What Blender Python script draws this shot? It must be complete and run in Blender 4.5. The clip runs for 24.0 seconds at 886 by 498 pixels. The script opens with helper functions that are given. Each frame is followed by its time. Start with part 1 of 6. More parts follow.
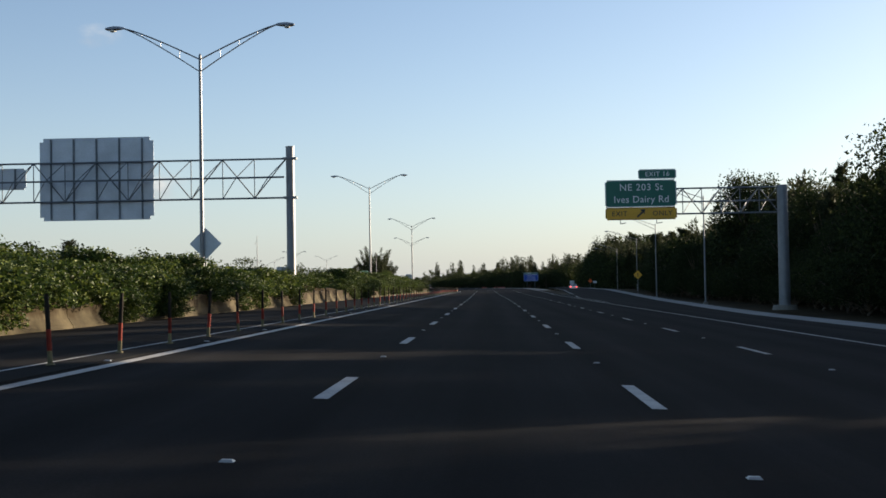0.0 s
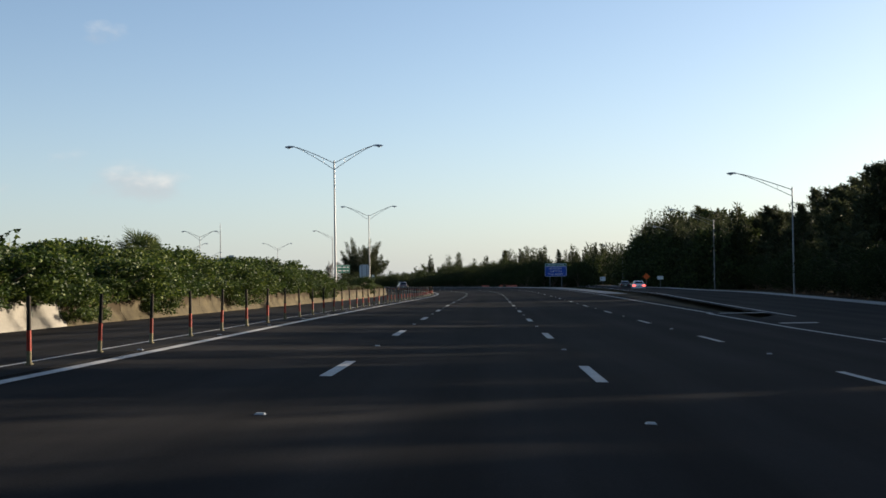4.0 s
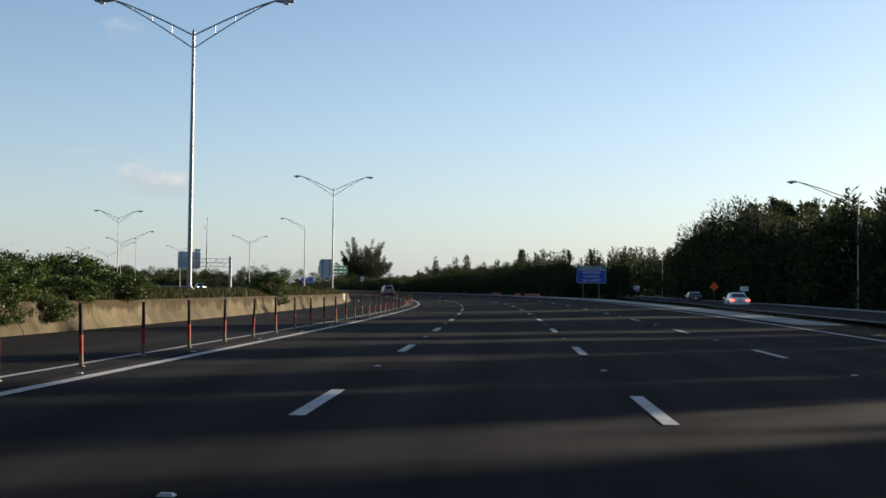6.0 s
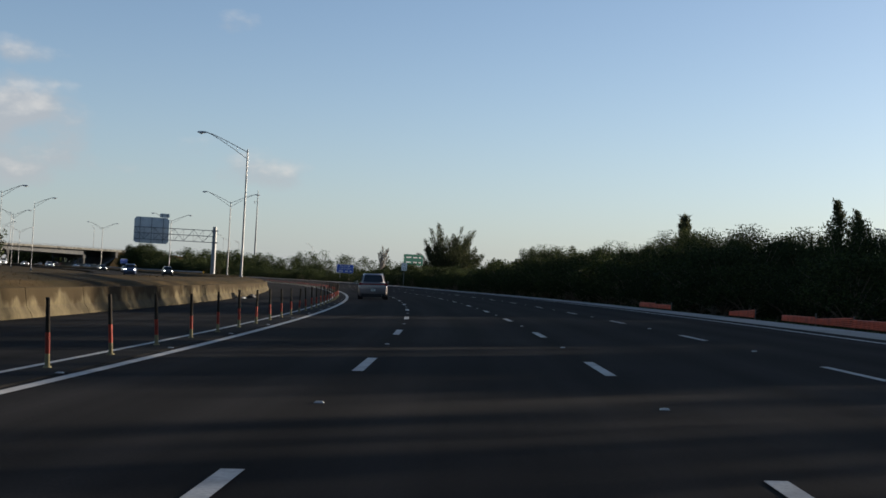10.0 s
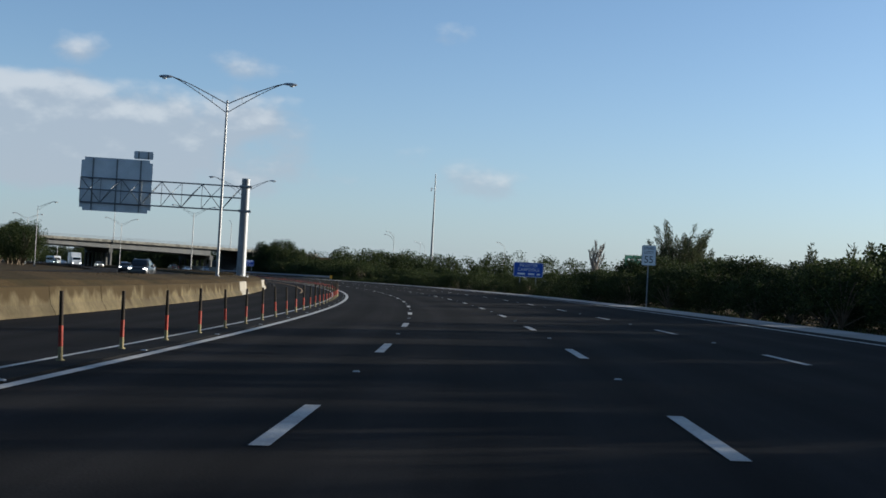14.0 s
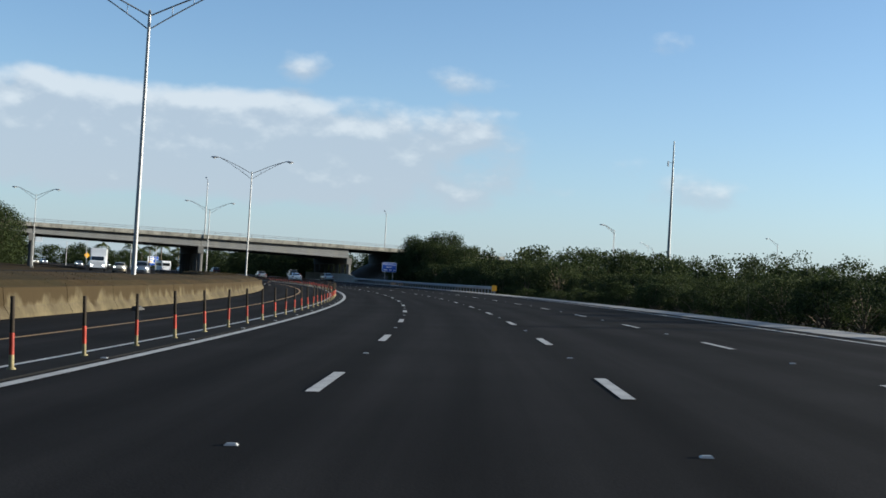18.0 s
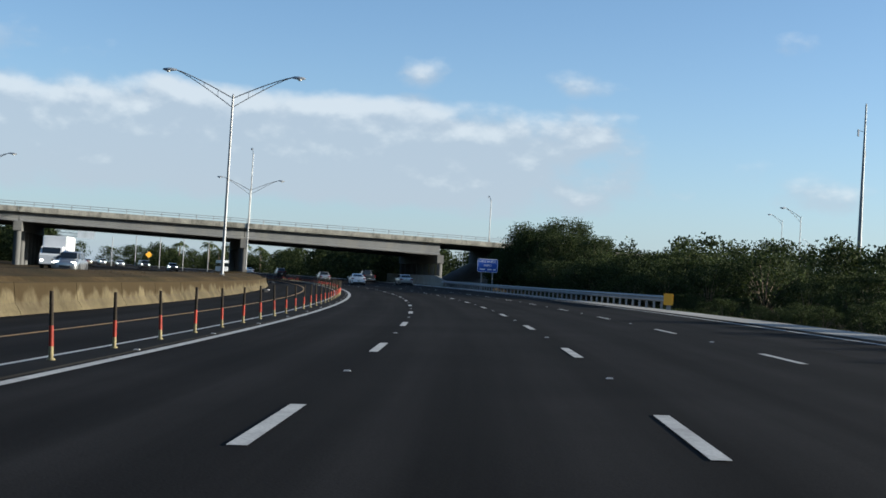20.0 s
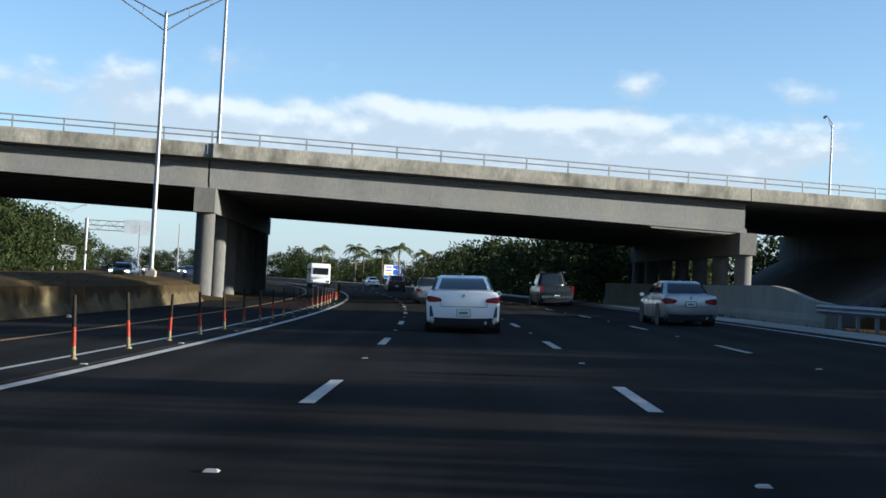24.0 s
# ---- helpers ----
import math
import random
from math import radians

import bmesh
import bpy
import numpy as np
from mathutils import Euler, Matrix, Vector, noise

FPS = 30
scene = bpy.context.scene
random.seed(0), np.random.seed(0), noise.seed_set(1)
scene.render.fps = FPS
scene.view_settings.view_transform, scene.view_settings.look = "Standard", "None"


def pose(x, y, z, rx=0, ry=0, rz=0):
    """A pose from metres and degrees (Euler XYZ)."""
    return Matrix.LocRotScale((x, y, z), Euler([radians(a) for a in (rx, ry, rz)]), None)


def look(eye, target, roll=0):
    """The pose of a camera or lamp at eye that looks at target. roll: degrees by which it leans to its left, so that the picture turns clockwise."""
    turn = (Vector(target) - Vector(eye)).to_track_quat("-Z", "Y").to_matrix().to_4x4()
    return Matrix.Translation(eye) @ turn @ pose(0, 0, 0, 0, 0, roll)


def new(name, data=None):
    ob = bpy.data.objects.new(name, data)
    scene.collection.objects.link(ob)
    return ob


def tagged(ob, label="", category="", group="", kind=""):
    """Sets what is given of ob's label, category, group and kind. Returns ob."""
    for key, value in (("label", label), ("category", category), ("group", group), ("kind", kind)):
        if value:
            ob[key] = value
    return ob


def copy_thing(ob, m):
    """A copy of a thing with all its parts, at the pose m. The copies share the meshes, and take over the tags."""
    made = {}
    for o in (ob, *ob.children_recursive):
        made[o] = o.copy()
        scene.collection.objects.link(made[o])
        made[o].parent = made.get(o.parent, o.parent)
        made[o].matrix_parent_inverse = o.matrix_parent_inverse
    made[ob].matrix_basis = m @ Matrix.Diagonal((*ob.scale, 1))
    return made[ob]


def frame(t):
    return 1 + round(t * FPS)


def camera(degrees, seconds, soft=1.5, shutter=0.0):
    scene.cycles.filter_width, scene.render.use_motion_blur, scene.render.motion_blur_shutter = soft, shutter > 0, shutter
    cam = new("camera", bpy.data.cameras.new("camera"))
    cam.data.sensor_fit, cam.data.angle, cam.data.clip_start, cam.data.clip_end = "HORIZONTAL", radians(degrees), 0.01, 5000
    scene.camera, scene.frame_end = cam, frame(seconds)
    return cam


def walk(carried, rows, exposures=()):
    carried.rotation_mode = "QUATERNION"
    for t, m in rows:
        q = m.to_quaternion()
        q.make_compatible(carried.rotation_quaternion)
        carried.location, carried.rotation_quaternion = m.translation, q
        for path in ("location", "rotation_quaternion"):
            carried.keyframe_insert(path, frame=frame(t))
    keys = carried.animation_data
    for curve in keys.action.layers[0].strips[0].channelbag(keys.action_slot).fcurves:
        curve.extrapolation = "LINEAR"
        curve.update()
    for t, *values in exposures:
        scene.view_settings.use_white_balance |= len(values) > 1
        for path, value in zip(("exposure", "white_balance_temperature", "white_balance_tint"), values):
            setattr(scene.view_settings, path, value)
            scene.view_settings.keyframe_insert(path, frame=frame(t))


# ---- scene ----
# ---- plan numbers ----
KS = [-40.0, 50.0, 140.0, 230.0, 320.0, 410.0, 500.0, 590.0, 680.0, 770.0, 860.0, 950.0, 1040.0, 1120.0, 1250.0]
KV = [-0.04, 0.0, 0.12, -0.17, 1.39, 1.17, 1.39, 1.25, 1.37, 1.39, 1.11, 1.1, 1.1, 0.4, 0.0]
BS = [-40.0, 110.0, 190.0, 260.0, 330.0, 420.0, 500.0, 580.0, 680.0, 780.0, 900.0, 1040.0]
BANK = [-2.56, -2.53, -1.78, 0.45, 1.84, 1.55, 1.42, 1.95, 1.74, 1.52, 2.08, 1.97]
BANKL = [0.79, 0.63, 0.66, 0.87, 0.68, 2.0, 2.14, 2.02, 1.86, 2.02, 1.56, 1.67]

# ---- camera ----
EXPOSURES = [(0.0, 1.48, 7000, 12), (6.0, 1.42, 6750, 11), (8.0, 1.24, 6650, 11), (10.0, 1.16, 6700, 11), (14.0, 1.18, 5950, 7), (16.0, 1.42, 5950, 5), (21.0, 1.44, 5900, 5), (22.0, 1.64, 5900, 5), (24.0, 1.74, 5900, 5)]
cam = camera(38.25, 24.0, soft=1.6)
walk(cam, [
    (0.0, pose(0.032, 20.890, 1.199, 91.662, 0, 2.070) @ pose(0, 0, 0, 0, 0, -0.988)),
    (1.0, pose(0.134, 53.468, 1.195, 91.714, 0, 2.061) @ pose(0, 0, 0, 0, 0, -1.118)),
    (2.0, pose(0.216, 86.442, 1.191, 91.793, 0, 2.140) @ pose(0, 0, 0, 0, 0, -1.271)),
    (3.0, pose(0.225, 119.327, 1.189, 91.697, 0, 2.155) @ pose(0, 0, 0, 0, 0, -1.139)),
    (3.5, pose(0.190, 135.740, 1.189, 91.609, 0, 2.177) @ pose(0, 0, 0, 0, 0, -0.995)),
    (4.0, pose(0.125, 152.137, 1.189, 91.540, 0, 2.259) @ pose(0, 0, 0, 0, 0, -0.849)),
    (4.5, pose(0.041, 168.523, 1.189, 91.525, 0, 2.402) @ pose(0, 0, 0, 0, 0, -0.740)),
    (5.0, pose(-0.058, 184.896, 1.189, 91.564, 0, 2.604) @ pose(0, 0, 0, 0, 0, -0.668)),
    (6.0, pose(-0.446, 217.178, 1.197, 91.773, 0, 2.750) @ pose(0, 0, 0, 0, 0, 0.676)),
    (7.0, pose(-0.705, 249.428, 1.199, 91.543, 0, 2.930) @ pose(0, 0, 0, 0, 0, 1.411)),
    (8.0, pose(-1.283, 281.993, 1.194, 91.609, 0, 3.460) @ pose(0, 0, 0, 0, 0, 1.810)),
    (9.0, pose(-2.279, 313.192, 1.190, 91.637, 0, 5.000) @ pose(0, 0, 0, 0, 0, 2.813)),
    (10.0, pose(-4.396, 345.610, 1.194, 91.521, 0, 7.440) @ pose(0, 0, 0, 0, 0, 2.822)),
    (11.0, pose(-8.084, 377.888, 1.194, 91.448, 0, 9.986) @ pose(0, 0, 0, 0, 0, 2.821)),
    (11.5, pose(-10.340, 393.935, 1.196, 91.399, 0, 11.253) @ pose(0, 0, 0, 0, 0, 2.842)),
    (12.0, pose(-12.977, 409.976, 1.197, 91.398, 0, 12.378) @ pose(0, 0, 0, 0, 0, 2.916)),
    (12.5, pose(-15.982, 425.995, 1.196, 91.437, 0, 13.416) @ pose(0, 0, 0, 0, 0, 3.032)),
    (13.0, pose(-19.311, 441.957, 1.195, 91.480, 0, 14.491) @ pose(0, 0, 0, 0, 0, 3.131)),
    (13.5, pose(-22.919, 457.822, 1.195, 91.489, 0, 15.691) @ pose(0, 0, 0, 0, 0, 3.154)),
    (14.0, pose(-26.801, 473.580, 1.196, 91.459, 0, 17.030) @ pose(0, 0, 0, 0, 0, 3.091)),
    (15.0, pose(-35.644, 504.769, 1.196, 91.529, 0, 19.469) @ pose(0, 0, 0, 0, 0, 2.952)),
    (16.0, pose(-45.856, 535.511, 1.197, 91.477, 0, 21.792) @ pose(0, 0, 0, 0, 0, 3.237)),
    (17.0, pose(-57.209, 565.630, 1.200, 91.460, 0, 24.191) @ pose(0, 0, 0, 0, 0, 3.186)),
    (18.0, pose(-69.940, 595.396, 1.202, 91.503, 0, 26.729) @ pose(0, 0, 0, 0, 0, 3.194)),
    (18.5, pose(-76.936, 610.287, 1.200, 91.456, 0, 27.933) @ pose(0, 0, 0, 0, 0, 3.421)),
    (19.0, pose(-84.209, 625.029, 1.200, 91.423, 0, 29.249) @ pose(0, 0, 0, 0, 0, 3.488)),
    (19.5, pose(-91.764, 639.613, 1.200, 91.406, 0, 30.657) @ pose(0, 0, 0, 0, 0, 3.414)),
    (20.0, pose(-99.634, 654.017, 1.201, 91.407, 0, 32.042) @ pose(0, 0, 0, 0, 0, 3.316)),
    (20.5, pose(-107.849, 668.212, 1.200, 91.429, 0, 33.285) @ pose(0, 0, 0, 0, 0, 3.311)),
    (21.0, pose(-116.412, 682.185, 1.198, 91.471, 0, 34.355) @ pose(0, 0, 0, 0, 0, 3.417)),
    (22.0, pose(-134.300, 709.492, 1.198, 91.464, 0, 36.669) @ pose(0, 0, 0, 0, 0, 3.218)),
    (23.0, pose(-153.250, 735.860, 1.199, 91.462, 0, 39.240) @ pose(0, 0, 0, 0, 0, 2.953)),
    (24.0, pose(-173.612, 761.444, 1.197, 91.538, 0, 41.693) @ pose(0, 0, 0, 0, 0, 3.068)),
], EXPOSURES)

# ---- the road's line: s metres along, u metres to the right of the driven lane ----
S = np.arange(-400.0, 2600.0, 1.0)
KAPPA = np.interp(S, KS, KV) * 1e-3
PSI = np.concatenate([[0], np.cumsum((KAPPA[1:] + KAPPA[:-1]) / 2)])
PSI -= np.interp(0, S, PSI)
HALF = (PSI[1:] + PSI[:-1]) / 2
RX = np.concatenate([[0], np.cumsum(-np.sin(HALF))])
RY = np.concatenate([[0], np.cumsum(np.cos(HALF))])
RX -= np.interp(0, S, RX)
RY -= np.interp(0, S, RY)


def smooth(a, b, v):
    q = np.clip((np.asarray(v, float) - a) / (b - a), 0, 1)
    return q * q * (3 - 2 * q)


def deck_z(s, u):
    """Height of the paved cross-section, leaning with the bend."""
    b = np.sin(np.radians(np.interp(s, BS, BANK)))
    c = np.sin(np.radians(np.interp(s, BS, BANKL)))
    return np.where(np.asarray(u) < -5.6, -5.6 * b + (np.maximum(u, -13) + 5.6) * c, np.minimum(u, 14) * b)


def heading(s):
    return float(np.interp(s, S, PSI))


def at(s, u, dz=0.0, z=None):
    p = np.interp(s, S, PSI)
    h = float(deck_z(s, u)) + dz if z is None else z
    return Vector((float(np.interp(s, S, RX) + u * np.cos(p)), float(np.interp(s, S, RY) + u * np.sin(p)), h))


def stand(s, u, dz=0.0, z=None, turn=0.0):
    """Upright pose at the road point, y along the road, turned left by degrees."""
    return Matrix.Translation(at(s, u, dz, z)) @ Matrix.Rotation(heading(s) + radians(turn), 4, "Z")


def lean(s, u, dz=0.0, turn=0.0):
    """Pose that leans with the paving, for things on wheels."""
    b = math.asin(float(deck_z(s, u + 0.5) - deck_z(s, u - 0.5)))
    return Matrix.Translation(at(s, u, dz)) @ Matrix.Rotation(heading(s) + radians(turn), 4, "Z") @ Matrix.Rotation(-b, 4, "Y")


# ---- world, sun ----
SUN_AZ, SUN_EL = 55.0, 10.6
world = bpy.data.worlds.new("sky")
scene.world = world
world.use_nodes = True
wn, wl = world.node_tree.nodes, world.node_tree.links
wn.clear()
w_out = wn.new("ShaderNodeOutputWorld")
w_bg = wn.new("ShaderNodeBackground")
w_bg.inputs["Strength"].default_value = 0.075
w_sky = wn.new("ShaderNodeTexSky")
w_sky.sky_type = "NISHITA"
w_sky.sun_disc = False
w_sky.sun_elevation = radians(SUN_EL)
w_sky.sun_rotation = radians(SUN_AZ)
w_sky.air_density = 0.75
w_sky.dust_density = 0.8
w_sky.ozone_density = 2.0
wl.new(w_bg.outputs[0], w_out.inputs[0])


def wmath(op, a, b=None):
    n = wn.new("ShaderNodeMath")
    n.operation = op
    for i, q in enumerate((a, b)):
        if q is None:
            continue
        if isinstance(q, (int, float)):
            n.inputs[i].default_value = q
        else:
            wl.new(q, n.inputs[i])
    return n.outputs[0]


def cloud_layer():
    """A long bank of fair-weather cloud low in the quarter that the road bends towards, with brighter tops, and a few loose puffs."""
    co = wn.new("ShaderNodeTexCoord")
    sep = wn.new("ShaderNodeSeparateXYZ")
    wl.new(co.outputs["Generated"], sep.inputs[0])
    el = wmath("ARCSINE", sep.outputs[2])
    az = wmath("ARCTAN2", wmath("MULTIPLY", sep.outputs[0], -1.0), sep.outputs[1])

    def noise_at(sa, se, e, detail, rough, seed):
        cmb = wn.new("ShaderNodeCombineXYZ")
        wl.new(wmath("MULTIPLY", az, sa), cmb.inputs[0])
        wl.new(wmath("MULTIPLY", e, se), cmb.inputs[1])
        cmb.inputs[2].default_value = seed
        ns = wn.new("ShaderNodeTexNoise")
        ns.inputs["Scale"].default_value = 1.0
        ns.inputs["Detail"].default_value = detail
        ns.inputs["Roughness"].default_value = rough
        wl.new(cmb.outputs[0], ns.inputs["Vector"])
        return ns.outputs[0]

    def bump(v, mid, half, power=2.0):
        d = wmath("ABSOLUTE", wmath("DIVIDE", wmath("SUBTRACT", v, radians(mid)), radians(half)))
        return wmath("MAXIMUM", wmath("SUBTRACT", 1.0, wmath("POWER", d, power)), 0.0)

    def density(e):
        cover = wmath("MULTIPLY", wmath("MULTIPLY", bump(az, 41.5, 22.0, 4.0), bump(e, 5.5, 3.2, 3.0)), 0.72)
        for a0, e0, wa, we, amt in PUFFS:
            cover = wmath("MAXIMUM", cover, wmath("MULTIPLY", wmath("MULTIPLY", bump(az, a0, wa), bump(e, e0, we)), amt))
        fine = noise_at(21.0, 34.0, e, 7.0, 0.52, CLOUD_SEED)
        broad = noise_at(6.0, 15.0, e, 2.0, 0.5, CLOUD_SEED + 4.0)
        both = wmath("ADD", wmath("MULTIPLY", fine, 0.72), wmath("MULTIPLY", broad, 0.42))
        return wmath("SUBTRACT", wmath("ADD", both, cover), 0.84)

    dens, above = density(el), density(wmath("ADD", el, 0.011))
    ramp = wn.new("ShaderNodeMapRange")
    ramp.interpolation_type = "SMOOTHSTEP"
    ramp.inputs["From Max"].default_value = 0.30
    wl.new(dens, ramp.inputs["Value"])
    lit = wn.new("ShaderNodeMapRange")
    lit.interpolation_type = "SMOOTHSTEP"
    lit.inputs["From Min"].default_value, lit.inputs["From Max"].default_value = 0.02, 0.24
    wl.new(wmath("SUBTRACT", dens, above), lit.inputs["Value"])
    tint = wn.new("ShaderNodeMix")
    tint.data_type = "RGBA"
    tint.inputs[6].default_value = CLOUD_BODY
    tint.inputs[7].default_value = CLOUD_TOP
    wl.new(lit.outputs[0], tint.inputs[0])
    mix = wn.new("ShaderNodeMix")
    mix.data_type = "RGBA"
    wl.new(wmath("MULTIPLY", ramp.outputs[0], 0.76), mix.inputs[0])
    # pale haze towards the horizon, all round
    haze = wn.new("ShaderNodeMix")
    haze.data_type = "RGBA"
    haze.inputs[7].default_value = HAZE
    wl.new(wmath("MULTIPLY", wmath("POWER", 2.718, wmath("MULTIPLY", wmath("MAXIMUM", el, 0.0), -11.0)), 0.75), haze.inputs[0])
    wl.new(w_sky.outputs[0], haze.inputs[6])
    wl.new(haze.outputs[2], mix.inputs[6])
    wl.new(tint.outputs[2], mix.inputs[7])
    return mix.outputs[2]


CLOUD_SEED = 3.1
CLOUD_BODY, CLOUD_TOP, HAZE = (2.70, 2.88, 3.14, 1), (4.15, 4.1, 4.05, 1), (2.60, 2.98, 3.42, 1)
# azimuth, elevation, half width, half height in degrees, and how thick
PUFFS = ((17.0, 11.0, 2.2, 1.0, 0.40), (17.0, 4.8, 5.0, 2.2, 0.30), (26.0, 9.2, 4.5, 1.3, 0.42), (33.5, 9.2, 2.5, 1.2, 0.38), (58.0, 8.0, 14.0, 3.5, 0.40))
wl.new(cloud_layer(), w_bg.inputs[0])

sun = new("sun", bpy.data.lights.new("sun", "SUN"))
sun.data.energy = 5.0
sun.data.angle = radians(0.6)
sun.data.color = (1.0, 0.87, 0.70)
sd = Vector((math.sin(radians(SUN_AZ)) * math.cos(radians(SUN_EL)), math.cos(radians(SUN_AZ)) * math.cos(radians(SUN_EL)), math.sin(radians(SUN_EL))))
sun.matrix_basis = look(sd * 300, (0, 0, 0))


# ---- materials ----
def material(name, base, rough=0.7, metal=0.0, var=0.25, scale=3.0, fine=0.15, fine_scale=40.0, bump=0.0, dirt=None, dirt_amt=0.0, dirt_scale=0.6, rnd=0.0, coat=0.0, spec=0.5, coords="Object", emit=0.0, emit_col=None, stretch=(1, 1, 1)):
    m = bpy.data.materials.new(name)
    m.use_nodes = True
    n, l = m.node_tree.nodes, m.node_tree.links
    p = n["Principled BSDF"]
    p.inputs["Roughness"].default_value = rough
    p.inputs["Metallic"].default_value = metal
    p.inputs["Coat Weight"].default_value = coat
    p.inputs["Specular IOR Level"].default_value = spec
    co = n.new("ShaderNodeTexCoord")
    mp = n.new("ShaderNodeMapping")
    mp.inputs["Scale"].default_value = stretch
    if coords == "World":
        geo = n.new("ShaderNodeNewGeometry")
        l.new(geo.outputs["Position"], mp.inputs["Vector"])
    else:
        l.new(co.outputs[coords], mp.inputs["Vector"])

    def noise_tex(sc, det=5.0):
        t = n.new("ShaderNodeTexNoise")
        t.inputs["Scale"].default_value = sc
        t.inputs["Detail"].default_value = det
        l.new(mp.outputs[0], t.inputs["Vector"])
        return t.outputs[0]

    def ramp(src, lo, hi, a, b):
        r = n.new("ShaderNodeMapRange")
        r.inputs["From Min"].default_value, r.inputs["From Max"].default_value = lo, hi
        r.inputs["To Min"].default_value, r.inputs["To Max"].default_value = a, b
        l.new(src, r.inputs["Value"])
        return r.outputs[0]

    def mul(a, b):
        q = n.new("ShaderNodeMath")
        q.operation = "MULTIPLY"
        l.new(a, q.inputs[0])
        l.new(b, q.inputs[1])
        return q.outputs[0]

    big = ramp(noise_tex(scale), 0.3, 0.7, 1 - var, 1 + var)
    small = ramp(noise_tex(fine_scale, 3.0), 0.3, 0.7, 1 - fine, 1 + fine)
    f = mul(big, small)
    if rnd:
        oi = n.new("ShaderNodeObjectInfo")
        f = mul(f, ramp(oi.outputs["Random"], 0, 1, 1 - rnd, 1 + rnd))
    col = n.new("ShaderNodeMix")
    col.data_type, col.blend_type = "RGBA", "MULTIPLY"
    col.inputs[0].default_value = 1.0
    col.inputs[6].default_value = (*base, 1)
    l.new(f, col.inputs[7])
    out = col.outputs[2]
    if dirt:
        dm = n.new("ShaderNodeMix")
        dm.data_type = "RGBA"
        dm.inputs[7].default_value = (*dirt, 1)
        l.new(out, dm.inputs[6])
        l.new(ramp(noise_tex(dirt_scale, 6.0), 0.48, 0.68, 0.0, dirt_amt), dm.inputs[0])
        out = dm.outputs[2]
    l.new(out, p.inputs["Base Color"])
    if bump:
        b = n.new("ShaderNodeBump")
        b.inputs["Strength"].default_value = bump
        b.inputs["Distance"].default_value = 0.02
        l.new(noise_tex(fine_scale * 0.7, 4.0), b.inputs["Height"])
        l.new(b.outputs[0], p.inputs["Normal"])
    if emit:
        p.inputs["Emission Color"].default_value = (*(emit_col or base), 1)
        p.inputs["Emission Strength"].default_value = emit
    return m


def leaf_material(name, base, tip, rough=0.75, gloss=0.10):
    """Leaves: each leaf its own shade, light passing through a little."""
    m = bpy.data.materials.new(name)
    m.use_nodes = True
    n, l = m.node_tree.nodes, m.node_tree.links
    p = n["Principled BSDF"]
    p.inputs["Roughness"].default_value = rough
    p.inputs["Specular IOR Level"].default_value = gloss
    g = n.new("ShaderNodeNewGeometry")
    oi = n.new("ShaderNodeObjectInfo")
    ad = n.new("ShaderNodeMath")
    ad.operation = "MULTIPLY_ADD"
    ad.inputs[1].default_value = 0.75
    l.new(g.outputs["Random Per Island"], ad.inputs[0])
    sc = n.new("ShaderNodeMath")
    sc.operation = "MULTIPLY"
    sc.inputs[1].default_value = 0.25
    l.new(oi.outputs["Random"], sc.inputs[0])
    l.new(sc.outputs[0], ad.inputs[2])
    r = n.new("ShaderNodeValToRGB")
    r.color_ramp.elements[0].color = (*[c * 0.55 for c in base], 1)
    r.color_ramp.elements[1].color = (*tip, 1)
    e = r.color_ramp.elements.new(0.55)
    e.color = (*base, 1)
    l.new(ad.outputs[0], r.inputs[0])
    l.new(r.outputs[0], p.inputs["Base Color"])
    tr = n.new("ShaderNodeBsdfTranslucent")
    l.new(r.outputs[0], tr.inputs["Color"])
    mx = n.new("ShaderNodeMixShader")
    mx.inputs[0].default_value = 0.28
    l.new(p.outputs[0], mx.inputs[1])
    l.new(tr.outputs[0], mx.inputs[2])
    l.new(mx.outputs[0], n["Material Output"].inputs[0])
    return m


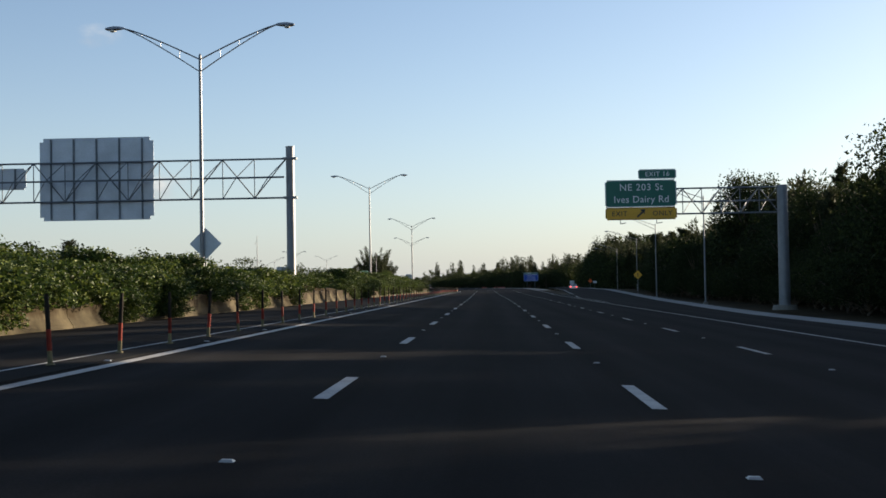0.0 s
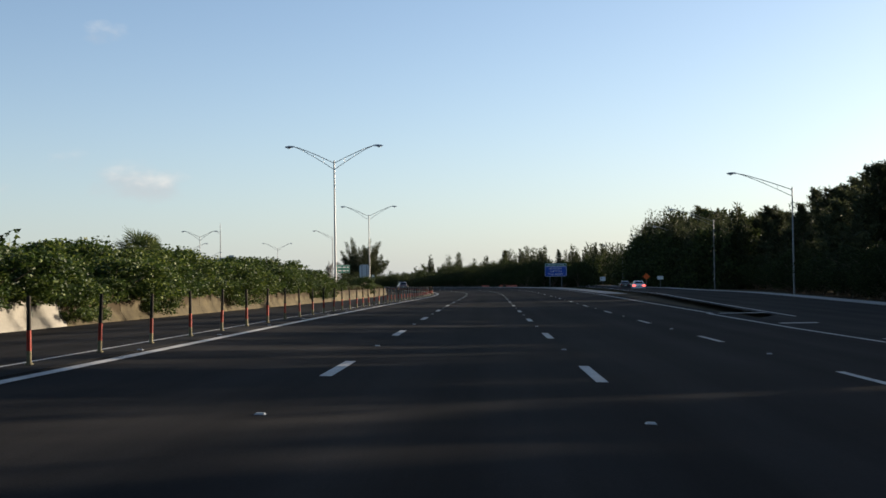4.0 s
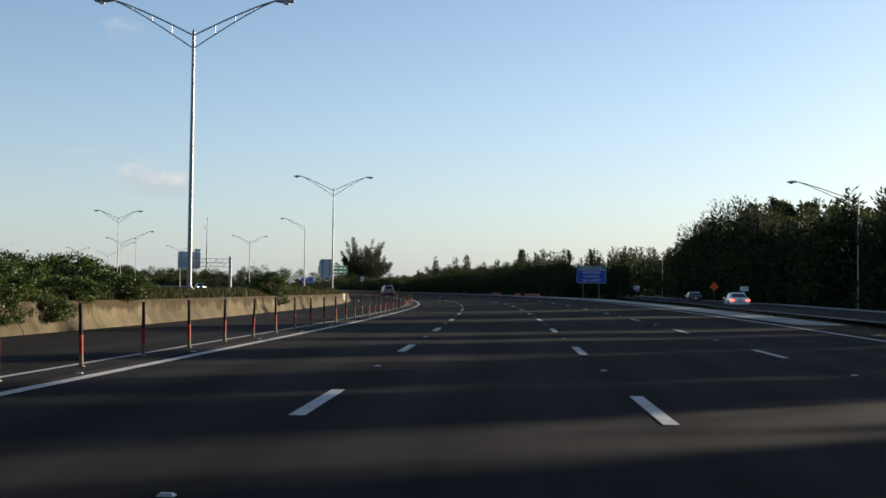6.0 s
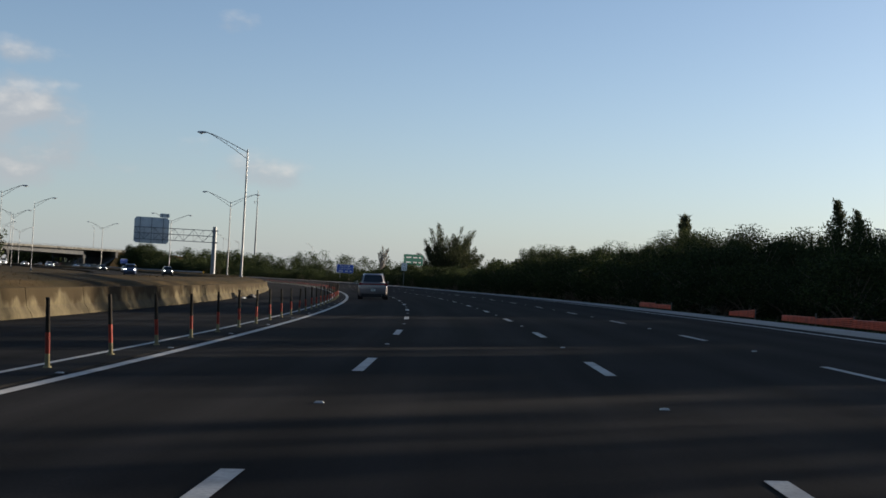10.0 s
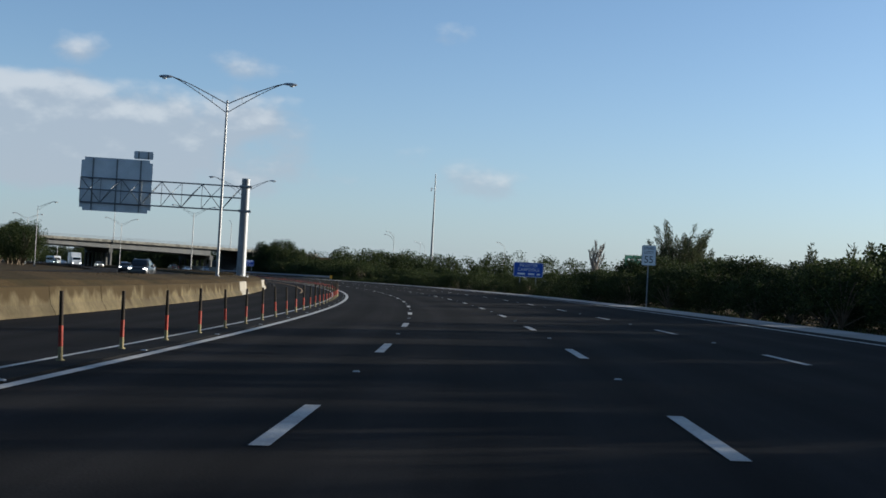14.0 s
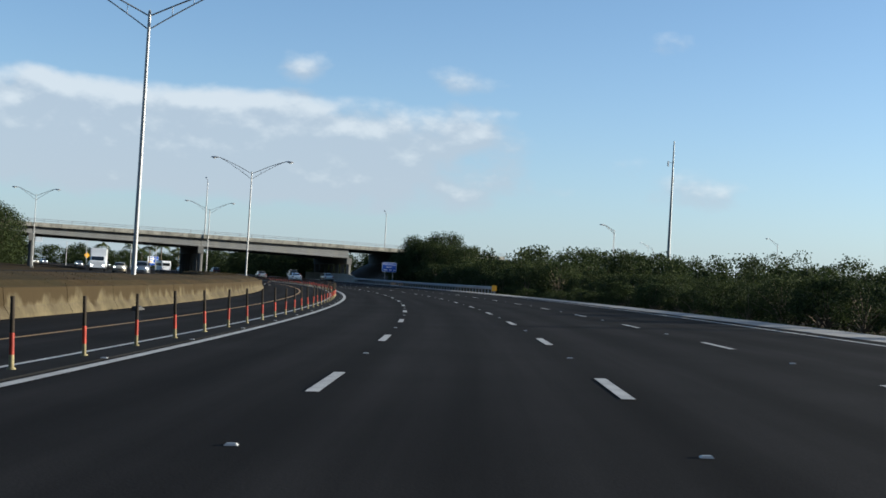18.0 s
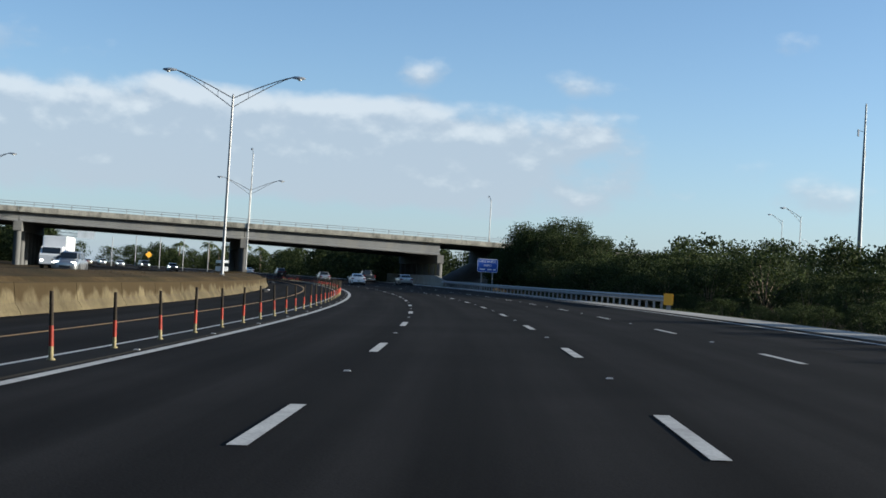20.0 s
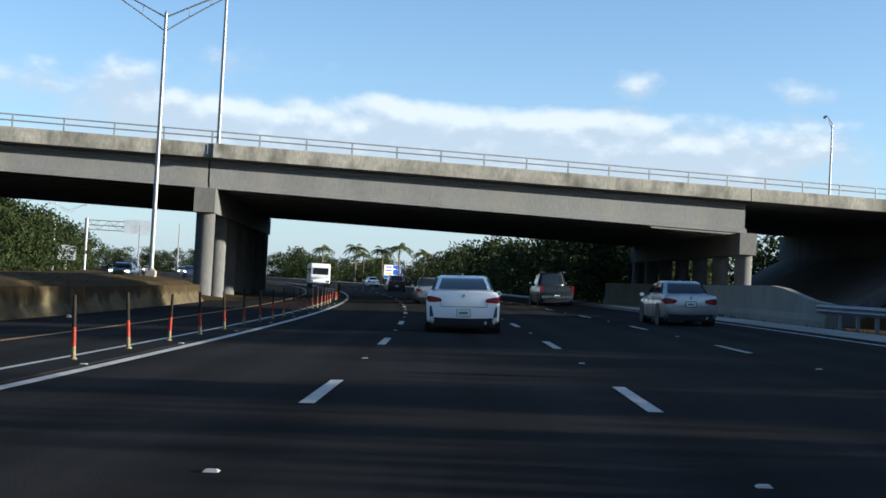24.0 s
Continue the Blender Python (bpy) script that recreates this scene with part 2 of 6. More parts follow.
def asphalt_material(name, base, lanes):
    """Asphalt: aggregate grain, patches, and paler wheel tracks along the lanes (u runs across in the UV map)."""
    m = material(name, base, rough=0.95, spec=0.03, var=0.16, scale=0.25, fine=0.22, fine_scale=55.0, bump=0.12, coords="World", dirt=(base[0] * 0.62, base[1] * 0.62, base[2] * 0.64), dirt_amt=0.6, dirt_scale=0.11)
    n, l = m.node_tree.nodes, m.node_tree.links
    p = n["Principled BSDF"]
    src = p.inputs["Base Color"].links[0].from_socket
    uv = n.new("ShaderNodeUVMap")
    sp = n.new("ShaderNodeSeparateXYZ")
    l.new(uv.outputs[0], sp.inputs[0])
    w = n.new("ShaderNodeMath")
    w.operation = "MULTIPLY"
    w.inputs[1].default_value = 2 * math.pi * 2 / lanes
    l.new(sp.outputs[0], w.inputs[0])
    c = n.new("ShaderNodeMath")
    c.operation = "COSINE"
    l.new(w.outputs[0], c.inputs[0])
    ns = n.new("ShaderNodeTexNoise")
    ns.inputs["Scale"].default_value = 0.02
    l.new(uv.outputs[0], ns.inputs["Vector"])
    k = n.new("ShaderNodeMath")
    k.operation = "MULTIPLY"
    l.new(c.outputs[0], k.inputs[0])
    l.new(ns.outputs[0], k.inputs[1])
    mr = n.new("ShaderNodeMapRange")
    mr.inputs["From Min"].default_value, mr.inputs["From Max"].default_value = -0.6, 0.6
    mr.inputs["To Min"].default_value, mr.inputs["To Max"].default_value = 1.24, 0.78
    l.new(k.outputs[0], mr.inputs["Value"])
    mx = n.new("ShaderNodeMix")
    mx.data_type, mx.blend_type = "RGBA", "MULTIPLY"
    mx.inputs[0].default_value = 1.0
    l.new(src, mx.inputs[6])
    l.new(mr.outputs[0], mx.inputs[7])
    # long streaks of oil and polish along the lanes
    mp2 = n.new("ShaderNodeMapping")
    mp2.inputs["Scale"].default_value = (1.6, 0.035, 1)
    l.new(uv.outputs[0], mp2.inputs["Vector"])
    st = n.new("ShaderNodeTexNoise")
    st.inputs["Scale"].default_value = 1.0
    st.inputs["Detail"].default_value = 6.0
    st.inputs["Roughness"].default_value = 0.6
    l.new(mp2.outputs[0], st.inputs["Vector"])
    sr = n.new("ShaderNodeMapRange")
    sr.inputs["From Min"].default_value, sr.inputs["From Max"].default_value = 0.3, 0.7
    sr.inputs["To Min"].default_value, sr.inputs["To Max"].default_value = 0.72, 1.28
    l.new(st.outputs[0], sr.inputs["Value"])
    m2 = n.new("ShaderNodeMix")
    m2.data_type, m2.blend_type = "RGBA", "MULTIPLY"
    m2.inputs[0].default_value = 1.0
    l.new(mx.outputs[2], m2.inputs[6])
    l.new(sr.outputs[0], m2.inputs[7])
    l.new(m2.outputs[2], p.inputs["Base Color"])
    return m


def grimy_top(m, grime, amount):
    """Run-off grime over the upper half of a wall's pieces, ending in uneven scallops."""
    n, l = m.node_tree.nodes, m.node_tree.links
    p = n["Principled BSDF"]
    src = p.inputs["Base Color"].links[0].from_socket
    co = n.new("ShaderNodeTexCoord")
    sp = n.new("ShaderNodeSeparateXYZ")
    l.new(co.outputs["Generated"], sp.inputs[0])
    geo = n.new("ShaderNodeNewGeometry")
    ns = n.new("ShaderNodeTexNoise")
    ns.inputs["Scale"].default_value = 0.9
    ns.inputs["Detail"].default_value = 5.0
    l.new(geo.outputs["Position"], ns.inputs["Vector"])
    ad = n.new("ShaderNodeMath")
    ad.operation = "MULTIPLY_ADD"
    ad.inputs[1].default_value = 1.9
    l.new(ns.outputs[0], ad.inputs[0])
    l.new(sp.outputs[2], ad.inputs[2])
    mr = n.new("ShaderNodeMapRange")
    mr.inputs["From Min"].default_value, mr.inputs["From Max"].default_value = 1.40, 1.66
    mr.inputs["To Max"].default_value = amount
    l.new(ad.outputs[0], mr.inputs["Value"])
    mx = n.new("ShaderNodeMix")
    mx.data_type = "RGBA"
    mx.inputs[7].default_value = (*grime, 1)
    l.new(mr.outputs[0], mx.inputs[0])
    l.new(src, mx.inputs[6])
    l.new(mx.outputs[2], p.inputs["Base Color"])
    return m


M = {
    "asphalt": asphalt_material("asphalt", (0.0140, 0.0133, 0.0132), 3.42),
    "asphalt_ramp": asphalt_material("asphalt_ramp", (0.020, 0.019, 0.018), 3.6),
    "shoulder": material("shoulder_concrete", (0.24, 0.23, 0.21), 0.9, var=0.18, scale=0.3, fine=0.2, fine_scale=12, bump=0.2, coords="World", dirt=(0.12, 0.11, 0.09), dirt_amt=0.5, dirt_scale=0.35),
    "paint_white": material("road_paint_white", (0.36, 0.355, 0.335), 0.7, var=0.15, scale=1.2, fine=0.2, fine_scale=30, coords="World", dirt=(0.20, 0.19, 0.18), dirt_amt=0.55, dirt_scale=2.2),
    "paint_yellow": material("road_paint_yellow", (0.30, 0.165, 0.04), 0.7, var=0.15, scale=1.2, fine=0.2, fine_scale=30, coords="World", dirt=(0.16, 0.11, 0.06), dirt_amt=0.6, dirt_scale=1.6),
    "marker": material("pavement_marker", (0.26, 0.26, 0.25), 0.35, var=0.1, fine=0.05),
    "concrete": grimy_top(material("barrier_concrete", (0.068, 0.056, 0.033), 0.9, var=0.4, scale=0.8, fine=0.18, fine_scale=14, bump=0.25, coords="World", dirt=(0.055, 0.044, 0.028), dirt_amt=0.85, dirt_scale=0.9, rnd=0.15, stretch=(1, 1, 0.45), spec=0.08), (0.026, 0.018, 0.008), 0.90),
    "concrete_new": material("pale_concrete", (0.17, 0.158, 0.13), 0.9, var=0.1, scale=0.8, fine=0.1, fine_scale=14, bump=0.2, coords="World", dirt=(0.25, 0.23, 0.2), dirt_amt=0.5),
    "bridge": material("bridge_concrete", (0.110, 0.114, 0.117), 0.9, var=0.14, scale=0.35, fine=0.12, fine_scale=9, bump=0.15, coords="World", dirt=(0.15, 0.145, 0.13), dirt_amt=0.55, dirt_scale=0.4, stretch=(1, 1, 0.35)),
    # darker than bridge_concrete: the deep shade under the deck is put into the colour
    "bent": material("shade_darkened_concrete", (0.085, 0.086, 0.084), 0.92, var=0.25, scale=0.5, fine=0.15, fine_scale=9, bump=0.15, coords="World", dirt=(0.035, 0.035, 0.032), dirt_amt=0.7, dirt_scale=0.5, stretch=(1, 1, 0.3)),
    "parapet": material("stained_parapet_concrete", (0.175, 0.170, 0.150), 0.92, var=0.3, scale=0.7, fine=0.2, fine_scale=7, bump=0.25, coords="World", dirt=(0.055, 0.055, 0.045), dirt_amt=0.85, dirt_scale=0.9, stretch=(1, 1, 0.5)),
    "dirt": material("dry_verge", (0.046, 0.032, 0.015), 0.95, spec=0.05, var=0.35, scale=0.12, fine=0.35, fine_scale=6, bump=0.5, coords="World", dirt=(0.024, 0.021, 0.010), dirt_amt=0.8, dirt_scale=0.25),
    "galv": material("galvanised_steel", (0.20, 0.21, 0.22), 0.55, 0.45, var=0.12, scale=1.5, fine=0.08, fine_scale=20, rnd=0.08),
    "alu": material("aluminium_pole", (0.20, 0.205, 0.21), 0.5, 0.5, var=0.1, scale=0.8, fine=0.06, fine_scale=20),
    "gantry": material("gantry_steel", (0.13, 0.15, 0.165), 0.55, 0.3, var=0.15, scale=0.8, fine=0.1, fine_scale=10),
    "lamp": material("lamp_housing", (0.36, 0.37, 0.38), 0.4, 0.5, var=0.1),
    "lens": material("lamp_lens", (0.55, 0.55, 0.52), 0.2, 0.0, var=0.05, fine=0.02),
    "sign_back": material("sign_back_aluminium", (0.42, 0.46, 0.50), 0.45, 0.45, var=0.12, scale=0.8, fine=0.06, fine_scale=9),
    "sign_green": material("sign_green_sheeting", (0.0, 0.125, 0.085), 0.4, var=0.08, scale=0.6, fine=0.04),
    "sign_blue": material("sign_blue_sheeting", (0.008, 0.065, 0.36), 0.4, var=0.08, scale=0.6, fine=0.04),
    "sign_yellow": material("sign_yellow_sheeting", (0.72, 0.36, 0.02), 0.4, var=0.08, scale=0.6, fine=0.04),
    "sign_orange": material("sign_orange_sheeting", (0.95, 0.16, 0.03), 0.4, var=0.05, scale=0.6, fine=0.04),
    "sign_white": material("sign_white_sheeting", (0.74, 0.75, 0.74), 0.4, var=0.06, scale=0.6, fine=0.03),
    "sign_black": material("sign_black_lettering", (0.02, 0.02, 0.02), 0.5, var=0.05),
    "post_grey": material("dull_post_sheeting", (0.017, 0.013, 0.009), 0.8, spec=0.15, var=0.3, scale=4, fine=0.2, fine_scale=30, rnd=0.25),
    "post_red": material("orange_red_post_tube", (0.24, 0.024, 0.011), 0.6, spec=0.2, var=0.35, scale=4, fine=0.15, fine_scale=30, rnd=0.25),
    "post_yellow": material("faded_yellow_post_foot", (0.17, 0.145, 0.075), 0.7, spec=0.2, var=0.35, scale=5, fine=0.15, rnd=0.25),
    "curb_black": material("black_separator", (0.010, 0.010, 0.010), 0.95, spec=0.05, var=0.25, scale=0.5, fine=0.25, coords="World"),
    "bark": material("bark", (0.10, 0.075, 0.05), 0.95, var=0.3, scale=4, fine=0.3, fine_scale=20, bump=0.5),
    "bare": material("bare_wood", (0.15, 0.13, 0.11), 0.9, var=0.2, scale=4, fine=0.2, fine_scale=20),
    "rubber": material("tyre_rubber", (0.018, 0.018, 0.018), 0.8, var=0.2, scale=6),
    "rim": material("alloy_rim", (0.5, 0.5, 0.51), 0.35, 0.8, var=0.1),
    "glass": material("tinted_car_glass", (0.012, 0.016, 0.02), 0.06, 0.0, var=0.1, fine=0.02, spec=0.7),
    "trim": material("black_trim", (0.02, 0.02, 0.022), 0.55, var=0.2),
    "car_white": material("white_car_paint", (0.74, 0.75, 0.76), 0.28, 0.0, var=0.03, fine=0.02, coat=0.6),
    "car_grey": material("grey_metallic_car_paint", (0.16, 0.145, 0.15), 0.32, 0.55, var=0.05, fine=0.05, fine_scale=200, coat=0.6),
    "car_silver": material("silver_metallic_car_paint", (0.36, 0.37, 0.385), 0.30, 0.75, var=0.05, fine=0.05, fine_scale=200, coat=0.6),
    "car_black": material("black_car_paint", (0.012, 0.0125, 0.014), 0.3, 0.0, var=0.05, fine=0.02, coat=0.3),
    "car_blue": material("dark_blue_car_paint", (0.03, 0.05, 0.11), 0.28, 0.3, var=0.05, fine=0.02, coat=0.7),
    "car_red": material("dark_red_car_paint", (0.28, 0.02, 0.02), 0.28, 0.2, var=0.05, fine=0.02, coat=0.7),
    "car_tan": material("tan_car_paint", (0.42, 0.38, 0.30), 0.3, 0.4, var=0.05, fine=0.02, coat=0.6),
    "tail": material("red_tail_lens", (0.15, 0.006, 0.010), 0.2, 0.0, var=0.15, scale=8, fine=0.05),
    "brake": material("lit_brake_lens", (0.6, 0.03, 0.03), 0.2, var=0.1, emit=2.0, emit_col=(1.0, 0.08, 0.06)),
    "headlight": material("lit_headlamp", (0.9, 0.9, 0.85), 0.2, var=0.02, emit=3.5, emit_col=(1.0, 0.96, 0.86)),
    "chrome": material("chrome", (0.7, 0.7, 0.72), 0.15, 1.0, var=0.04),
    "plate": material("licence_plate", (0.62, 0.64, 0.60), 0.5, var=0.1, scale=12),
    "plate_bar": material("plate_bars", (0.10, 0.16, 0.14), 0.5, var=0.1),
    "mesh_orange": material("orange_plastic_fence", (0.55, 0.09, 0.03), 0.6, var=0.3, scale=3, fine=0.2),
    "leaf_pine": leaf_material("needle_foliage", (0.036, 0.044, 0.021), (0.085, 0.092, 0.040)),
    "leaf_broad": leaf_material("broad_leaves", (0.022, 0.033, 0.011), (0.062, 0.077, 0.024)),
    "leaf_grape": leaf_material("glossy_round_leaves", (0.032, 0.056, 0.012), (0.15, 0.18, 0.035), 0.55, 0.15),
    "leaf_dry": leaf_material("dry_grass_blades", (0.042, 0.031, 0.016), (0.095, 0.068, 0.032), 0.85, 0.1),
    "leaf_palm": leaf_material("palm_fronds", (0.050, 0.070, 0.024), (0.13, 0.14, 0.05)),
}


# ---- building helpers ----
def box(bm, c, d, bevel=0.0, rot=None):
    m = Matrix.Translation(c) @ (rot.to_4x4() if rot else Matrix.Identity(4)) @ Matrix.Diagonal((*d, 1))
    r = bmesh.ops.create_cube(bm, size=1.0, matrix=m)
    if bevel:
        es = list({e for v in r["verts"] for e in v.link_edges})
        bmesh.ops.bevel(bm, geom=es, offset=bevel, segments=2, affect="EDGES", clamp_overlap=True)


def tube(bm, p, q, r0, r1=None, n=8, caps=True):
    p, q = Vector(p), Vector(q)
    r1 = r0 if r1 is None else r1
    d = q - p
    rot = d.to_track_quat("Z", "Y").to_matrix().to_4x4()
    bmesh.ops.create_cone(bm, cap_ends=caps, segments=n, radius1=r0, radius2=r1, depth=d.length, matrix=Matrix.Translation((p + q) / 2) @ rot)


def curve_tube(bm, pts, radii, n=8):
    """A tube swept through points, as one closed piece."""
    ps = [Vector(p) for p in pts]
    rings, side = [], None
    for i, p in enumerate(ps):
        d = (ps[min(i + 1, len(ps) - 1)] - ps[max(i - 1, 0)]).normalized()
        if side is None:
            side = d.orthogonal().normalized()
        side = (side - d * side.dot(d)).normalized()
        up = d.cross(side)
        rings.append([p + (side * math.cos(2 * math.pi * k / n) + up * math.sin(2 * math.pi * k / n)) * radii[i] for k in range(n)])
    loft(bm, rings)


def loft(bm, rings, closed=True, cap=True):
    vs = [[bm.verts.new(p) for p in r] for r in rings]
    k = len(vs[0])
    for a, b in zip(vs, vs[1:]):
        for i in range(k if closed else k - 1):
            j = (i + 1) % k
            bm.faces.new((a[i], a[j], b[j], b[i]))
    if cap and closed:
        bm.faces.new(vs[0][::-1])
        bm.faces.new(vs[-1])


def as_mesh(name, bm, mat, smooth_angle=None):
    bmesh.ops.recalc_face_normals(bm, faces=bm.faces)
    me = bpy.data.meshes.new(name)
    if smooth_angle is not None:
        lim = radians(smooth_angle)
        for f in bm.faces:
            f.smooth = True
        for e in bm.edges:
            e.smooth = len(e.link_faces) == 2 and e.calc_face_angle(0.0) < lim
    bm.to_mesh(me)
    bm.free()
    me.materials.append(mat)
    return me


def part(name, bm, mat, parent, label="", smooth_angle=None):
    ob = new(name, bm if isinstance(bm, bpy.types.Mesh) else as_mesh(name, bm, mat, smooth_angle))
    ob.parent = parent
    if label:
        ob["label"] = label
    return ob


def thing(name, m, label, category, group="", kind=""):
    ob = new(name)
    ob.empty_display_size = 0.2
    ob.matrix_basis = m
    return tagged(ob, label, category, group, kind)


def raw(name, verts, faces, mat, uv=None, flat=True):
    me = bpy.data.meshes.new(name)
    me.from_pydata([tuple(v) for v in verts], [], faces)
    me.materials.append(mat)
    if uv is not None:
        lay = me.uv_layers.new(name="UVMap")
        for lp in me.loops:
            lay.data[lp.index].uv = uv[lp.vertex_index]
    if not flat:
        for p in me.polygons:
            p.use_smooth = True
    me.update()
    return me


def strip(name, s0, s1, step, us, dzs, mat, kind="structure", label="", category="", floor=None):
    """A band along the road with a cross-section of (u, height over the paving) points; us may be functions of s."""
    ss = np.append(np.arange(s0, s1, step), s1)
    verts, uv = [], []
    for s in ss:
        for u, dz in zip(us, dzs):
            uu = u(s) if callable(u) else u
            verts.append(at(s, uu, dz(s) if callable(dz) else dz))
            uv.append((uu, s))
    k = len(us)
    faces = [(i * k + j, i * k + j + 1, (i + 1) * k + j + 1, (i + 1) * k + j) for i in range(len(ss) - 1) for j in range(k - 1)]
    ob = new(name, raw(name, verts, faces, mat, uv))
    return tagged(ob, label, category, "", kind)


# ---- ground: one sheet to the horizon, under the paving ----
DASH0, DASH_P, DASH_L = 9.39, 12.192, 3.048
U_L, U_R, U_RR, U_EDGE, U_LEDGE, U_POST, U_YEL, U_BAR = -1.71, 1.70, 5.41, 9.63, -5.02, -5.66, -8.47, -11.88
MED = 0.92


def wood_u(s):
    return float(np.interp(s, [-100, 60, 93, 167, 247, 285, 335, 406, 430, 550, 700], [9.6, 9.9, 10.8, 14.6, 20.5, 25, 31, 44, 49, 85, 130]))


def wood_back(s):
    return 5.5 * (1 - float(smooth(150, 240, s)))


def ramp_u(s):
    return float(np.interp(s, [-100, 60, 93, 147, 196, 250, 290, 320, 350, 386, 412, 430, 550, 700], [9.6, 9.6, 9.7, 12, 15.0, 17.0, 18.8, 21, 24, 29.5, 34, 38.5, 75, 122]))


def ground_z(s, u):
    base = deck_z(s, u)
    side = np.where(u > 14, -0.55 * smooth(13, 20, u), 0.0)
    left = np.where(u < -12.3, MED * smooth(-12.3, -13.4, u) - 0.5 * smooth(-16.5, -18.5, u), 0.0)
    return base + side + left - 0.12


def axis_steps(a, b, step, far, n=16):
    mid = np.arange(a, b + step, step)
    grow = np.geomspace(step, far, n)
    return np.concatenate([mid[0] - np.cumsum(grow)[::-1], mid, mid[-1] + np.cumsum(grow)])


gx, gy = axis_steps(-520, 220, 6.0, 900), axis_steps(-60, 1080, 6.0, 900)
GX, GY = np.meshgrid(gx, gy)
near_s, near_d, near_u = np.zeros(GX.size), np.full(GX.size, 1e18), np.zeros(GX.size)
for k in range(330, 1900, 2):
    dx, dy = GX.ravel() - RX[k], GY.ravel() - RY[k]
    d = dx * dx + dy * dy
    w = d < near_d
    near_d[w], near_s[w] = d[w], S[k]
    near_u[w] = (dx * math.cos(PSI[k]) + dy * math.sin(PSI[k]))[w]
gz = ground_z(near_s, near_u)
gz = np.where(np.sqrt(near_d) > np.abs(near_u) + 8, -1.2, gz) - 0.35 * ((near_u > -17) & (near_u < 11)) - 1.0 * ((near_u > -17.2) & (near_u < -11) & (near_s < 866)) - 0.5 * smooth(60, 160, np.abs(near_u))
nx, ny = len(gx), len(gy)
g_faces = [(j * nx + i, j * nx + i + 1, (j + 1) * nx + i + 1, (j + 1) * nx + i) for j in range(ny - 1) for i in range(nx - 1)]
ground = new("ground", raw("ground", np.stack([GX.ravel(), GY.ravel(), gz], 1), g_faces, M["dirt"], flat=False))
tagged(ground, "dry grassy verge and scrub ground beside the highway", "ground", "", "structure")

# ---- paving ----
road = strip("road", -60, 1500, 3.0, [-5.62, -1.7, 1.7, 5.4, 10.4], [0, 0, 0, 0, 0], M["asphalt"], label="dark worn asphalt highway with wheel tracks in four lanes", category="road")
express = strip("road_express_lane", -60, 1500, 3.0, [U_BAR - 0.2, -8.4, -5.62], [0, 0, 0], M["asphalt"], label="dark asphalt express lane beside the concrete barrier", category="road")
opposite = strip("road_opposite", -60, 1500, 6.0, [-36.0, -27.0, -17.4], [0.52, 0.47, 0.42], M["asphalt_ramp"], label="asphalt carriageway of the oncoming traffic", category="road")
shoulder = strip("pavement_shoulder", 262, 1500, 3.0, [10.4, 12.3], [0.004, -0.02], M["shoulder"], label="pale concrete shoulder strip along the highway", category="shoulder")
ramp_road = strip("road_exit_ramp", -60, 640, 4.0, [lambda s: max(10.4, ramp_u(s) - 3.4) if s > 200 else 10.4, lambda s: max(ramp_u(s) + 4.6, 12.6)], [lambda s: -0.006 - 0.3 * float(smooth(240, 330, s)), lambda s: -0.02 - 0.3 * float(smooth(240, 330, s))], M["asphalt_ramp"], label="grey asphalt exit ramp curving off to the trees", category="road")
strip("pavement_ramp_shoulder", 20, 640, 4.0, [lambda s: max(ramp_u(s) + 4.6, 12.6), lambda s: max(ramp_u(s) + 6.2, 14.2)], [lambda s: -0.02 - 0.3 * float(smooth(240, 330, s)), lambda s: -0.03 - 0.3 * float(smooth(240, 330, s))], M["shoulder"], label="pale concrete shoulder along the exit ramp", category="shoulder")


def quad_mesh(name, s0, s1, u0, u1, mat, h=0.008):
    """A flat painted piece laid on the paving, in world metres."""
    n = max(1, int((s1 - s0) / 3))
    verts = []
    for i in range(n + 1):
        s = s0 + (s1 - s0) * i / n
        for u in (u0, u1):
            verts.append(at(s, u, h))
    return raw(name, verts, [(2 * i, 2 * i + 1, 2 * i + 3, 2 * i + 2) for i in range(n)], mat)


def paint(name, s0, s1, u0, u1, mat, parent, h=0.008):
    ob = new(name, quad_mesh(name, s0, s1, u0, u1, mat, h))
    ob.parent = parent
    return ob


paint("edge_line", -40, 1300, U_LEDGE - 0.09, U_LEDGE + 0.09, M["paint_white"], road)
paint("edge_line", 205, 1300, U_EDGE - 0.08, U_EDGE + 0.08, M["paint_white"], road)
paint("edge_line", -40, 205, 9.3, 9.46, M["paint_white"], road)
sep = strip("trim_separator", -40, 1300, 3.0, [U_POST - 0.24, U_POST - 0.22, U_POST + 0.42, U_POST + 0.44], [0.0, 0.02, 0.02, 0.0], M["curb_black"], label="black strip between the lanes under the delineator posts", category="separator")
paint("edge_line", -40, 1300, -6.05, -5.92, M["paint_white"], express)
paint("yellow_line", 575, 1300, U_YEL - 0.07, U_YEL + 0.07, M["paint_yellow"], express)
for u in (-21.0, -24.6, -28.2, -31.8):
    for k in range(0, 60):
        s = 300 + 12.19 * k
        ob = new("lane_dash", raw("lane_dash", [at(s, u - 0.07, 0.49), at(s, u + 0.07, 0.49), at(s + 3, u + 0.07, 0.49), at(s + 3, u - 0.07, 0.49)], [(0, 1, 2, 3)], M["paint_white"]))
        ob.parent = opposite
        if k > 40 and u < -25:
            break

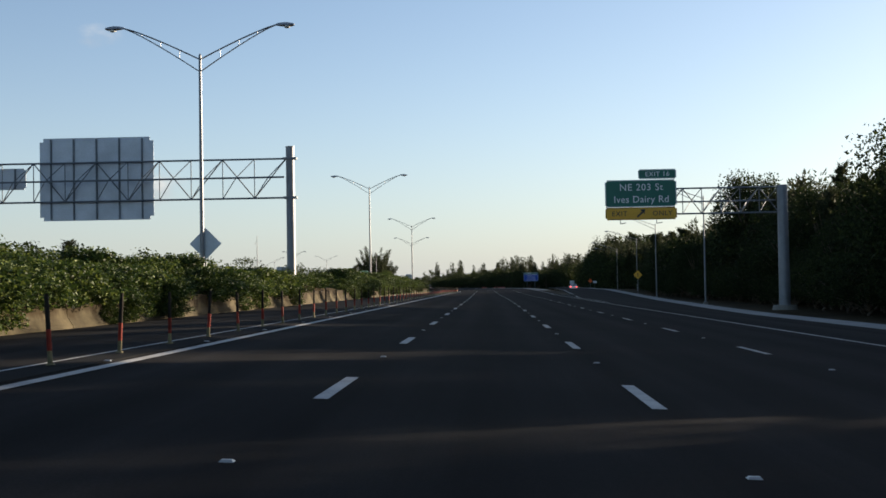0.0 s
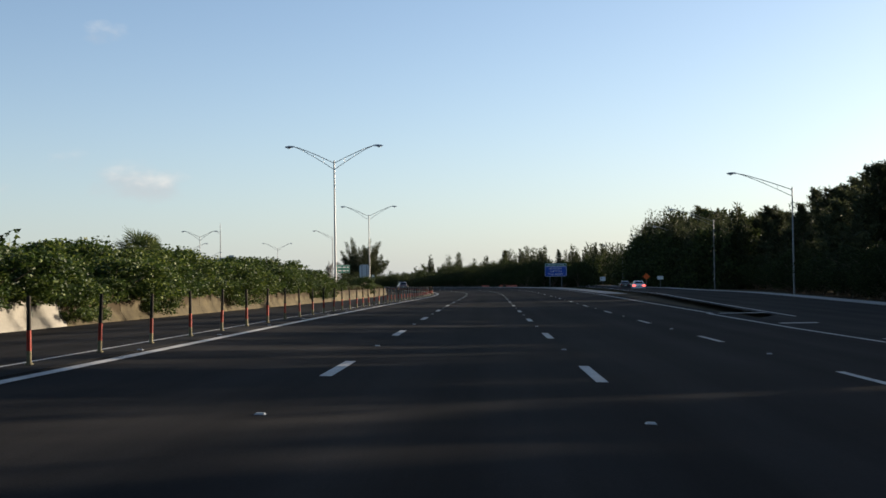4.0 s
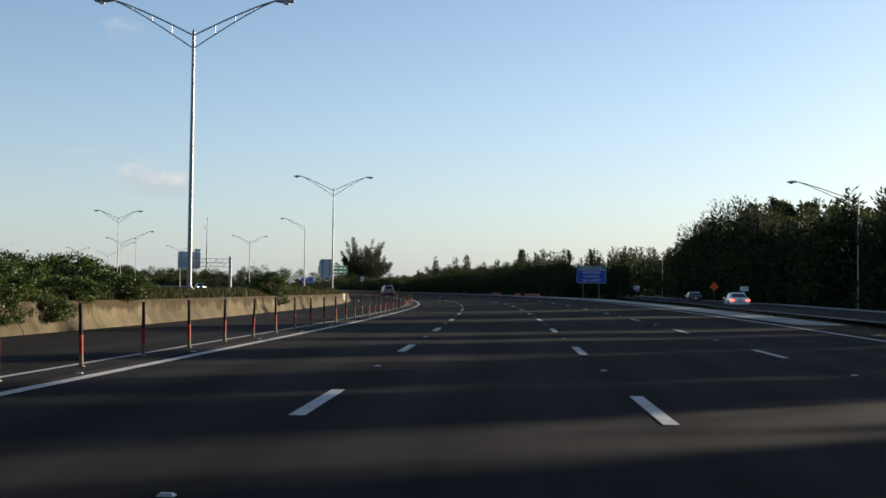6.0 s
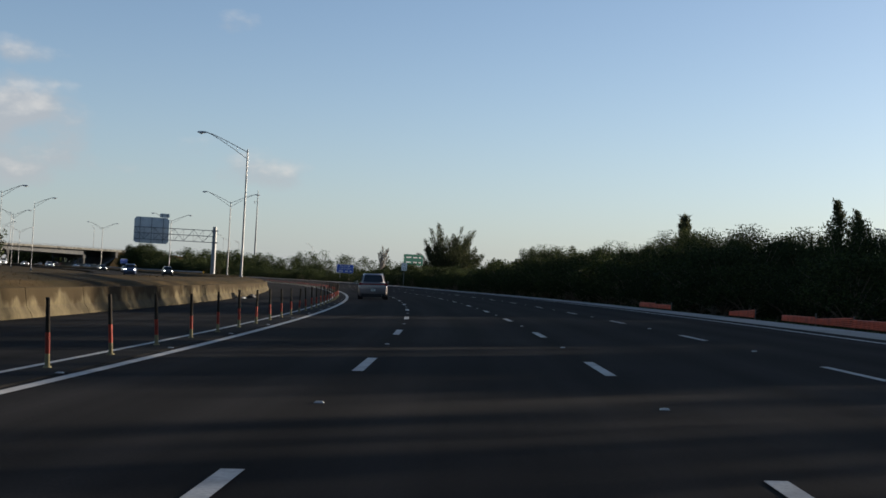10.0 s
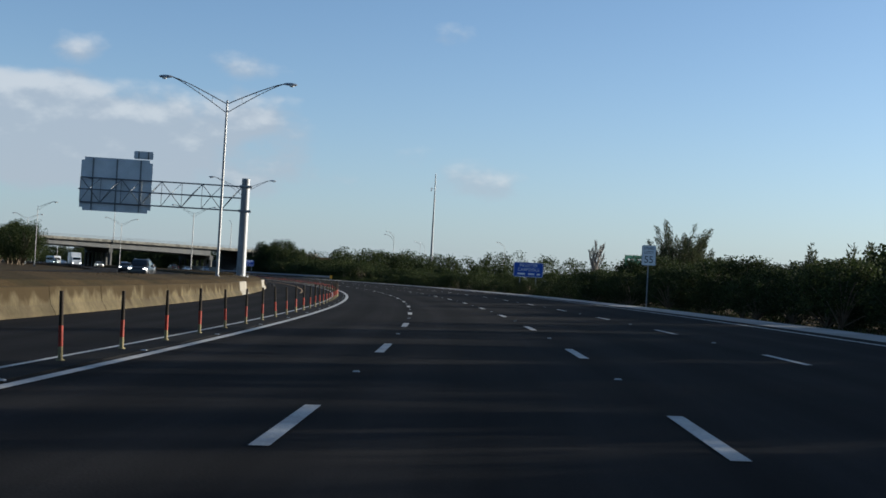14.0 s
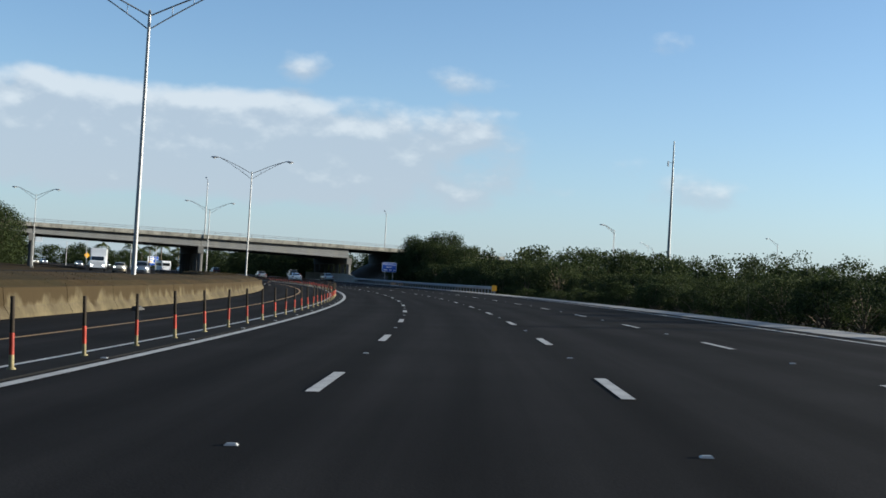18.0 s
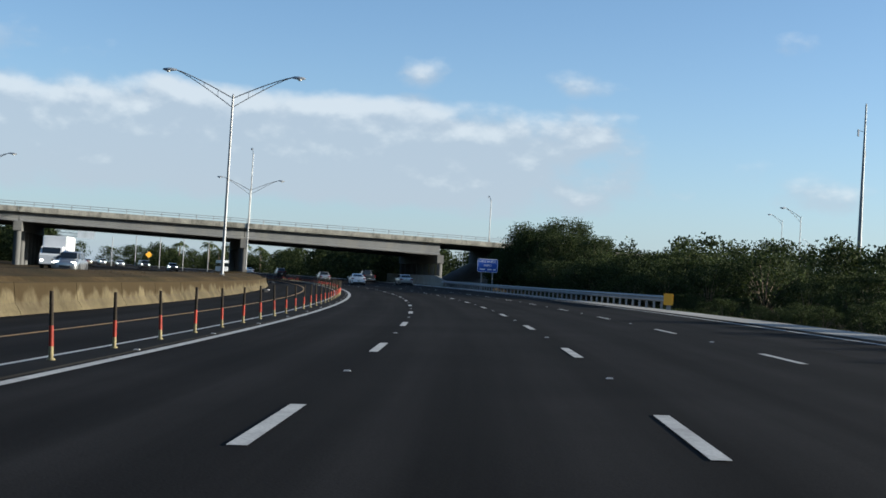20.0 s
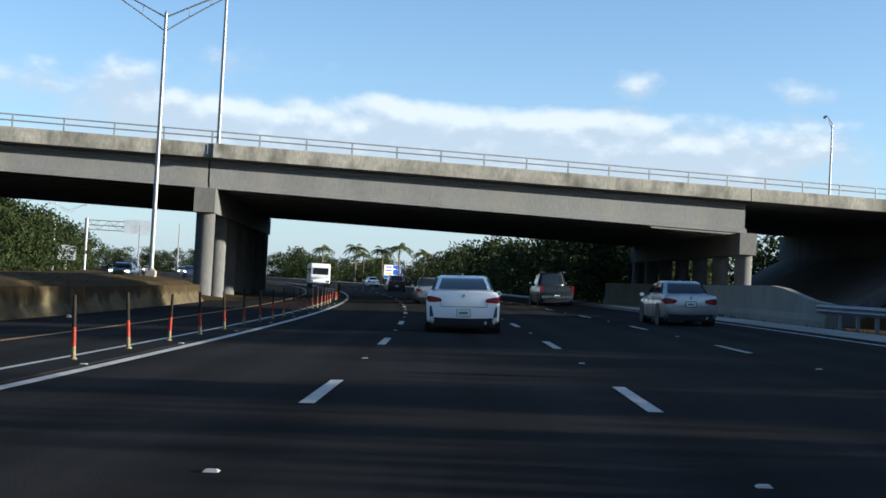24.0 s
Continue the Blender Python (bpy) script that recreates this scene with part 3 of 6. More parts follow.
# painted gore where the ramp leaves
for k in range(9):
    s = 150 + 11.0 * k
    w = max(0.4, ramp_u(s) - 3.2 - 9.8)
    verts = [at(s, 9.9, 0.01), at(s + 0.6, 9.9, 0.01), at(s + 0.6 + w * 0.8, 9.9 + w, 0.01), at(s + w * 0.8, 9.9 + w, 0.01)]
    if k < 6:
        ob = new("gore_chevron", raw("gore_chevron", verts, [(0, 1, 2, 3)], M["paint_white"]))
        ob.parent = ramp_road
ob = new("ramp_line", raw("ramp_line", [at(s, max(10.0, ramp_u(s) - 3.0) + d, 0.012 - 0.3 * float(smooth(240, 330, s))) for s in range(130, 560, 6) for d in (0, 0.16)], [(2 * i, 2 * i + 1, 2 * i + 3, 2 * i + 2) for i in range(71)], M["paint_white"]))
ob.parent = ramp_road

# ---- median: concrete barrier with filled ground behind ----
median = strip("ground_median", -60, 868, 4.0, [-17.4, -17.0, -14.6, -12.9, -12.30], [0.42, MED * 0.96, MED + 0.30, MED + 0.10, 0.78], M["dirt"], label="raised dry grass median behind the barrier", category="median")


def barrier_piece(s0, s1, h=0.86):
    prof = [(U_BAR, 0.0), (U_BAR - 0.02, 0.09), (U_BAR - 0.17, 0.32), (U_BAR - 0.24, h - 0.02), (U_BAR - 0.27, h), (U_BAR - 0.42, h), (U_BAR - 0.46, h - 0.03), (U_BAR - 0.46, 0.0)]
    rings = []
    for s in (s0, (s0 + s1) / 2, s1):
        rings.append([at(s, u, dz) for u, dz in prof])
    bm = bmesh.new()
    loft(bm, rings)
    return bm


barrier = thing("wall_median_barrier", Matrix.Identity(4), "stained concrete traffic barrier in long cast segments", "barrier", "", "structure")

for s in (551.6, 742.3):
    paint("pavement_seam", s, s + 0.05, U_LEDGE, 12.2, M["curb_black"], road, 0.004)


# ---- street lighting ----
def luminaire(bm, bl, p, d):
    """Cobra head at p, pointing along the horizontal direction d."""
    d = Vector(d).normalized()
    side = Vector((-d.y, d.x, 0))
    rings = []
    for t, w, h0, h1 in ((-0.05, 0.05, -0.04, 0.05), (0.15, 0.13, -0.07, 0.09), (0.45, 0.19, -0.10, 0.10), (0.78, 0.15, -0.09, 0.06), (0.9, 0.05, -0.05, 0.02)):
        c = Vector(p) + d * t
        rings.append([c + side * w + Vector((0, 0, h0 * 0.4)), c + side * w * 0.6 + Vector((0, 0, h1)), c - side * w * 0.6 + Vector((0, 0, h1)), c - side * w + Vector((0, 0, h0 * 0.4)), c - side * w * 0.7 + Vector((0, 0, h0)), c + side * w * 0.7 + Vector((0, 0, h0))])
    loft(bm, rings)
    c = Vector(p) + d * 0.52 + Vector((0, 0, -0.10))
    bmesh.ops.create_uvsphere(bl, u_segments=10, v_segments=6, radius=1, matrix=Matrix.Translation(c) @ Matrix.Diagonal((0.17, 0.17, 0.10, 1)))


def light_pole(m, height, arms, label, reach=4.75, rise=1.65, r=0.115, group="highway light poles"):
    """Tapered aluminium pole with truss arms; arms is a list of -1 (left) and 1 (right)."""
    t = thing("street_lamp", m, label, "street lamp", group)
    bm = bmesh.new()
    curve_tube(bm, [(0, 0, 0.0), (0, 0, height * 0.5), (0, 0, height)], [r, r * 0.83, r * 0.62], 12)
    tube(bm, (0, 0, height), (0, 0, height + 0.12), r * 0.66, 0.02, 12)
    part("pole", bm, M["alu"], t, smooth_angle=40)
    bm = bmesh.new()
    box(bm, (0, 0, -0.06), (0.46, 0.46, 0.30), 0.03)
    part("base_plate", bm, M["concrete_new"], t, "pale concrete pole footing")
    bm = bmesh.new()
    for a in (0, 1, 2, 3):
        q = a * math.pi / 2 + math.pi / 4
        tube(bm, (0.17 * math.cos(q), 0.17 * math.sin(q), 0.08), (0.17 * math.cos(q), 0.17 * math.sin(q), 0.16), 0.02, n=6)
    tube(bm, (0, 0, 0.08), (0, 0, 0.20), r * 1.6, r * 1.1, 12)
    part("collar", bm, M["galv"], t)
    for a in arms:
        bm = bmesh.new()
        up, lo = [], []
        for i in range(9):
            q = i / 8
            x = a * (0.08 + (reach - 0.9) * q)
            z = height - 0.15 + rise * (1 - (1 - q) ** 1.18)
            up.append((x, 0, z))
            lo.append((x, 0, z - 0.62 * (1 - q) ** 1.1))
        curve_tube(bm, up, [0.036] * 9, 6)
        arm = part("upper_arm", bm, M["alu"], t)
        bm = bmesh.new()
        curve_tube(bm, lo, [0.030] * 9, 6)
        part("lower_arm", bm, M["alu"], t)
        for i in (2, 4, 6):
            bm = bmesh.new()
            tube(bm, up[i], lo[i], 0.016, n=5)
            part("strut", bm, M["alu"], arm)
        bm, bl = bmesh.new(), bmesh.new()
        luminaire(bm, bl, Vector(up[-1]) + Vector((a * 0.02, 0, 0.0)), (a, 0, 0))
        hd = part("lamp_head", bm, M["lamp"], t, "grey cobra-head luminaire", 50)
        part("lens", bl, M["lens"], hd, "", 60)
    return t


POLES = [(85.0, -14.5, 1.0, 13.1), (181.6, -14.6, 1.0, 13.8), (277.8, -14.6, 1.0, 13.4), (373.3, -14.1, 0.95, 13.1), (567.2, -14.2, 0.62, 13.1), (664.9, -14.3, 0.58, 13.0), (759.2, -13.75, 0.62, 13.0), (859.9, -13.3, 1.0, 12.8)]
for s, u, zb, top in POLES:
    light_pole(stand(s, u, z=zb), top - zb, (-1, 1), "tall light pole with two truss arms on the grassy median")
light_pole(stand(470.3, -14.5, z=0.75), 12.25, (-1,), "tall aluminium light pole with one truss arm on the grassy median")
for s, u, zt in [(210.7, 25.2, 10.0), (279.0, 30.6, 10.3), (330.0, 34.0, 9.7), (400.0, 49.8, 10.4), (449.4, 61.5, 10.6), (513.0, 79.0, 10.4), (154.0, 22.5, 10.2)]:
    light_pole(stand(s, u, z=-1.0), zt + 0.8, (-1,), "aluminium light pole with one arm beside the exit ramp", reach=6.3, rise=1.7, r=0.10, group="ramp light poles")
for k, (s, u) in enumerate([(420, -46), (500, -47), (546, -49), (580, -46.5), (645, -51), (740, -46), (820, -44), (1010, -44), (1060, -45)]):
    light_pole(stand(s, u, z=0.1), 11.4, (1,) if k % 2 else (-1, 1), "distant light pole beyond the oncoming carriageway", reach=3.6, rise=1.2, r=0.075, group="far side light poles")
for s, u, zt in [(904, 95.5, 18), (870, 119, 15.5), (844, 64.7, 14.4), (977, 156, 18), (1010, 185, 19), (1120, 60, 12)]:
    light_pole(stand(s, u, z=-1.0), zt, (-1,), "far light pole rising behind the trees", reach=3.2, rise=1.2, r=0.09, group="far light poles")

# slender mast
mast = thing("radio_mast", stand(884, 99.2, z=-1.2), "tall slender steel mast rising behind the trees", "mast")
bm = bmesh.new()
curve_tube(bm, [(0, 0, 0), (0, 0, 18), (0, 0, 39.3)], [0.55, 0.36, 0.14], 10)
part("pole", bm, M["gantry"], mast, smooth_angle=40)
bm = bmesh.new()
tube(bm, (0, 0, 34), (-1.3, 0, 34.3), 0.05)
box(bm, (-1.35, 0, 33.8), (0.3, 0.3, 1.3), 0.05)
box(bm, (0.25, 0, 30), (0.3, 0.25, 1.2), 0.05)
part("antenna", bm, M["lamp"], mast)


# ---- overhead sign structures ----
def truss(bm, x0, x1, z0, z1, depth, bays, r=0.055):
    """Three-chord sign truss along x: two front chords, one at the back, with web members."""
    zm = (z0 + z1) / 2
    for y, z in ((0, z0), (0, z1), (depth, zm)):
        tube(bm, (x0, y, z), (x1, y, z), r * 1.25, n=8)
    for i in range(bays):
        a, b = x0 + (x1 - x0) * i / bays, x0 + (x1 - x0) * (i + 1) / bays
        za, zb = (z0, z1) if i % 2 else (z1, z0)
        tube(bm, (a, 0, za), (b, 0, zb), r * 0.8, n=6)
        tube(bm, (a, 0, z0), (a, 0, z1), r * 0.65, n=6)
        tube(bm, (a, 0, z0), ((a + b) / 2, depth, zm), r * 0.65, n=6)
        tube(bm, ((a + b) / 2, depth, zm), (b, 0, z1), r * 0.65, n=6)


def sign_back(name, parent, x0, x1, z0, z1, y, ribs):
    """Back of a large sign: sheet with rounded corners, upright beams and thin stiffeners."""
    w, h = x1 - x0, z1 - z0
    bm = bmesh.new()
    box(bm, ((x0 + x1) / 2, y, (z0 + z1) / 2), (w, 0.03, h))
    es = [e for e in bm.edges if abs((e.verts[0].co - e.verts[1].co).y) > 0.02]
    bmesh.ops.bevel(bm, geom=es, offset=min(0.28, h * 0.08), segments=4, affect="EDGES")
    p = part(name, bm, M["sign_back"], parent, "bare aluminium sign back")
    for i in range(ribs):
        bm = bmesh.new()
        x = x0 + w * (i + 0.5) / ribs
        box(bm, (x, y - 0.075, (z0 + z1) / 2), (0.11, 0.12, h * 0.97), 0.01)
        part("beam", bm, M["gantry"], p)
    for i in range(3):
        bm = bmesh.new()
        box(bm, ((x0 + x1) / 2, y - 0.03, z0 + h * (i + 0.75) / 3.5), (w * 0.98, 0.03, 0.05))
        part("stiffener", bm, M["sign_back"], p)
    return p


g1 = thing("sign_gantry", stand(115.0, -14.6, z=0.75), "steel cantilever sign truss with sign backs over the oncoming lanes", "sign gantry")
bm = bmesh.new()
curve_tube(bm, [(0, 0, 0), (0, 0, 10.95)], [0.33, 0.31], 20)
tube(bm, (0, 0, 10.95), (0, 0, 11.0), 0.34, n=20)
part("post", bm, M["galv"], g1, "thick galvanised post", 40)
bm = bmesh.new()
truss(bm, -24.0, -0.3, 7.2, 10.1, -1.0, 10)
part("truss", bm, M["gantry"], g1)
for z in (7.2, 10.1):
    bm = bmesh.new()
    box(bm, (0.0, 0, z), (1.0, 0.75, 0.16), 0.02)
    part("bracket", bm, M["galv"], g1)
sign_back("sign_panel", g1, -18.9, -10.3, 5.8, 12.0, 0.35, 5)
sign_back("sign_panel", g1, -26.5, -19.95, 8.2, 9.8, 0.35, 4)

dia = thing("warning_sign", stand(85.0, -14.35, z=0.9), "diamond road sign seen from behind on the light pole", "road sign")
bm = bmesh.new()
box(bm, (0, 0.12, 2.65), (1.15, 0.02, 1.15), rot=Matrix.Rotation(radians(45), 3, "Y"))
part("panel", bm, M["sign_back"], dia)
bm = bmesh.new()
tube(bm, (0, 0.15, 0), (0, 0.15, 3.3), 0.035)
part("post", bm, M["galv"], dia)


def letters(text, size, m, mat, parent, name="lettering", space=1.0):
    cu = bpy.data.curves.new(name, "FONT")
    cu.body, cu.size, cu.align_x, cu.align_y, cu.extrude, cu.space_character = text, size, "CENTER", "CENTER", 0.004, space
    cu.resolution_u = 3
    tmp = bpy.data.objects.new(name, cu)
    scene.collection.objects.link(tmp)
    me = bpy.data.meshes.new_from_object(tmp.evaluated_get(bpy.context.evaluated_depsgraph_get()))
    bpy.data.objects.remove(tmp)
    me.materials.clear()
    me.materials.append(mat)
    ob = new(name, me)
    ob.parent = parent
    ob.matrix_local = m
    return ob


def face(x, z, y=-0.03):
    """Pose on a sign's front: letters upright, facing back along the road."""
    return Matrix.Translation((x, y, z)) @ Matrix.Rotation(radians(90), 4, "X")


def panel(name, parent, x0, x1, z0, z1, mat, border=None, y=0.0, label="", rad=0.1, bw=0.045):
    w, h = x1 - x0, z1 - z0
    bm = bmesh.new()
    box(bm, ((x0 + x1) / 2, y, (z0 + z1) / 2), (w, 0.03, h))
    es = [e for e in bm.edges if abs((e.verts[0].co - e.verts[1].co).y) > 0.02]
    bmesh.ops.bevel(bm, geom=es, offset=rad, segments=4, affect="EDGES")
    p = part(name, bm, mat, parent, label)
    if border:
        bm = bmesh.new()
        for cx, cz, dw, dh in (((x0 + x1) / 2, z0 + bw, w - 2 * rad, bw), ((x0 + x1) / 2, z1 - bw, w - 2 * rad, bw), (x0 + bw, (z0 + z1) / 2, bw, h - 2 * rad), (x1 - bw, (z0 + z1) / 2, bw, h - 2 * rad)):
            box(bm, (cx, y - 0.018, cz), (dw, 0.006, dh))
        part("border", bm, border, p)
    return p


ex = thing("exit_sign_gantry", stand(117.0, 22.0, z=-1.0), "green exit sign with yellow bar on a steel cantilever truss", "sign gantry")
bm = bmesh.new()
curve_tube(bm, [(0, 0, 0), (0, 0, 9.25)], [0.42, 0.38], 20)
tube(bm, (0, 0, 9.25), (0, 0, 9.32), 0.42, n=20)
part("post", bm, M["galv"], ex, "thick galvanised post", 40)
bm = bmesh.new()
tube(bm, (0, 0, 0), (0, 0, 0.35), 0.95, 0.85, 20)
part("footing", bm, M["concrete_new"], ex, "round concrete footing")
bm = bmesh.new()
truss(bm, -13.1, -0.3, 7.3, 9.2, 0.9, 9, 0.05)
part("truss", bm, M["gantry"], ex)
sp_ = panel("sign_panel", ex, -13.2, -7.87, 7.86, 9.9, M["sign_green"], M["sign_white"], -0.12, "green exit sign with white lettering", 0.14)
yp_ = panel("yellow_bar", ex, -13.2, -7.87, 6.9, 7.84, M["sign_yellow"], M["sign_black"], -0.12, "yellow exit-only bar", 0.12)
tp_ = panel("exit_tab", ex, -10.7, -7.87, 9.95, 10.68, M["sign_green"], M["sign_white"], -0.12, "small green exit number tab", 0.08)
letters("NE 203 St", 0.72, face(-10.5, 9.32, -0.15), M["sign_white"], sp_, space=1.1)
letters("Ives Dairy Rd", 0.72, face(-10.5, 8.42, -0.15), M["sign_white"], sp_, space=1.05)
letters("EXIT 16", 0.50, face(-9.28, 10.3, -0.15), M["sign_white"], tp_, space=1.1)
letters("EXIT", 0.52, face(-12.15, 7.36, -0.15), M["sign_black"], yp_, space=1.1)
letters("ONLY", 0.52, face(-8.95, 7.36, -0.15), M["sign_black"], yp_, space=1.1)
bm = bmesh.new()
box(bm, (-10.6, -0.142, 7.32), (0.62, 0.006, 0.13), rot=Matrix.Rotation(radians(-42), 3, "Y"))
vs = [bm.verts.new((-10.6 + a, -0.146, 7.36 + b)) for a, b in ((0.36, 0.34), (-0.02, 0.30), (0.32, -0.04))]
bm.faces.new(vs)
part("arrow", bm, M["sign_black"], yp_)
for x in (-12.1, -9.4):
    bm = bmesh.new()
    tube(bm, (x, -0.15, 6.9), (x, -0.15, 6.62), 0.03, n=6)
    tube(bm, (x, -0.15, 6.62), (x + 0.35, -0.7, 6.66), 0.03, n=6)
    part("light_bracket", bm, M["gantry"], ex)

g2 = thing("sign_gantry", stand(595.6, -14.15, z=0.5), "weathered cantilever sign truss with sign backs over the oncoming lanes", "sign gantry")
bm = bmesh.new()
curve_tube(bm, [(0, 0, 0), (0, 0, 9.2)], [0.44, 0.38], 20)
part("post", bm, M["galv"], g2, "thick weathered steel post", 40)
bm = bmesh.new()
tube(bm, (0, 0, 0), (0, 0, 0.18), 0.75, n=16)
for k in range(8):
    a = k * math.pi / 4
    tube(bm, (0.6 * math.cos(a), 0.6 * math.sin(a), 0.18), (0.6 * math.cos(a), 0.6 * math.sin(a), 0.34), 0.05, n=6)
part("base_plate", bm, M["galv"], g2)
bm = bmesh.new()
truss(bm, -14.9, -0.3, 6.2, 8.45, -0.9, 8, 0.05)
part("truss", bm, M["gantry"], g2)
for z in (6.2, 8.45):
    bm = bmesh.new()
    box(bm, (0.0, 0, z), (1.15, 0.95, 0.2), 0.02)
    part("bracket", bm, M["galv"], g2)
sign_back("sign_panel", g2, -14.95, -8.55, 5.45, 10.35, 0.35, 3)
sign_back("sign_tab", g2, -10.3, -8.55, 10.42, 11.15, 0.35, 2)

bb = thing("road_sign", stand(376.0, -14.9, z=1.0), "tall dark rectangular road sign seen from behind on the median", "road sign")
sign_back("panel", bb, -0.85, 0.85, 1.35, 3.65, 0.1, 2)
for x in (-0.45, 0.45):
    bm = bmesh.new()
    box(bm, (x, 0.0, 1.8), (0.08, 0.06, 3.6))
    part("post", bm, M["galv"], bb)

# ---- roadside signs on the right ----
def two_post_sign(name, s, x0, x1, zb, zt, mat, label, ground, lines, size, border=True, turn=0.0):
    mid = (x0 + x1) / 2
    t = thing(name, stand(s, mid, z=ground, turn=turn), label, "road sign")
    w = x1 - x0
    p = panel("panel", t, -w / 2, w / 2, zb - ground, zt - ground, mat, M["sign_white"] if border else None, -0.06, "", 0.12)
    for x in (-w * 0.27, w * 0.27):
        bm = bmesh.new()
        box(bm, (x, 0.03, (zt - ground) / 2), (0.12, 0.12, zt - ground - 0.1), 0.01)
        part("post", bm, M["galv"], t, "galvanised steel post")
    n = len(lines)
    for i, (tx, k) in enumerate(lines):
        z = zb - ground + (zt - zb) * (n - i - 0.5) / n * 0.86 + 0.07 * (zt - zb)
        if tx:
            letters(tx, size * k, face(0, z, -0.085), M["sign_white"], p, space=1.08)
        else:
            for wbar, xo in ((0.32, -0.24), (0.26, 0.10), (0.14, 0.34)):
                bm = bmesh.new()
                box(bm, (w * xo, -0.082, z), (w * wbar * 0.8, 0.006, size * k * 0.5))
                part("text_bar", bm, M["sign_white"], p)
    return t


two_post_sign("carpool_sign", 645.4, 21.83, 25.96, 2.42, 4.40, M["sign_blue"], "blue carpool information sign with white lettering on steel posts", -0.4, [("REGISTER", 1), ("CARPOOLS", 1), ("", 0.8)], 0.56)
two_post_sign("vanpool_sign", 829.4, 14.37, 16.99, 2.53, 4.22, M["sign_blue"], "blue van pool sign with white lettering behind the guardrail", 0.1, [("VAN POOL", 1), ("INFO", 1), ("", 0.75)], 0.42)
bs = two_post_sign("express_lane_sign", 404.4, 22.42, 26.85, 2.25, 4.26, M["sign_blue"], "blue toll-exempt sign with a green header on steel posts", -0.5, [("REGISTERED", 0.9), ("CARPOOLS", 0.9), ("TOLL EXEMPT", 0.9)], 0.5)
hp = panel("header", bs, -2.215, 2.215, 4.78, 5.32, M["sign_green"], M["sign_white"], -0.06, "green header strip", 0.08)
letters("EXPRESS LANES", 0.42, face(0, 5.05, -0.085), M["sign_white"], hp, space=1.1)

spd = thing("speed_limit_sign", stand(555.6, 13.83, z=0.0), "white speed limit sign on a steel post by the shrubs", "road sign")
p = panel("panel", spd, -0.46, 0.46, 2.9, 4.18, M["sign_white"], M["sign_black"], -0.05, "", 0.05, 0.02)
letters("SPEED", 0.24, face(0, 3.98, -0.075), M["sign_black"], p, space=1.1)
letters("LIMIT", 0.24, face(0, 3.72, -0.075), M["sign_black"], p, space=1.1)
letters("55", 0.62, face(0, 3.26, -0.075), M["sign_black"], p)
bm = bmesh.new()
box(bm, (0, 0.0, 2.05), (0.07, 0.05, 4.1))
part("post", bm, M["galv"], spd)

ws = thing("work_sign", stand(399, 41.6, z=-0.9, turn=-8), "orange diamond roadwork sign beside the exit ramp", "road sign")
bm = bmesh.new()
box(bm, (0, 0, 2.85), (0.98, 0.02, 0.98), rot=Matrix.Rotation(radians(45), 3, "Y"))
part("panel", bm, M["sign_orange"], ws)
bm = bmesh.new()
box(bm, (0, 0.04, 1.35), (0.07, 0.05, 2.7))
part("post", bm, M["galv"], ws)
for s, u, w, h, z in [(532.8, 81.9, 1.75, 1.35, 2.2), (372, 36.5, 1.05, 0.6, 2.3)]:
    t = thing("white_sign", stand(s, u, z=-1.0, turn=-8), "small white sign near the exit ramp trees", "road sign", "white ramp signs")
    panel("panel", t, -w / 2, w / 2, z, z + h, M["sign_white"], None, -0.05, "", 0.05)
    bm = bmesh.new()
    box(bm, (0, 0, (z + h) / 2), (0.07, 0.05, z + h - 0.05))
    part("post", bm, M["galv"], t)
ys = thing("exit_speed_sign", stand(215, 23.0, z=-0.9, turn=-4), "yellow diamond warning sign beside the exit ramp", "road sign")
bm = bmesh.new()
box(bm, (0, 0, 3.3), (0.95, 0.02, 0.95), rot=Matrix.Rotation(radians(45), 3, "Y"))
part("panel", bm, M["sign_yellow"], ys)
bm = bmesh.new()
box(bm, (0, 0.04, 1.9), (0.07, 0.05, 3.8))
part("post", bm, M["galv"], ys)
bm = bmesh.new()
box(bm, (0, -0.016, 3.3), (0.10, 0.006, 0.6))
part("symbol", bm, M["sign_black"], ys)

# green sign and blue sign far ahead, small sign beyond the overpass
two_post_sign("guide_sign", 820, 129.5, 138.8, 7.7, 12.3, M["sign_green"], "green guide sign far off above the shrubs", -1.2, [("", 1), ("", 1)], 0.9)
f1 = two_post_sign("service_sign", 1126, 33.0, 37.5, 1.6, 5.2, M["sign_blue"], "blue and white service sign beyond the overpass", 0.2, [("", 1), ("", 1)], 0.5)
wp = panel("white_panel", f1, -2.15, 0.15, 2.3, 4.9, M["sign_white"], None, -0.14, "white half with reddish bars", 0.04)
for z in (2.75, 3.6, 4.45):
    bm = bmesh.new()
    box(bm, (-1.0, -0.175, z), (1.7, 0.01, 0.34))
    part("text_bar", bm, M["sign_yellow"] if z < 3 else M["sign_blue"], wp)
yd = thing("warning_sign", stand(1046, -12.6, z=0.9), "yellow diamond warning sign on the median beyond the overpass", "road sign")
bm = bmesh.new()
box(bm, (0, 0, 2.75), (1.35, 0.02, 1.35), rot=Matrix.Rotation(radians(45), 3, "Y"))
part("panel", bm, M["sign_yellow"], yd)
bm = bmesh.new()
tube(bm, (0, 0.05, -0.3), (0, 0.05, 3.2), 0.05)
part("post", bm, M["galv"], yd)
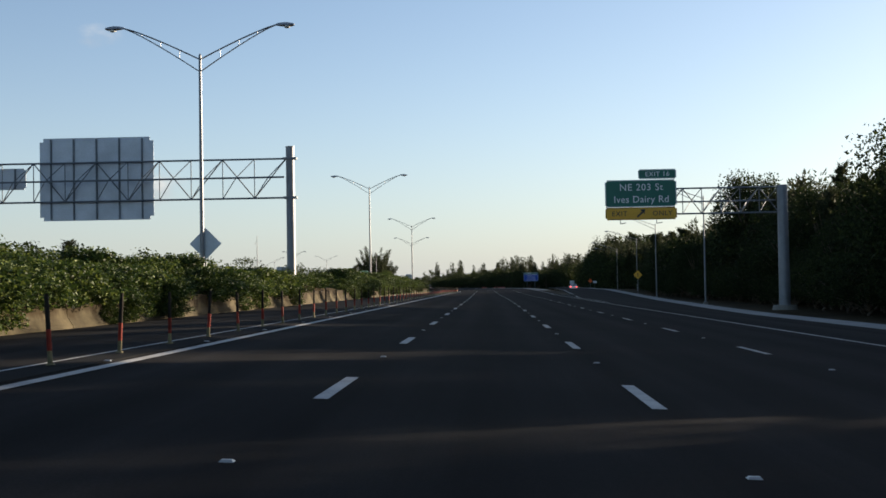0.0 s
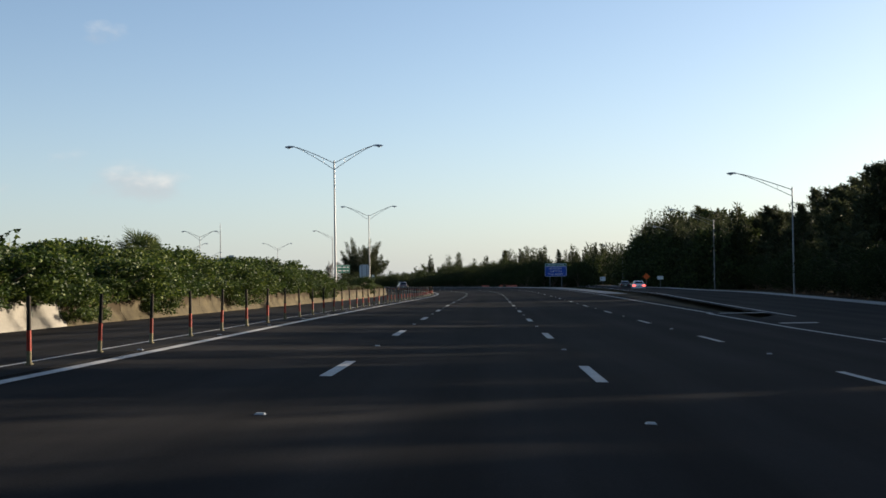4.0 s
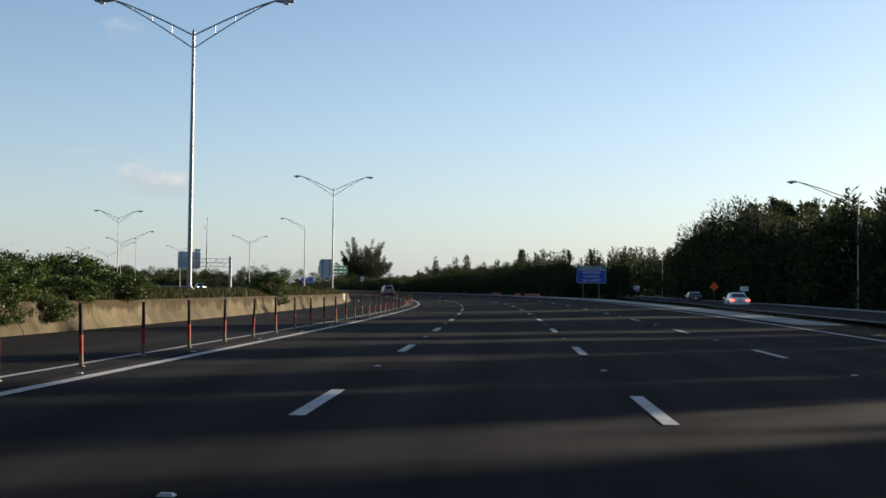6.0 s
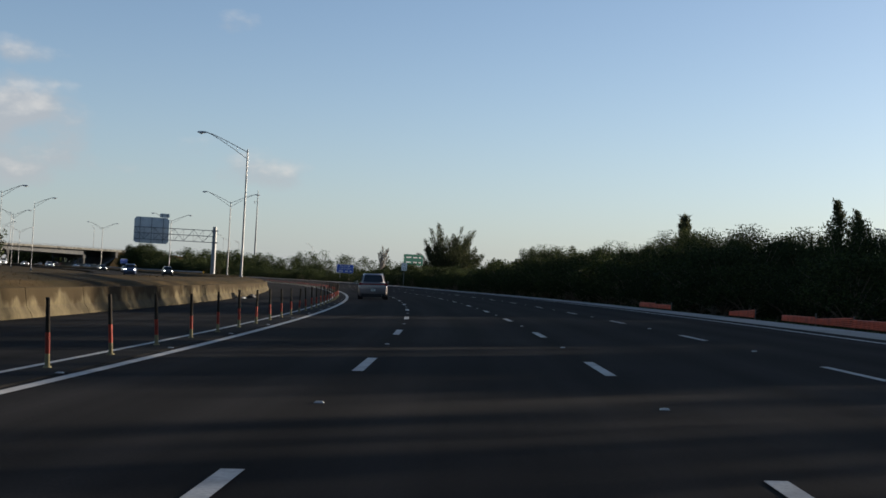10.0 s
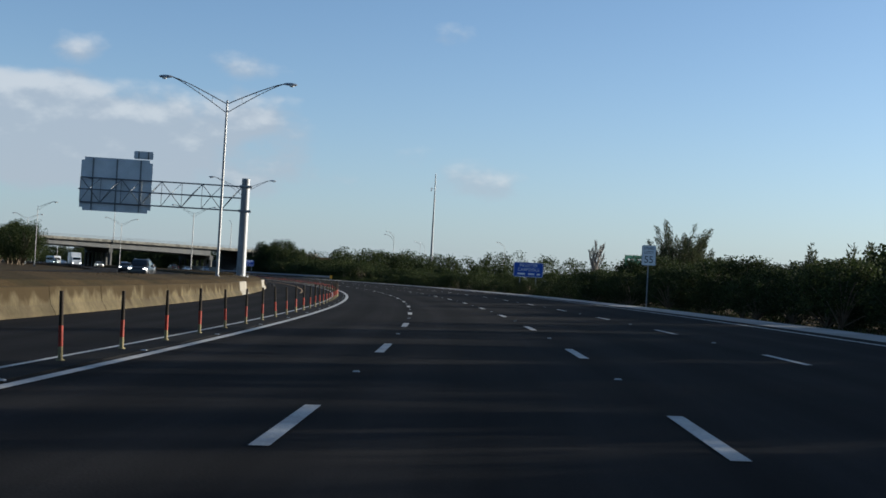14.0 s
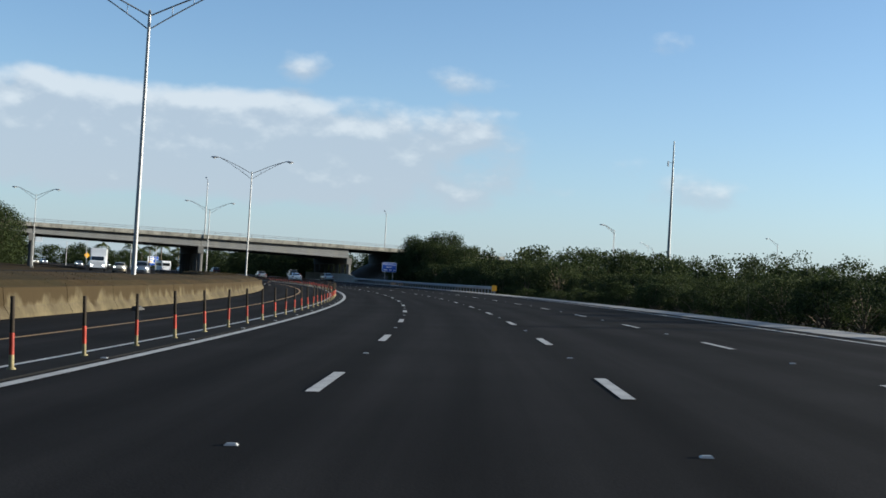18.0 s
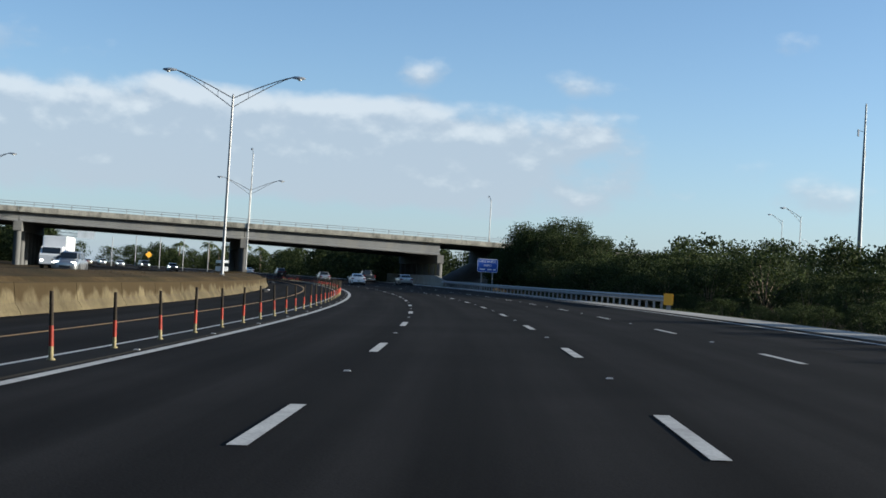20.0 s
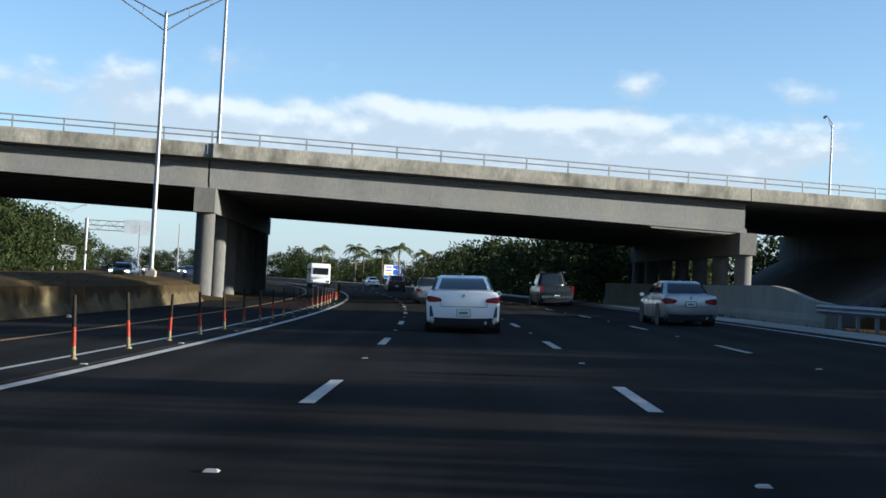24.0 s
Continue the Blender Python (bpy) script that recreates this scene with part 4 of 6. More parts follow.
for s, u, zt in ((985, -30, 7.0), (985, -24.6, 7.6), (985, -19, 8.0), (962, -16.4, 8.0), (940, -13.6, 8.0)):
    t = thing("slim_pole", stand(s, u, z=0.0), "slim pale pole beyond the overpass", "pole", "slim poles beyond the overpass")
    bm = bmesh.new()
    curve_tube(bm, [(0, 0, -0.4), (0, 0, zt / 2), (0, 0, zt)], [0.10, 0.09, 0.07], 8)
    part("shaft", bm, M["alu"], t, smooth_angle=40)

fg = thing("sign_gantry", stand(1030, -40.5, z=0.2), "distant cantilever sign truss beyond the overpass", "sign gantry")
bm = bmesh.new()
tube(bm, (0, 0, 0), (0, 0, 8.9), 0.3, n=14)
part("post", bm, M["galv"], fg)
bm = bmesh.new()
truss(bm, 0.3, 10.5, 7.0, 8.6, 0.8, 6, 0.06)
part("truss", bm, M["gantry"], fg)
panel("sign_panel", fg, 6.2, 10.6, 6.6, 9.0, M["sign_back"], None, -0.12)
bh = thing("road_sign", stand(1040, -44, z=0.2), "small grey sign back beside the far carriageway", "road sign")
panel("panel", bh, -1.6, 1.6, 1.6, 4.2, M["sign_back"], None, 0.0)
bm = bmesh.new()
tube(bm, (0, 0.05, 0), (0, 0.05, 4), 0.06)
part("post", bm, M["galv"], bh)

# ---- overpass ----
W1, W2 = at(873.1, -13.0), at(880.3, 19.9)
BD = Vector((W2.x - W1.x, W2.y - W1.y, 0)).normalized()
BO = Vector((W1.x, W1.y, 0))
BM_ = Matrix(((BD.x, -BD.y, 0, BO.x), (BD.y, BD.x, 0, BO.y), (0, 0, 1, 0), (0, 0, 0, 1)))
SPAN = (Vector((W2.x, W2.y, 0)) - BO).length
BV = at(909.0, -12.2) - at(873.1, -13.0)
SKEW = (BV.x * BD.x + BV.y * BD.y) / (-BV.x * BD.y + BV.y * BD.x)
DEPTH = -BV.x * BD.y + BV.y * BD.x


def top_z(x):
    return 8.30 - 0.0030 * x - 0.00002 * x * x


def soffit_z(x):
    return 5.83 - 0.0128 * x - 0.00002 * x * x


bridge = thing("overpass", BM_, "concrete girder overpass with stained parapet and pipe rail", "bridge", "", "structure")
X0, X1 = -SPAN * 5 - 4, SPAN + 40
xs = [X0 + (X1 - X0) * i / 60 for i in range(61)]


def along(name, prof, mat, xa, xb, label="", n=None):
    """Extrudes a (y, z below parapet top) profile along the bridge."""
    k = n or max(2, int((xb - xa) / 6))
    bm = bmesh.new()
    loft(bm, [[(xa + (xb - xa) * i / k + SKEW * y, y, top_z(xa + (xb - xa) * i / k) + z) for y, z in prof] for i in range(k + 1)])
    return part(name, bm, mat, bridge, label)


along("deck", [(0.25, -0.62), (DEPTH - 0.25, -0.62), (DEPTH - 0.25, -0.84), (0.25, -0.84)], M["bridge"], X0, X1)
for i in range(-5, 2):
    xa, xb = i * SPAN + 0.03, (i + 1) * SPAN - 0.03
    if i == 1:
        xb = X1
    for y0 in (0.0, DEPTH):
        s_ = 1 if y0 == 0 else -1
        along("parapet", [(y0 - 0.02 * s_, 0.0), (y0 + 0.22 * s_, 0.0), (y0 + 0.30 * s_, -0.60), (y0 + 0.30 * s_, -0.80), (y0 + 0.0 * s_, -0.80), (y0 - 0.04 * s_, -0.50), (y0 - 0.04 * s_, -0.08)], M["parapet"], xa, xb, "dark stained concrete parapet", 6)
    if i <= 0:
        for g in range(13):
            y = 1.15 + (DEPTH - 2.3) * g / 12
            bm = bmesh.new()
            rings = []
            for k in range(4):
                x = xa + 0.02 + (xb - xa - 0.04) * k / 3
                zu, zl = top_z(x) - 0.86, soffit_z(x)
                prof = [(-0.30, zu), (0.30, zu), (0.30, zu - 0.12), (0.10, zu - 0.24), (0.10, zl + 0.37), (0.42, zl + 0.18), (0.42, zl), (-0.42, zl), (-0.42, zl + 0.18), (-0.10, zl + 0.37), (-0.10, zu - 0.24), (-0.30, zu - 0.12)]
                rings.append([(x + SKEW * y, y + dy, z) for dy, z in prof])
            loft(bm, rings)
            part("girder", bm, M["bridge"], bridge)
# pipe rail
np_ = int((X1 - X0) / 2.65)
for i in range(np_):
    x = X0 + 0.4 + 2.65 * i
    for y in ((0.1, DEPTH - 0.1) if -80 < x < 60 else (0.1,)):
        bm = bmesh.new()
        box(bm, (x + SKEW * y, y, top_z(x) + 0.35), (0.09, 0.07, 0.72), 0.01)
        part("rail_post", bm, M["galv"], bridge)
for y in (0.1, DEPTH - 0.1):
    for dz in (0.36, 0.68):
        bm = bmesh.new()
        curve_tube(bm, [(x + SKEW * y, y, top_z(x) + dz) for x in xs], [0.04] * 61, 6)
        part("rail", bm, M["galv"], bridge)
# bents: cap beam over round-cornered columns
for i in range(-4, 2):
    x = i * SPAN
    zc = soffit_z(x) - 0.02
    bent = thing("bridge_bent", BM_ @ Matrix.Translation((x, 0, 0)), "concrete bent with cap beam and columns under the overpass", "bridge bent", "bridge bents", "structure")
    bm = bmesh.new()
    rings = []
    for y, h in ((0.15, 1.35), (0.2, 1.38), (1.1, 1.38), (DEPTH - 1.1, 1.38), (DEPTH - 0.15, 1.35)):
        rings.append([(q + SKEW * y, y, z) for q, z in ((-0.58, zc), (0.58, zc), (0.58, zc - h), (-0.58, zc - h))])
    loft(bm, rings)
    # cap and columns take the concrete whose colour carries the under-deck shade
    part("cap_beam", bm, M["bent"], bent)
    for k in range(7):
        y = 1.0 + (DEPTH - 2.0) * k / 6
        bm = bmesh.new()
        tube(bm, (SKEW * y, y, -1.2), (SKEW * y, y, zc - 1.30), 0.53, n=20)
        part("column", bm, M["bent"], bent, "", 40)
# abutment with a paved slope on the right
ab = thing("bridge_abutment", BM_, "sloped concrete abutment under the overpass", "abutment", "", "structure")
bm = bmesh.new()
loft(bm, [[(x + SKEW * y, y, z) for x, z in ((SPAN + 3.5, -1.0), (SPAN + 14.5, 4.9), (SPAN + 14.5, top_z(SPAN + 15) - 0.9), (SPAN + 44, top_z(SPAN + 44) - 0.9), (SPAN + 44, -1.2))] for y in (-0.5, DEPTH + 0.5)])
# slope under the deck, painted with the same shade-darkened concrete
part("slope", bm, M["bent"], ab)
bm = bmesh.new()
loft(bm, [[(SPAN + 14.6 + SKEW * y0, y0, 4.9), (SPAN + 14.6 + SKEW * y0, y0, top_z(SPAN + 16) - 0.9), (SPAN + 90 + SKEW * y0, y0, top_z(SPAN + 90) - 0.9), (SPAN + 110 + SKEW * y1, y1, -1.2), (SPAN + 6 + SKEW * y1, y1, -1.2)] for y0, y1 in ((-0.4, -9.0), (DEPTH + 0.4, DEPTH + 9.0))])
part("bank", bm, M["dirt"], ab)
# lamp posts on the overpass
for x, zt, ln in ((0.6, 10.9, 0.9), (50.0, 9.6, 1.6)):
    t = thing("street_lamp", BM_ @ Matrix.Translation((x, 0.12, top_z(x) - 0.05)) if x < 1 else stand(911.5, 37.2, z=7.6), "slim aluminium lamp post standing on the overpass", "street lamp", "overpass lamp posts")
    bm = bmesh.new()
    curve_tube(bm, [(0, 0, -0.7), (0, 0, zt * 0.5), (0, 0, zt)], [0.12, 0.10, 0.07], 10)
    part("pole", bm, M["alu"], t, smooth_angle=40)
    bm = bmesh.new()
    tube(bm, (0, 0, zt), (0.1, ln, zt + 0.9), 0.035, n=6)
    tube(bm, (0, 0, zt - 0.5), (0.08, ln * 0.7, zt + 0.5), 0.03, n=6)
    part("arm", bm, M["alu"], t)
    bm, bl = bmesh.new(), bmesh.new()
    luminaire(bm, bl, (0.1, ln, zt + 0.9), (0.1, 1, 0))
    hd = part("lamp_head", bm, M["lamp"], t, "", 50)
    part("lens", bl, M["lens"], hd)
    bm = bmesh.new()
    box(bm, (0, -0.1, -0.35), (0.62, 0.5, 0.8), 0.03)
    part("pedestal", bm, M["parapet"], t)


# ---- plants ----
rng = np.random.default_rng(7)


def leaf_mesh(name, centers, axes, lens, wids, mat, droop=0.0, k=4):
    """Many small bent leaves of four corners, or three far off: centre, direction, length and width."""
    n = len(centers)
    ax = axes / np.linalg.norm(axes, axis=1, keepdims=True)
    side = np.cross(ax, rng.normal(size=(n, 3)))
    side /= np.linalg.norm(side, axis=1, keepdims=True)
    l, w = lens[:, None], wids[:, None]
    a = centers - ax * l * 0.5
    c = centers + ax * l * 0.5
    c[:, 2] -= droop * lens
    b, d = centers + side * w * 0.5, centers - side * w * 0.5
    v = np.stack([a, b, c, d] if k == 4 else [b - ax * l * 0.4, d - ax * l * 0.4, c], 1).reshape(-1, 3)
    me = bpy.data.meshes.new(name)
    me.vertices.add(k * n)
    me.vertices.foreach_set("co", v.astype(np.float32).ravel())
    me.loops.add(k * n)
    me.loops.foreach_set("vertex_index", np.arange(k * n, dtype=np.int32))
    me.polygons.add(n)
    me.polygons.foreach_set("loop_start", np.arange(0, k * n, k, dtype=np.int32))
    me.update(calc_edges=True)
    me.materials.append(mat)
    return me


def clump_points(ends, per, spread):
    pts = np.repeat(np.array(ends), per, axis=0)
    return pts + np.clip(rng.normal(size=pts.shape), -1.7, 1.7) * spread


def broad_tree(h, r, clumps, per, leaf, mat, name, label, category, low=0.25, spread=0.115, n_core=110):
    """Tree with forked limbs and a crown of leaf clumps; built at the origin."""
    t = thing(name, Matrix.Identity(4), label, category)
    bm = bmesh.new()
    ends = []
    fork = h * low
    curve_tube(bm, [(0, 0, -0.3), (0.05 * r, 0, fork * 0.6), (0, 0.04 * r, fork)], [0.035 * h, 0.028 * h, 0.022 * h], 8)
    for k in range(clumps):
        a = rng.uniform(0, 2 * math.pi)
        q = rng.uniform(-0.75, 1.0)
        rr = r * math.sqrt(max(0.0, 1 - q * q * 0.85)) * rng.uniform(0.45, 1.0)
        e = np.array([rr * math.cos(a), rr * math.sin(a), fork + (h - fork) * (0.5 + 0.44 * q) * rng.uniform(0.9, 1.0)])
        ends.append(e)
        if k % 4 == 0:
            mid = e * np.array([0.45, 0.45, 0]) + np.array([0, 0, fork + (e[2] - fork) * 0.6])
            curve_tube(bm, [(0, 0, fork * 0.95), tuple(mid), tuple(e)], [0.014 * h, 0.008 * h, 0.003 * h], 4)
    part("trunk", bm, M["bark"], t, "", 50)
    pts = clump_points(ends, per, np.array([spread * r, spread * r, spread * (h - fork) * 0.55]))
    pts[:, 2] = np.maximum(pts[:, 2], 0.05)
    core = np.clip(rng.normal(size=(n_core, 3)), -1.4, 1.4) * np.array([0.34 * r, 0.34 * r, 0.17 * (h - fork)]) + np.array([0, 0, fork + 0.45 * (h - fork)])
    core[:, 2] = np.clip(core[:, 2], 0.15, h * 0.8)
    pts = np.concatenate([pts, core])
    n = len(pts)
    out = pts - np.array([0, 0, h * 0.4])
    ax = out * 0.35 / np.maximum(np.linalg.norm(out, axis=1, keepdims=True), 0.1) + rng.normal(size=(n, 3)) * 0.7
    big = np.where(np.arange(n) < n - n_core, 1.0, 2.2)
    me = leaf_mesh("crown", pts, ax, big * leaf * rng.uniform(0.7, 1.3, n), big * leaf * 0.8 * rng.uniform(0.7, 1.3, n), mat, 0.12, 3)
    part("crown", me, None, t)
    return t


def pine(h, r, n_br, per, mat, name, label, base=0.12, needle=0.8, vase=False):
    """Feathery pine: straight leader, ascending branches, drooping needle sprays."""
    t = thing(name, Matrix.Identity(4), label, "tree")
    bm = bmesh.new()
    curve_tube(bm, [(0, 0, -0.3), (0.1, 0.05, h * 0.45), (0, 0, h * 0.97)], [0.018 * h, 0.012 * h, 0.003 * h], 8)
    pts, axs = [], []
    for k in range(n_br):
        q = base + (1 - base) * (k + rng.uniform(0, 1)) / n_br
        a = rng.uniform(0, 2 * math.pi)
        ln = r * ((0.5 + 0.6 * math.sin(math.pi * q)) if vase else (0.16 + 0.84 * (1.02 - q) ** 0.75)) * rng.uniform(0.35, 1.3) + 0.15
        z0 = h * q * 0.96
        d = np.array([math.cos(a), math.sin(a), rng.uniform(0.35, 1.0) + 1.0 * q])
        d = d / np.linalg.norm(d) * 1.15
        tip = np.array([0, 0, z0]) + d * ln
        if k % 6 == 0:
            tube(bm, (0, 0, z0), tuple(tip), 0.004 * h, 0.001 * h, 4, False)
        f = rng.uniform(0.2, 1.08, per)[:, None]
        pts.append(np.array([0, 0, z0]) + d * ln * f + np.clip(rng.normal(size=(per, 3)), -1.6, 1.6) * (0.10 + 0.06 * ln))
        axs.append(d * 0.8 + rng.normal(size=(per, 3)) * 0.55 + np.array([0, 0, 0.25]))
    part("trunk", bm, M["bark"], t, "", 50)
    pts, axs = np.concatenate(pts), np.concatenate(axs)
    n = len(pts)
    me = leaf_mesh("crown", pts, axs, needle * rng.uniform(0.6, 1.35, n), needle * 0.17 * rng.uniform(0.7, 1.4, n), mat, 0.2, 3)
    part("crown", me, None, t)
    return t


def fan_tree(h, r, limbs, per, mat, label):
    """Several limbs rising from low down and spreading, each ending in a plume of drooping sprays."""
    t = thing("feathery_tree", Matrix.Identity(4), label, "tree")
    bm = bmesh.new()
    curve_tube(bm, [(0, 0, -0.3), (0.05, 0.03, h * 0.18), (0, 0, h * 0.34)], [0.03 * h, 0.024 * h, 0.016 * h], 8)
    pts, axs = [], []
    for k in range(limbs):
        a = rng.uniform(0, 2 * math.pi)
        q = rng.uniform(0.0, 1.0) ** 0.8
        tilt = radians(8 + 62 * q)
        ln = h * rng.uniform(0.60, 0.84) * (1.0 - 0.22 * q)
        z0 = h * rng.uniform(0.10, 0.30)
        d = np.array([math.sin(tilt) * math.cos(a) * r / (0.46 * h), math.sin(tilt) * math.sin(a) * r / (0.46 * h), math.cos(tilt)])
        curve_tube(bm, [(0, 0, z0), tuple(np.array([0, 0, z0]) + d * ln * 0.5 - np.array([0, 0, 0.04 * ln])), tuple(np.array([0, 0, z0]) + d * ln)], [0.008 * h, 0.005 * h, 0.002 * h], 4)
        f = rng.uniform(0.28, 1.10, per)
        wid = 0.075 * h * (1.18 - f)[:, None] + 0.012 * h
        pts.append(np.array([0, 0, z0]) + d * ln * f[:, None] + np.clip(rng.normal(size=(per, 3)), -1.5, 1.5) * wid)
        axs.append(np.repeat(d[None], per, 0) + rng.normal(size=(per, 3)) * 0.4 + np.array([0, 0, 0.15]))
    part("trunk", bm, M["bark"], t, "", 50)
    pts, axs = np.concatenate(pts), np.concatenate(axs)
    pts[:, 2] = np.maximum(pts[:, 2], 0.1)
    n = len(pts)
    me = leaf_mesh("crown", pts, axs, 0.052 * h * rng.uniform(0.6, 1.4, n), 0.011 * h * rng.uniform(0.7, 1.4, n), mat, 0.15, 3)
    part("crown", me, None, t)
    return t


def palm(h, fronds, ln, label):
    t = thing("palm_tree", Matrix.Identity(4), label, "palm tree")
    bm = bmesh.new()
    curve_tube(bm, [(0, 0, -0.3), (0.15, 0, h * 0.5), (0.1, 0.05, h)], [0.24, 0.18, 0.15], 10)
    part("trunk", bm, M["bark"], t, "", 50)
    for k in range(fronds):
        a = 2 * math.pi * k / fronds + rng.uniform(-0.2, 0.2)
        e = rng.uniform(-0.2, 1.0)
        c, ax = [], []
        for i in range(26):
            q = (i + 1) / 26
            x = ln * q * math.cos(e) * 0.95
            z = ln * (q * math.sin(e) - 0.55 * q * q) + h
            for sgn in (-1, 1):
                wv = 0.34 * math.sin(math.pi * min(q * 0.9 + 0.08, 1))
                p = np.array([x * math.cos(a) - sgn * wv * math.sin(a), x * math.sin(a) + sgn * wv * math.cos(a), z - 0.15])
                c.append(p + np.array([0.1, 0.05, 0]))
                ax.append(np.array([-sgn * math.sin(a) + 0.5 * math.cos(a), sgn * math.cos(a) + 0.5 * math.sin(a), -0.5]))
        n = len(c)
        me = leaf_mesh("frond", np.array(c), np.array(ax), np.full(n, 0.75), np.full(n, 0.09), M["leaf_palm"], 0.25)
        part("frond", me, None, t)
    return t


def fan_palm(h, fronds, reach):
    """Low fan palm: short trunk, stiff stalks all round, each ending in a fan of pointed blades."""
    t = thing("fan_palm", Matrix.Identity(4), "bushy dark fan palm standing on the grassy median", "palm")
    bm = bmesh.new()
    curve_tube(bm, [(0, 0, -0.3), (0.03, 0, h * 0.3), (0, 0, h * 0.52)], [0.20, 0.17, 0.14], 8)
    part("trunk", bm, M["bark"], t, "", 50)
    for k in range(fronds):
        a = 2.4 * k + rng.uniform(-0.3, 0.3)
        e = rng.uniform(-0.55, 1.45)
        d = Vector((math.cos(a) * math.cos(e), math.sin(a) * math.cos(e), math.sin(e)))
        side = d.cross(Vector((0, 0, 1)) if abs(d.z) < 0.95 else Vector((1, 0, 0))).normalized()
        hub = Vector((0, 0, h * 0.5)) + d * reach * rng.uniform(0.40, 0.62)
        verts, faces = [], []
        for j in range(13):
            q = radians(-82 + 164 * j / 12)
            b = (d * math.cos(q) + side * math.sin(q)).normalized()
            ln = reach * rng.uniform(0.42, 0.54)
            w = side * math.cos(q) - d * math.sin(q)
            tip = hub + b * ln - Vector((0, 0, 0.16 * ln))
            mid = hub + b * ln * 0.5
            i = len(verts)
            verts += [hub, mid + w * 0.022, tip, mid - w * 0.022]
            faces.append((i, i + 1, i + 2, i + 3))
        i = len(verts)
        o = Vector((0, 0, h * 0.46))
        verts += [o - side * 0.012, o + side * 0.012, hub]
        faces.append((i, i + 1, i + 2))
        part("frond", raw("frond", verts, faces, M["leaf_palm"]), None, t)
    return t


def bare_tree(h):
    t = thing("bare_tree", Matrix.Identity(4), "leafless pale tree with thin upright branches", "tree")
    bm = bmesh.new()

    def grow(p, d, ln, r, k):
        q = p + d * ln
        tube(bm, tuple(p), tuple(q), r, r * 0.65, 5, False)
        if k == 0:
            return
        for _ in range(3 if k > 1 else 4):
            nd = Vector(d) + Vector(rng.normal(size=3) * 0.24)
            nd.z = abs(nd.z) + 0.5
            grow(q - d * ln * rng.uniform(0, 0.4), nd.normalized(), ln * rng.uniform(0.5, 0.75), r * 0.55, k - 1)
    grow(Vector((0, 0, -0.2)), Vector((0, 0, 1)), h * 0.36, 0.028 * h, 4)
    part("branch", bm, M["bare"], t)
    return t


def plant(src, s, u, scale, dz=-0.25, wide=1.0, z=None):
    zz = float(ground_z(np.float64(s), np.float64(u))) - 0.1 if z is None else z
    m = stand(s, u, z=zz, turn=float(rng.uniform(0, 360)))
    return copy_thing(src, m @ Matrix.Diagonal((scale * wide, scale * wide, scale, 1)))


def far_woods(name, trees, mat, label, per=420, leaf=0.6, spiky=False):
    """Distant trees that nobody could count, joined into one mesh: (s, u, height, radius)."""
    cs, axs, ls = [], [], []
    for s, u, h, r in trees:
        o = np.array(at(s, u, z=float(ground_z(np.float64(s), np.float64(u))) - 0.2))
        k = max(6, per // 22)
        if spiky:
            q = rng.uniform(0.05, 1.0, per)
            ang = rng.uniform(0, 2 * math.pi, per)
            rad = r * (0.22 + 0.78 * (1.02 - q) ** 0.8) * np.sqrt(rng.uniform(0, 1, per)) * rng.uniform(0.6, 1.3, per)
            p = np.stack([rad * np.cos(ang), rad * np.sin(ang), q * h * (0.82 + 0.18 * np.cos(3 * ang + s))], 1)
            ax = np.stack([np.cos(ang), np.sin(ang), rng.uniform(0.5, 2.2, per)], 1)
        else:
            ang = rng.uniform(0, 2 * math.pi, k)
            q = rng.uniform(0.08, 1.0, k)
            rad = r * np.sin(np.pi * np.clip(q * 0.86 + 0.12, 0, 1)) ** 0.6 * rng.uniform(0.35, 1.0, k)
            cen = np.stack([rad * np.cos(ang), rad * np.sin(ang), q * h * 0.93], 1)
            p = np.repeat(cen, per // k, axis=0)
            p = p + np.clip(rng.normal(size=p.shape), -1.6, 1.6) * np.array([0.17 * r, 0.17 * r, 0.055 * h])
            p[:, 2] = np.maximum(p[:, 2], 0.1)
            ax = rng.normal(size=p.shape) + np.array([0, 0, 0.2])
        cs.append(p + o)
        axs.append(ax)
        ls.append(leaf * (0.5 + 0.05 * h) * rng.uniform(0.7, 1.35, len(p)))
    ls = np.concatenate(ls)
    ob = new(name, leaf_mesh(name, np.concatenate(cs), np.concatenate(axs), ls * (1.25 if spiky else 1.0), ls * (0.40 if spiky else 0.8), mat, 0.1, 3))
    return tagged(ob, label, "trees", "", "stuff")


def drop_source(t):
    for o in (*t.children_recursive, t):
        bpy.data.objects.remove(o)


PINES = [pine(10.0, 2.5, 120, 46, M["leaf_pine"], "pine_tree", "tall dark feathery pine at the edge of the woods", needle=0.62) for _ in range(3)]
FAN = fan_tree(10.0, 4.6, 40, 260, M["leaf_pine"], "lone feathery tree spreading like a fan above the shrubs")
PINES.append(pine(10.0, 1.9, 64, 34, M["leaf_pine"], "pine_tree", "thin sparse feathery pine at the edge of the woods", 0.2, 0.6))
BROADS = [broad_tree(8.0, 3.4, 84, 120, 0.165, M["leaf_broad"], "broadleaf_tree", "dense dark green broadleaf tree beside the highway", "tree", 0.12) for _ in range(3)]
SHRUBS = [broad_tree(4.0, 2.5, 64, 84, 0.135, M["leaf_broad"], "shrub", "dense dark green shrub growing along the verge", "shrub", 0.08) for _ in range(3)]
GRAPES = [broad_tree(2.0, 1.5, 46, 110, 0.105, M["leaf_grape"], "sea_grape_bush", "glossy bright green round-leaved bush spilling over the barrier", "bush", 0.08) for _ in range(3)]

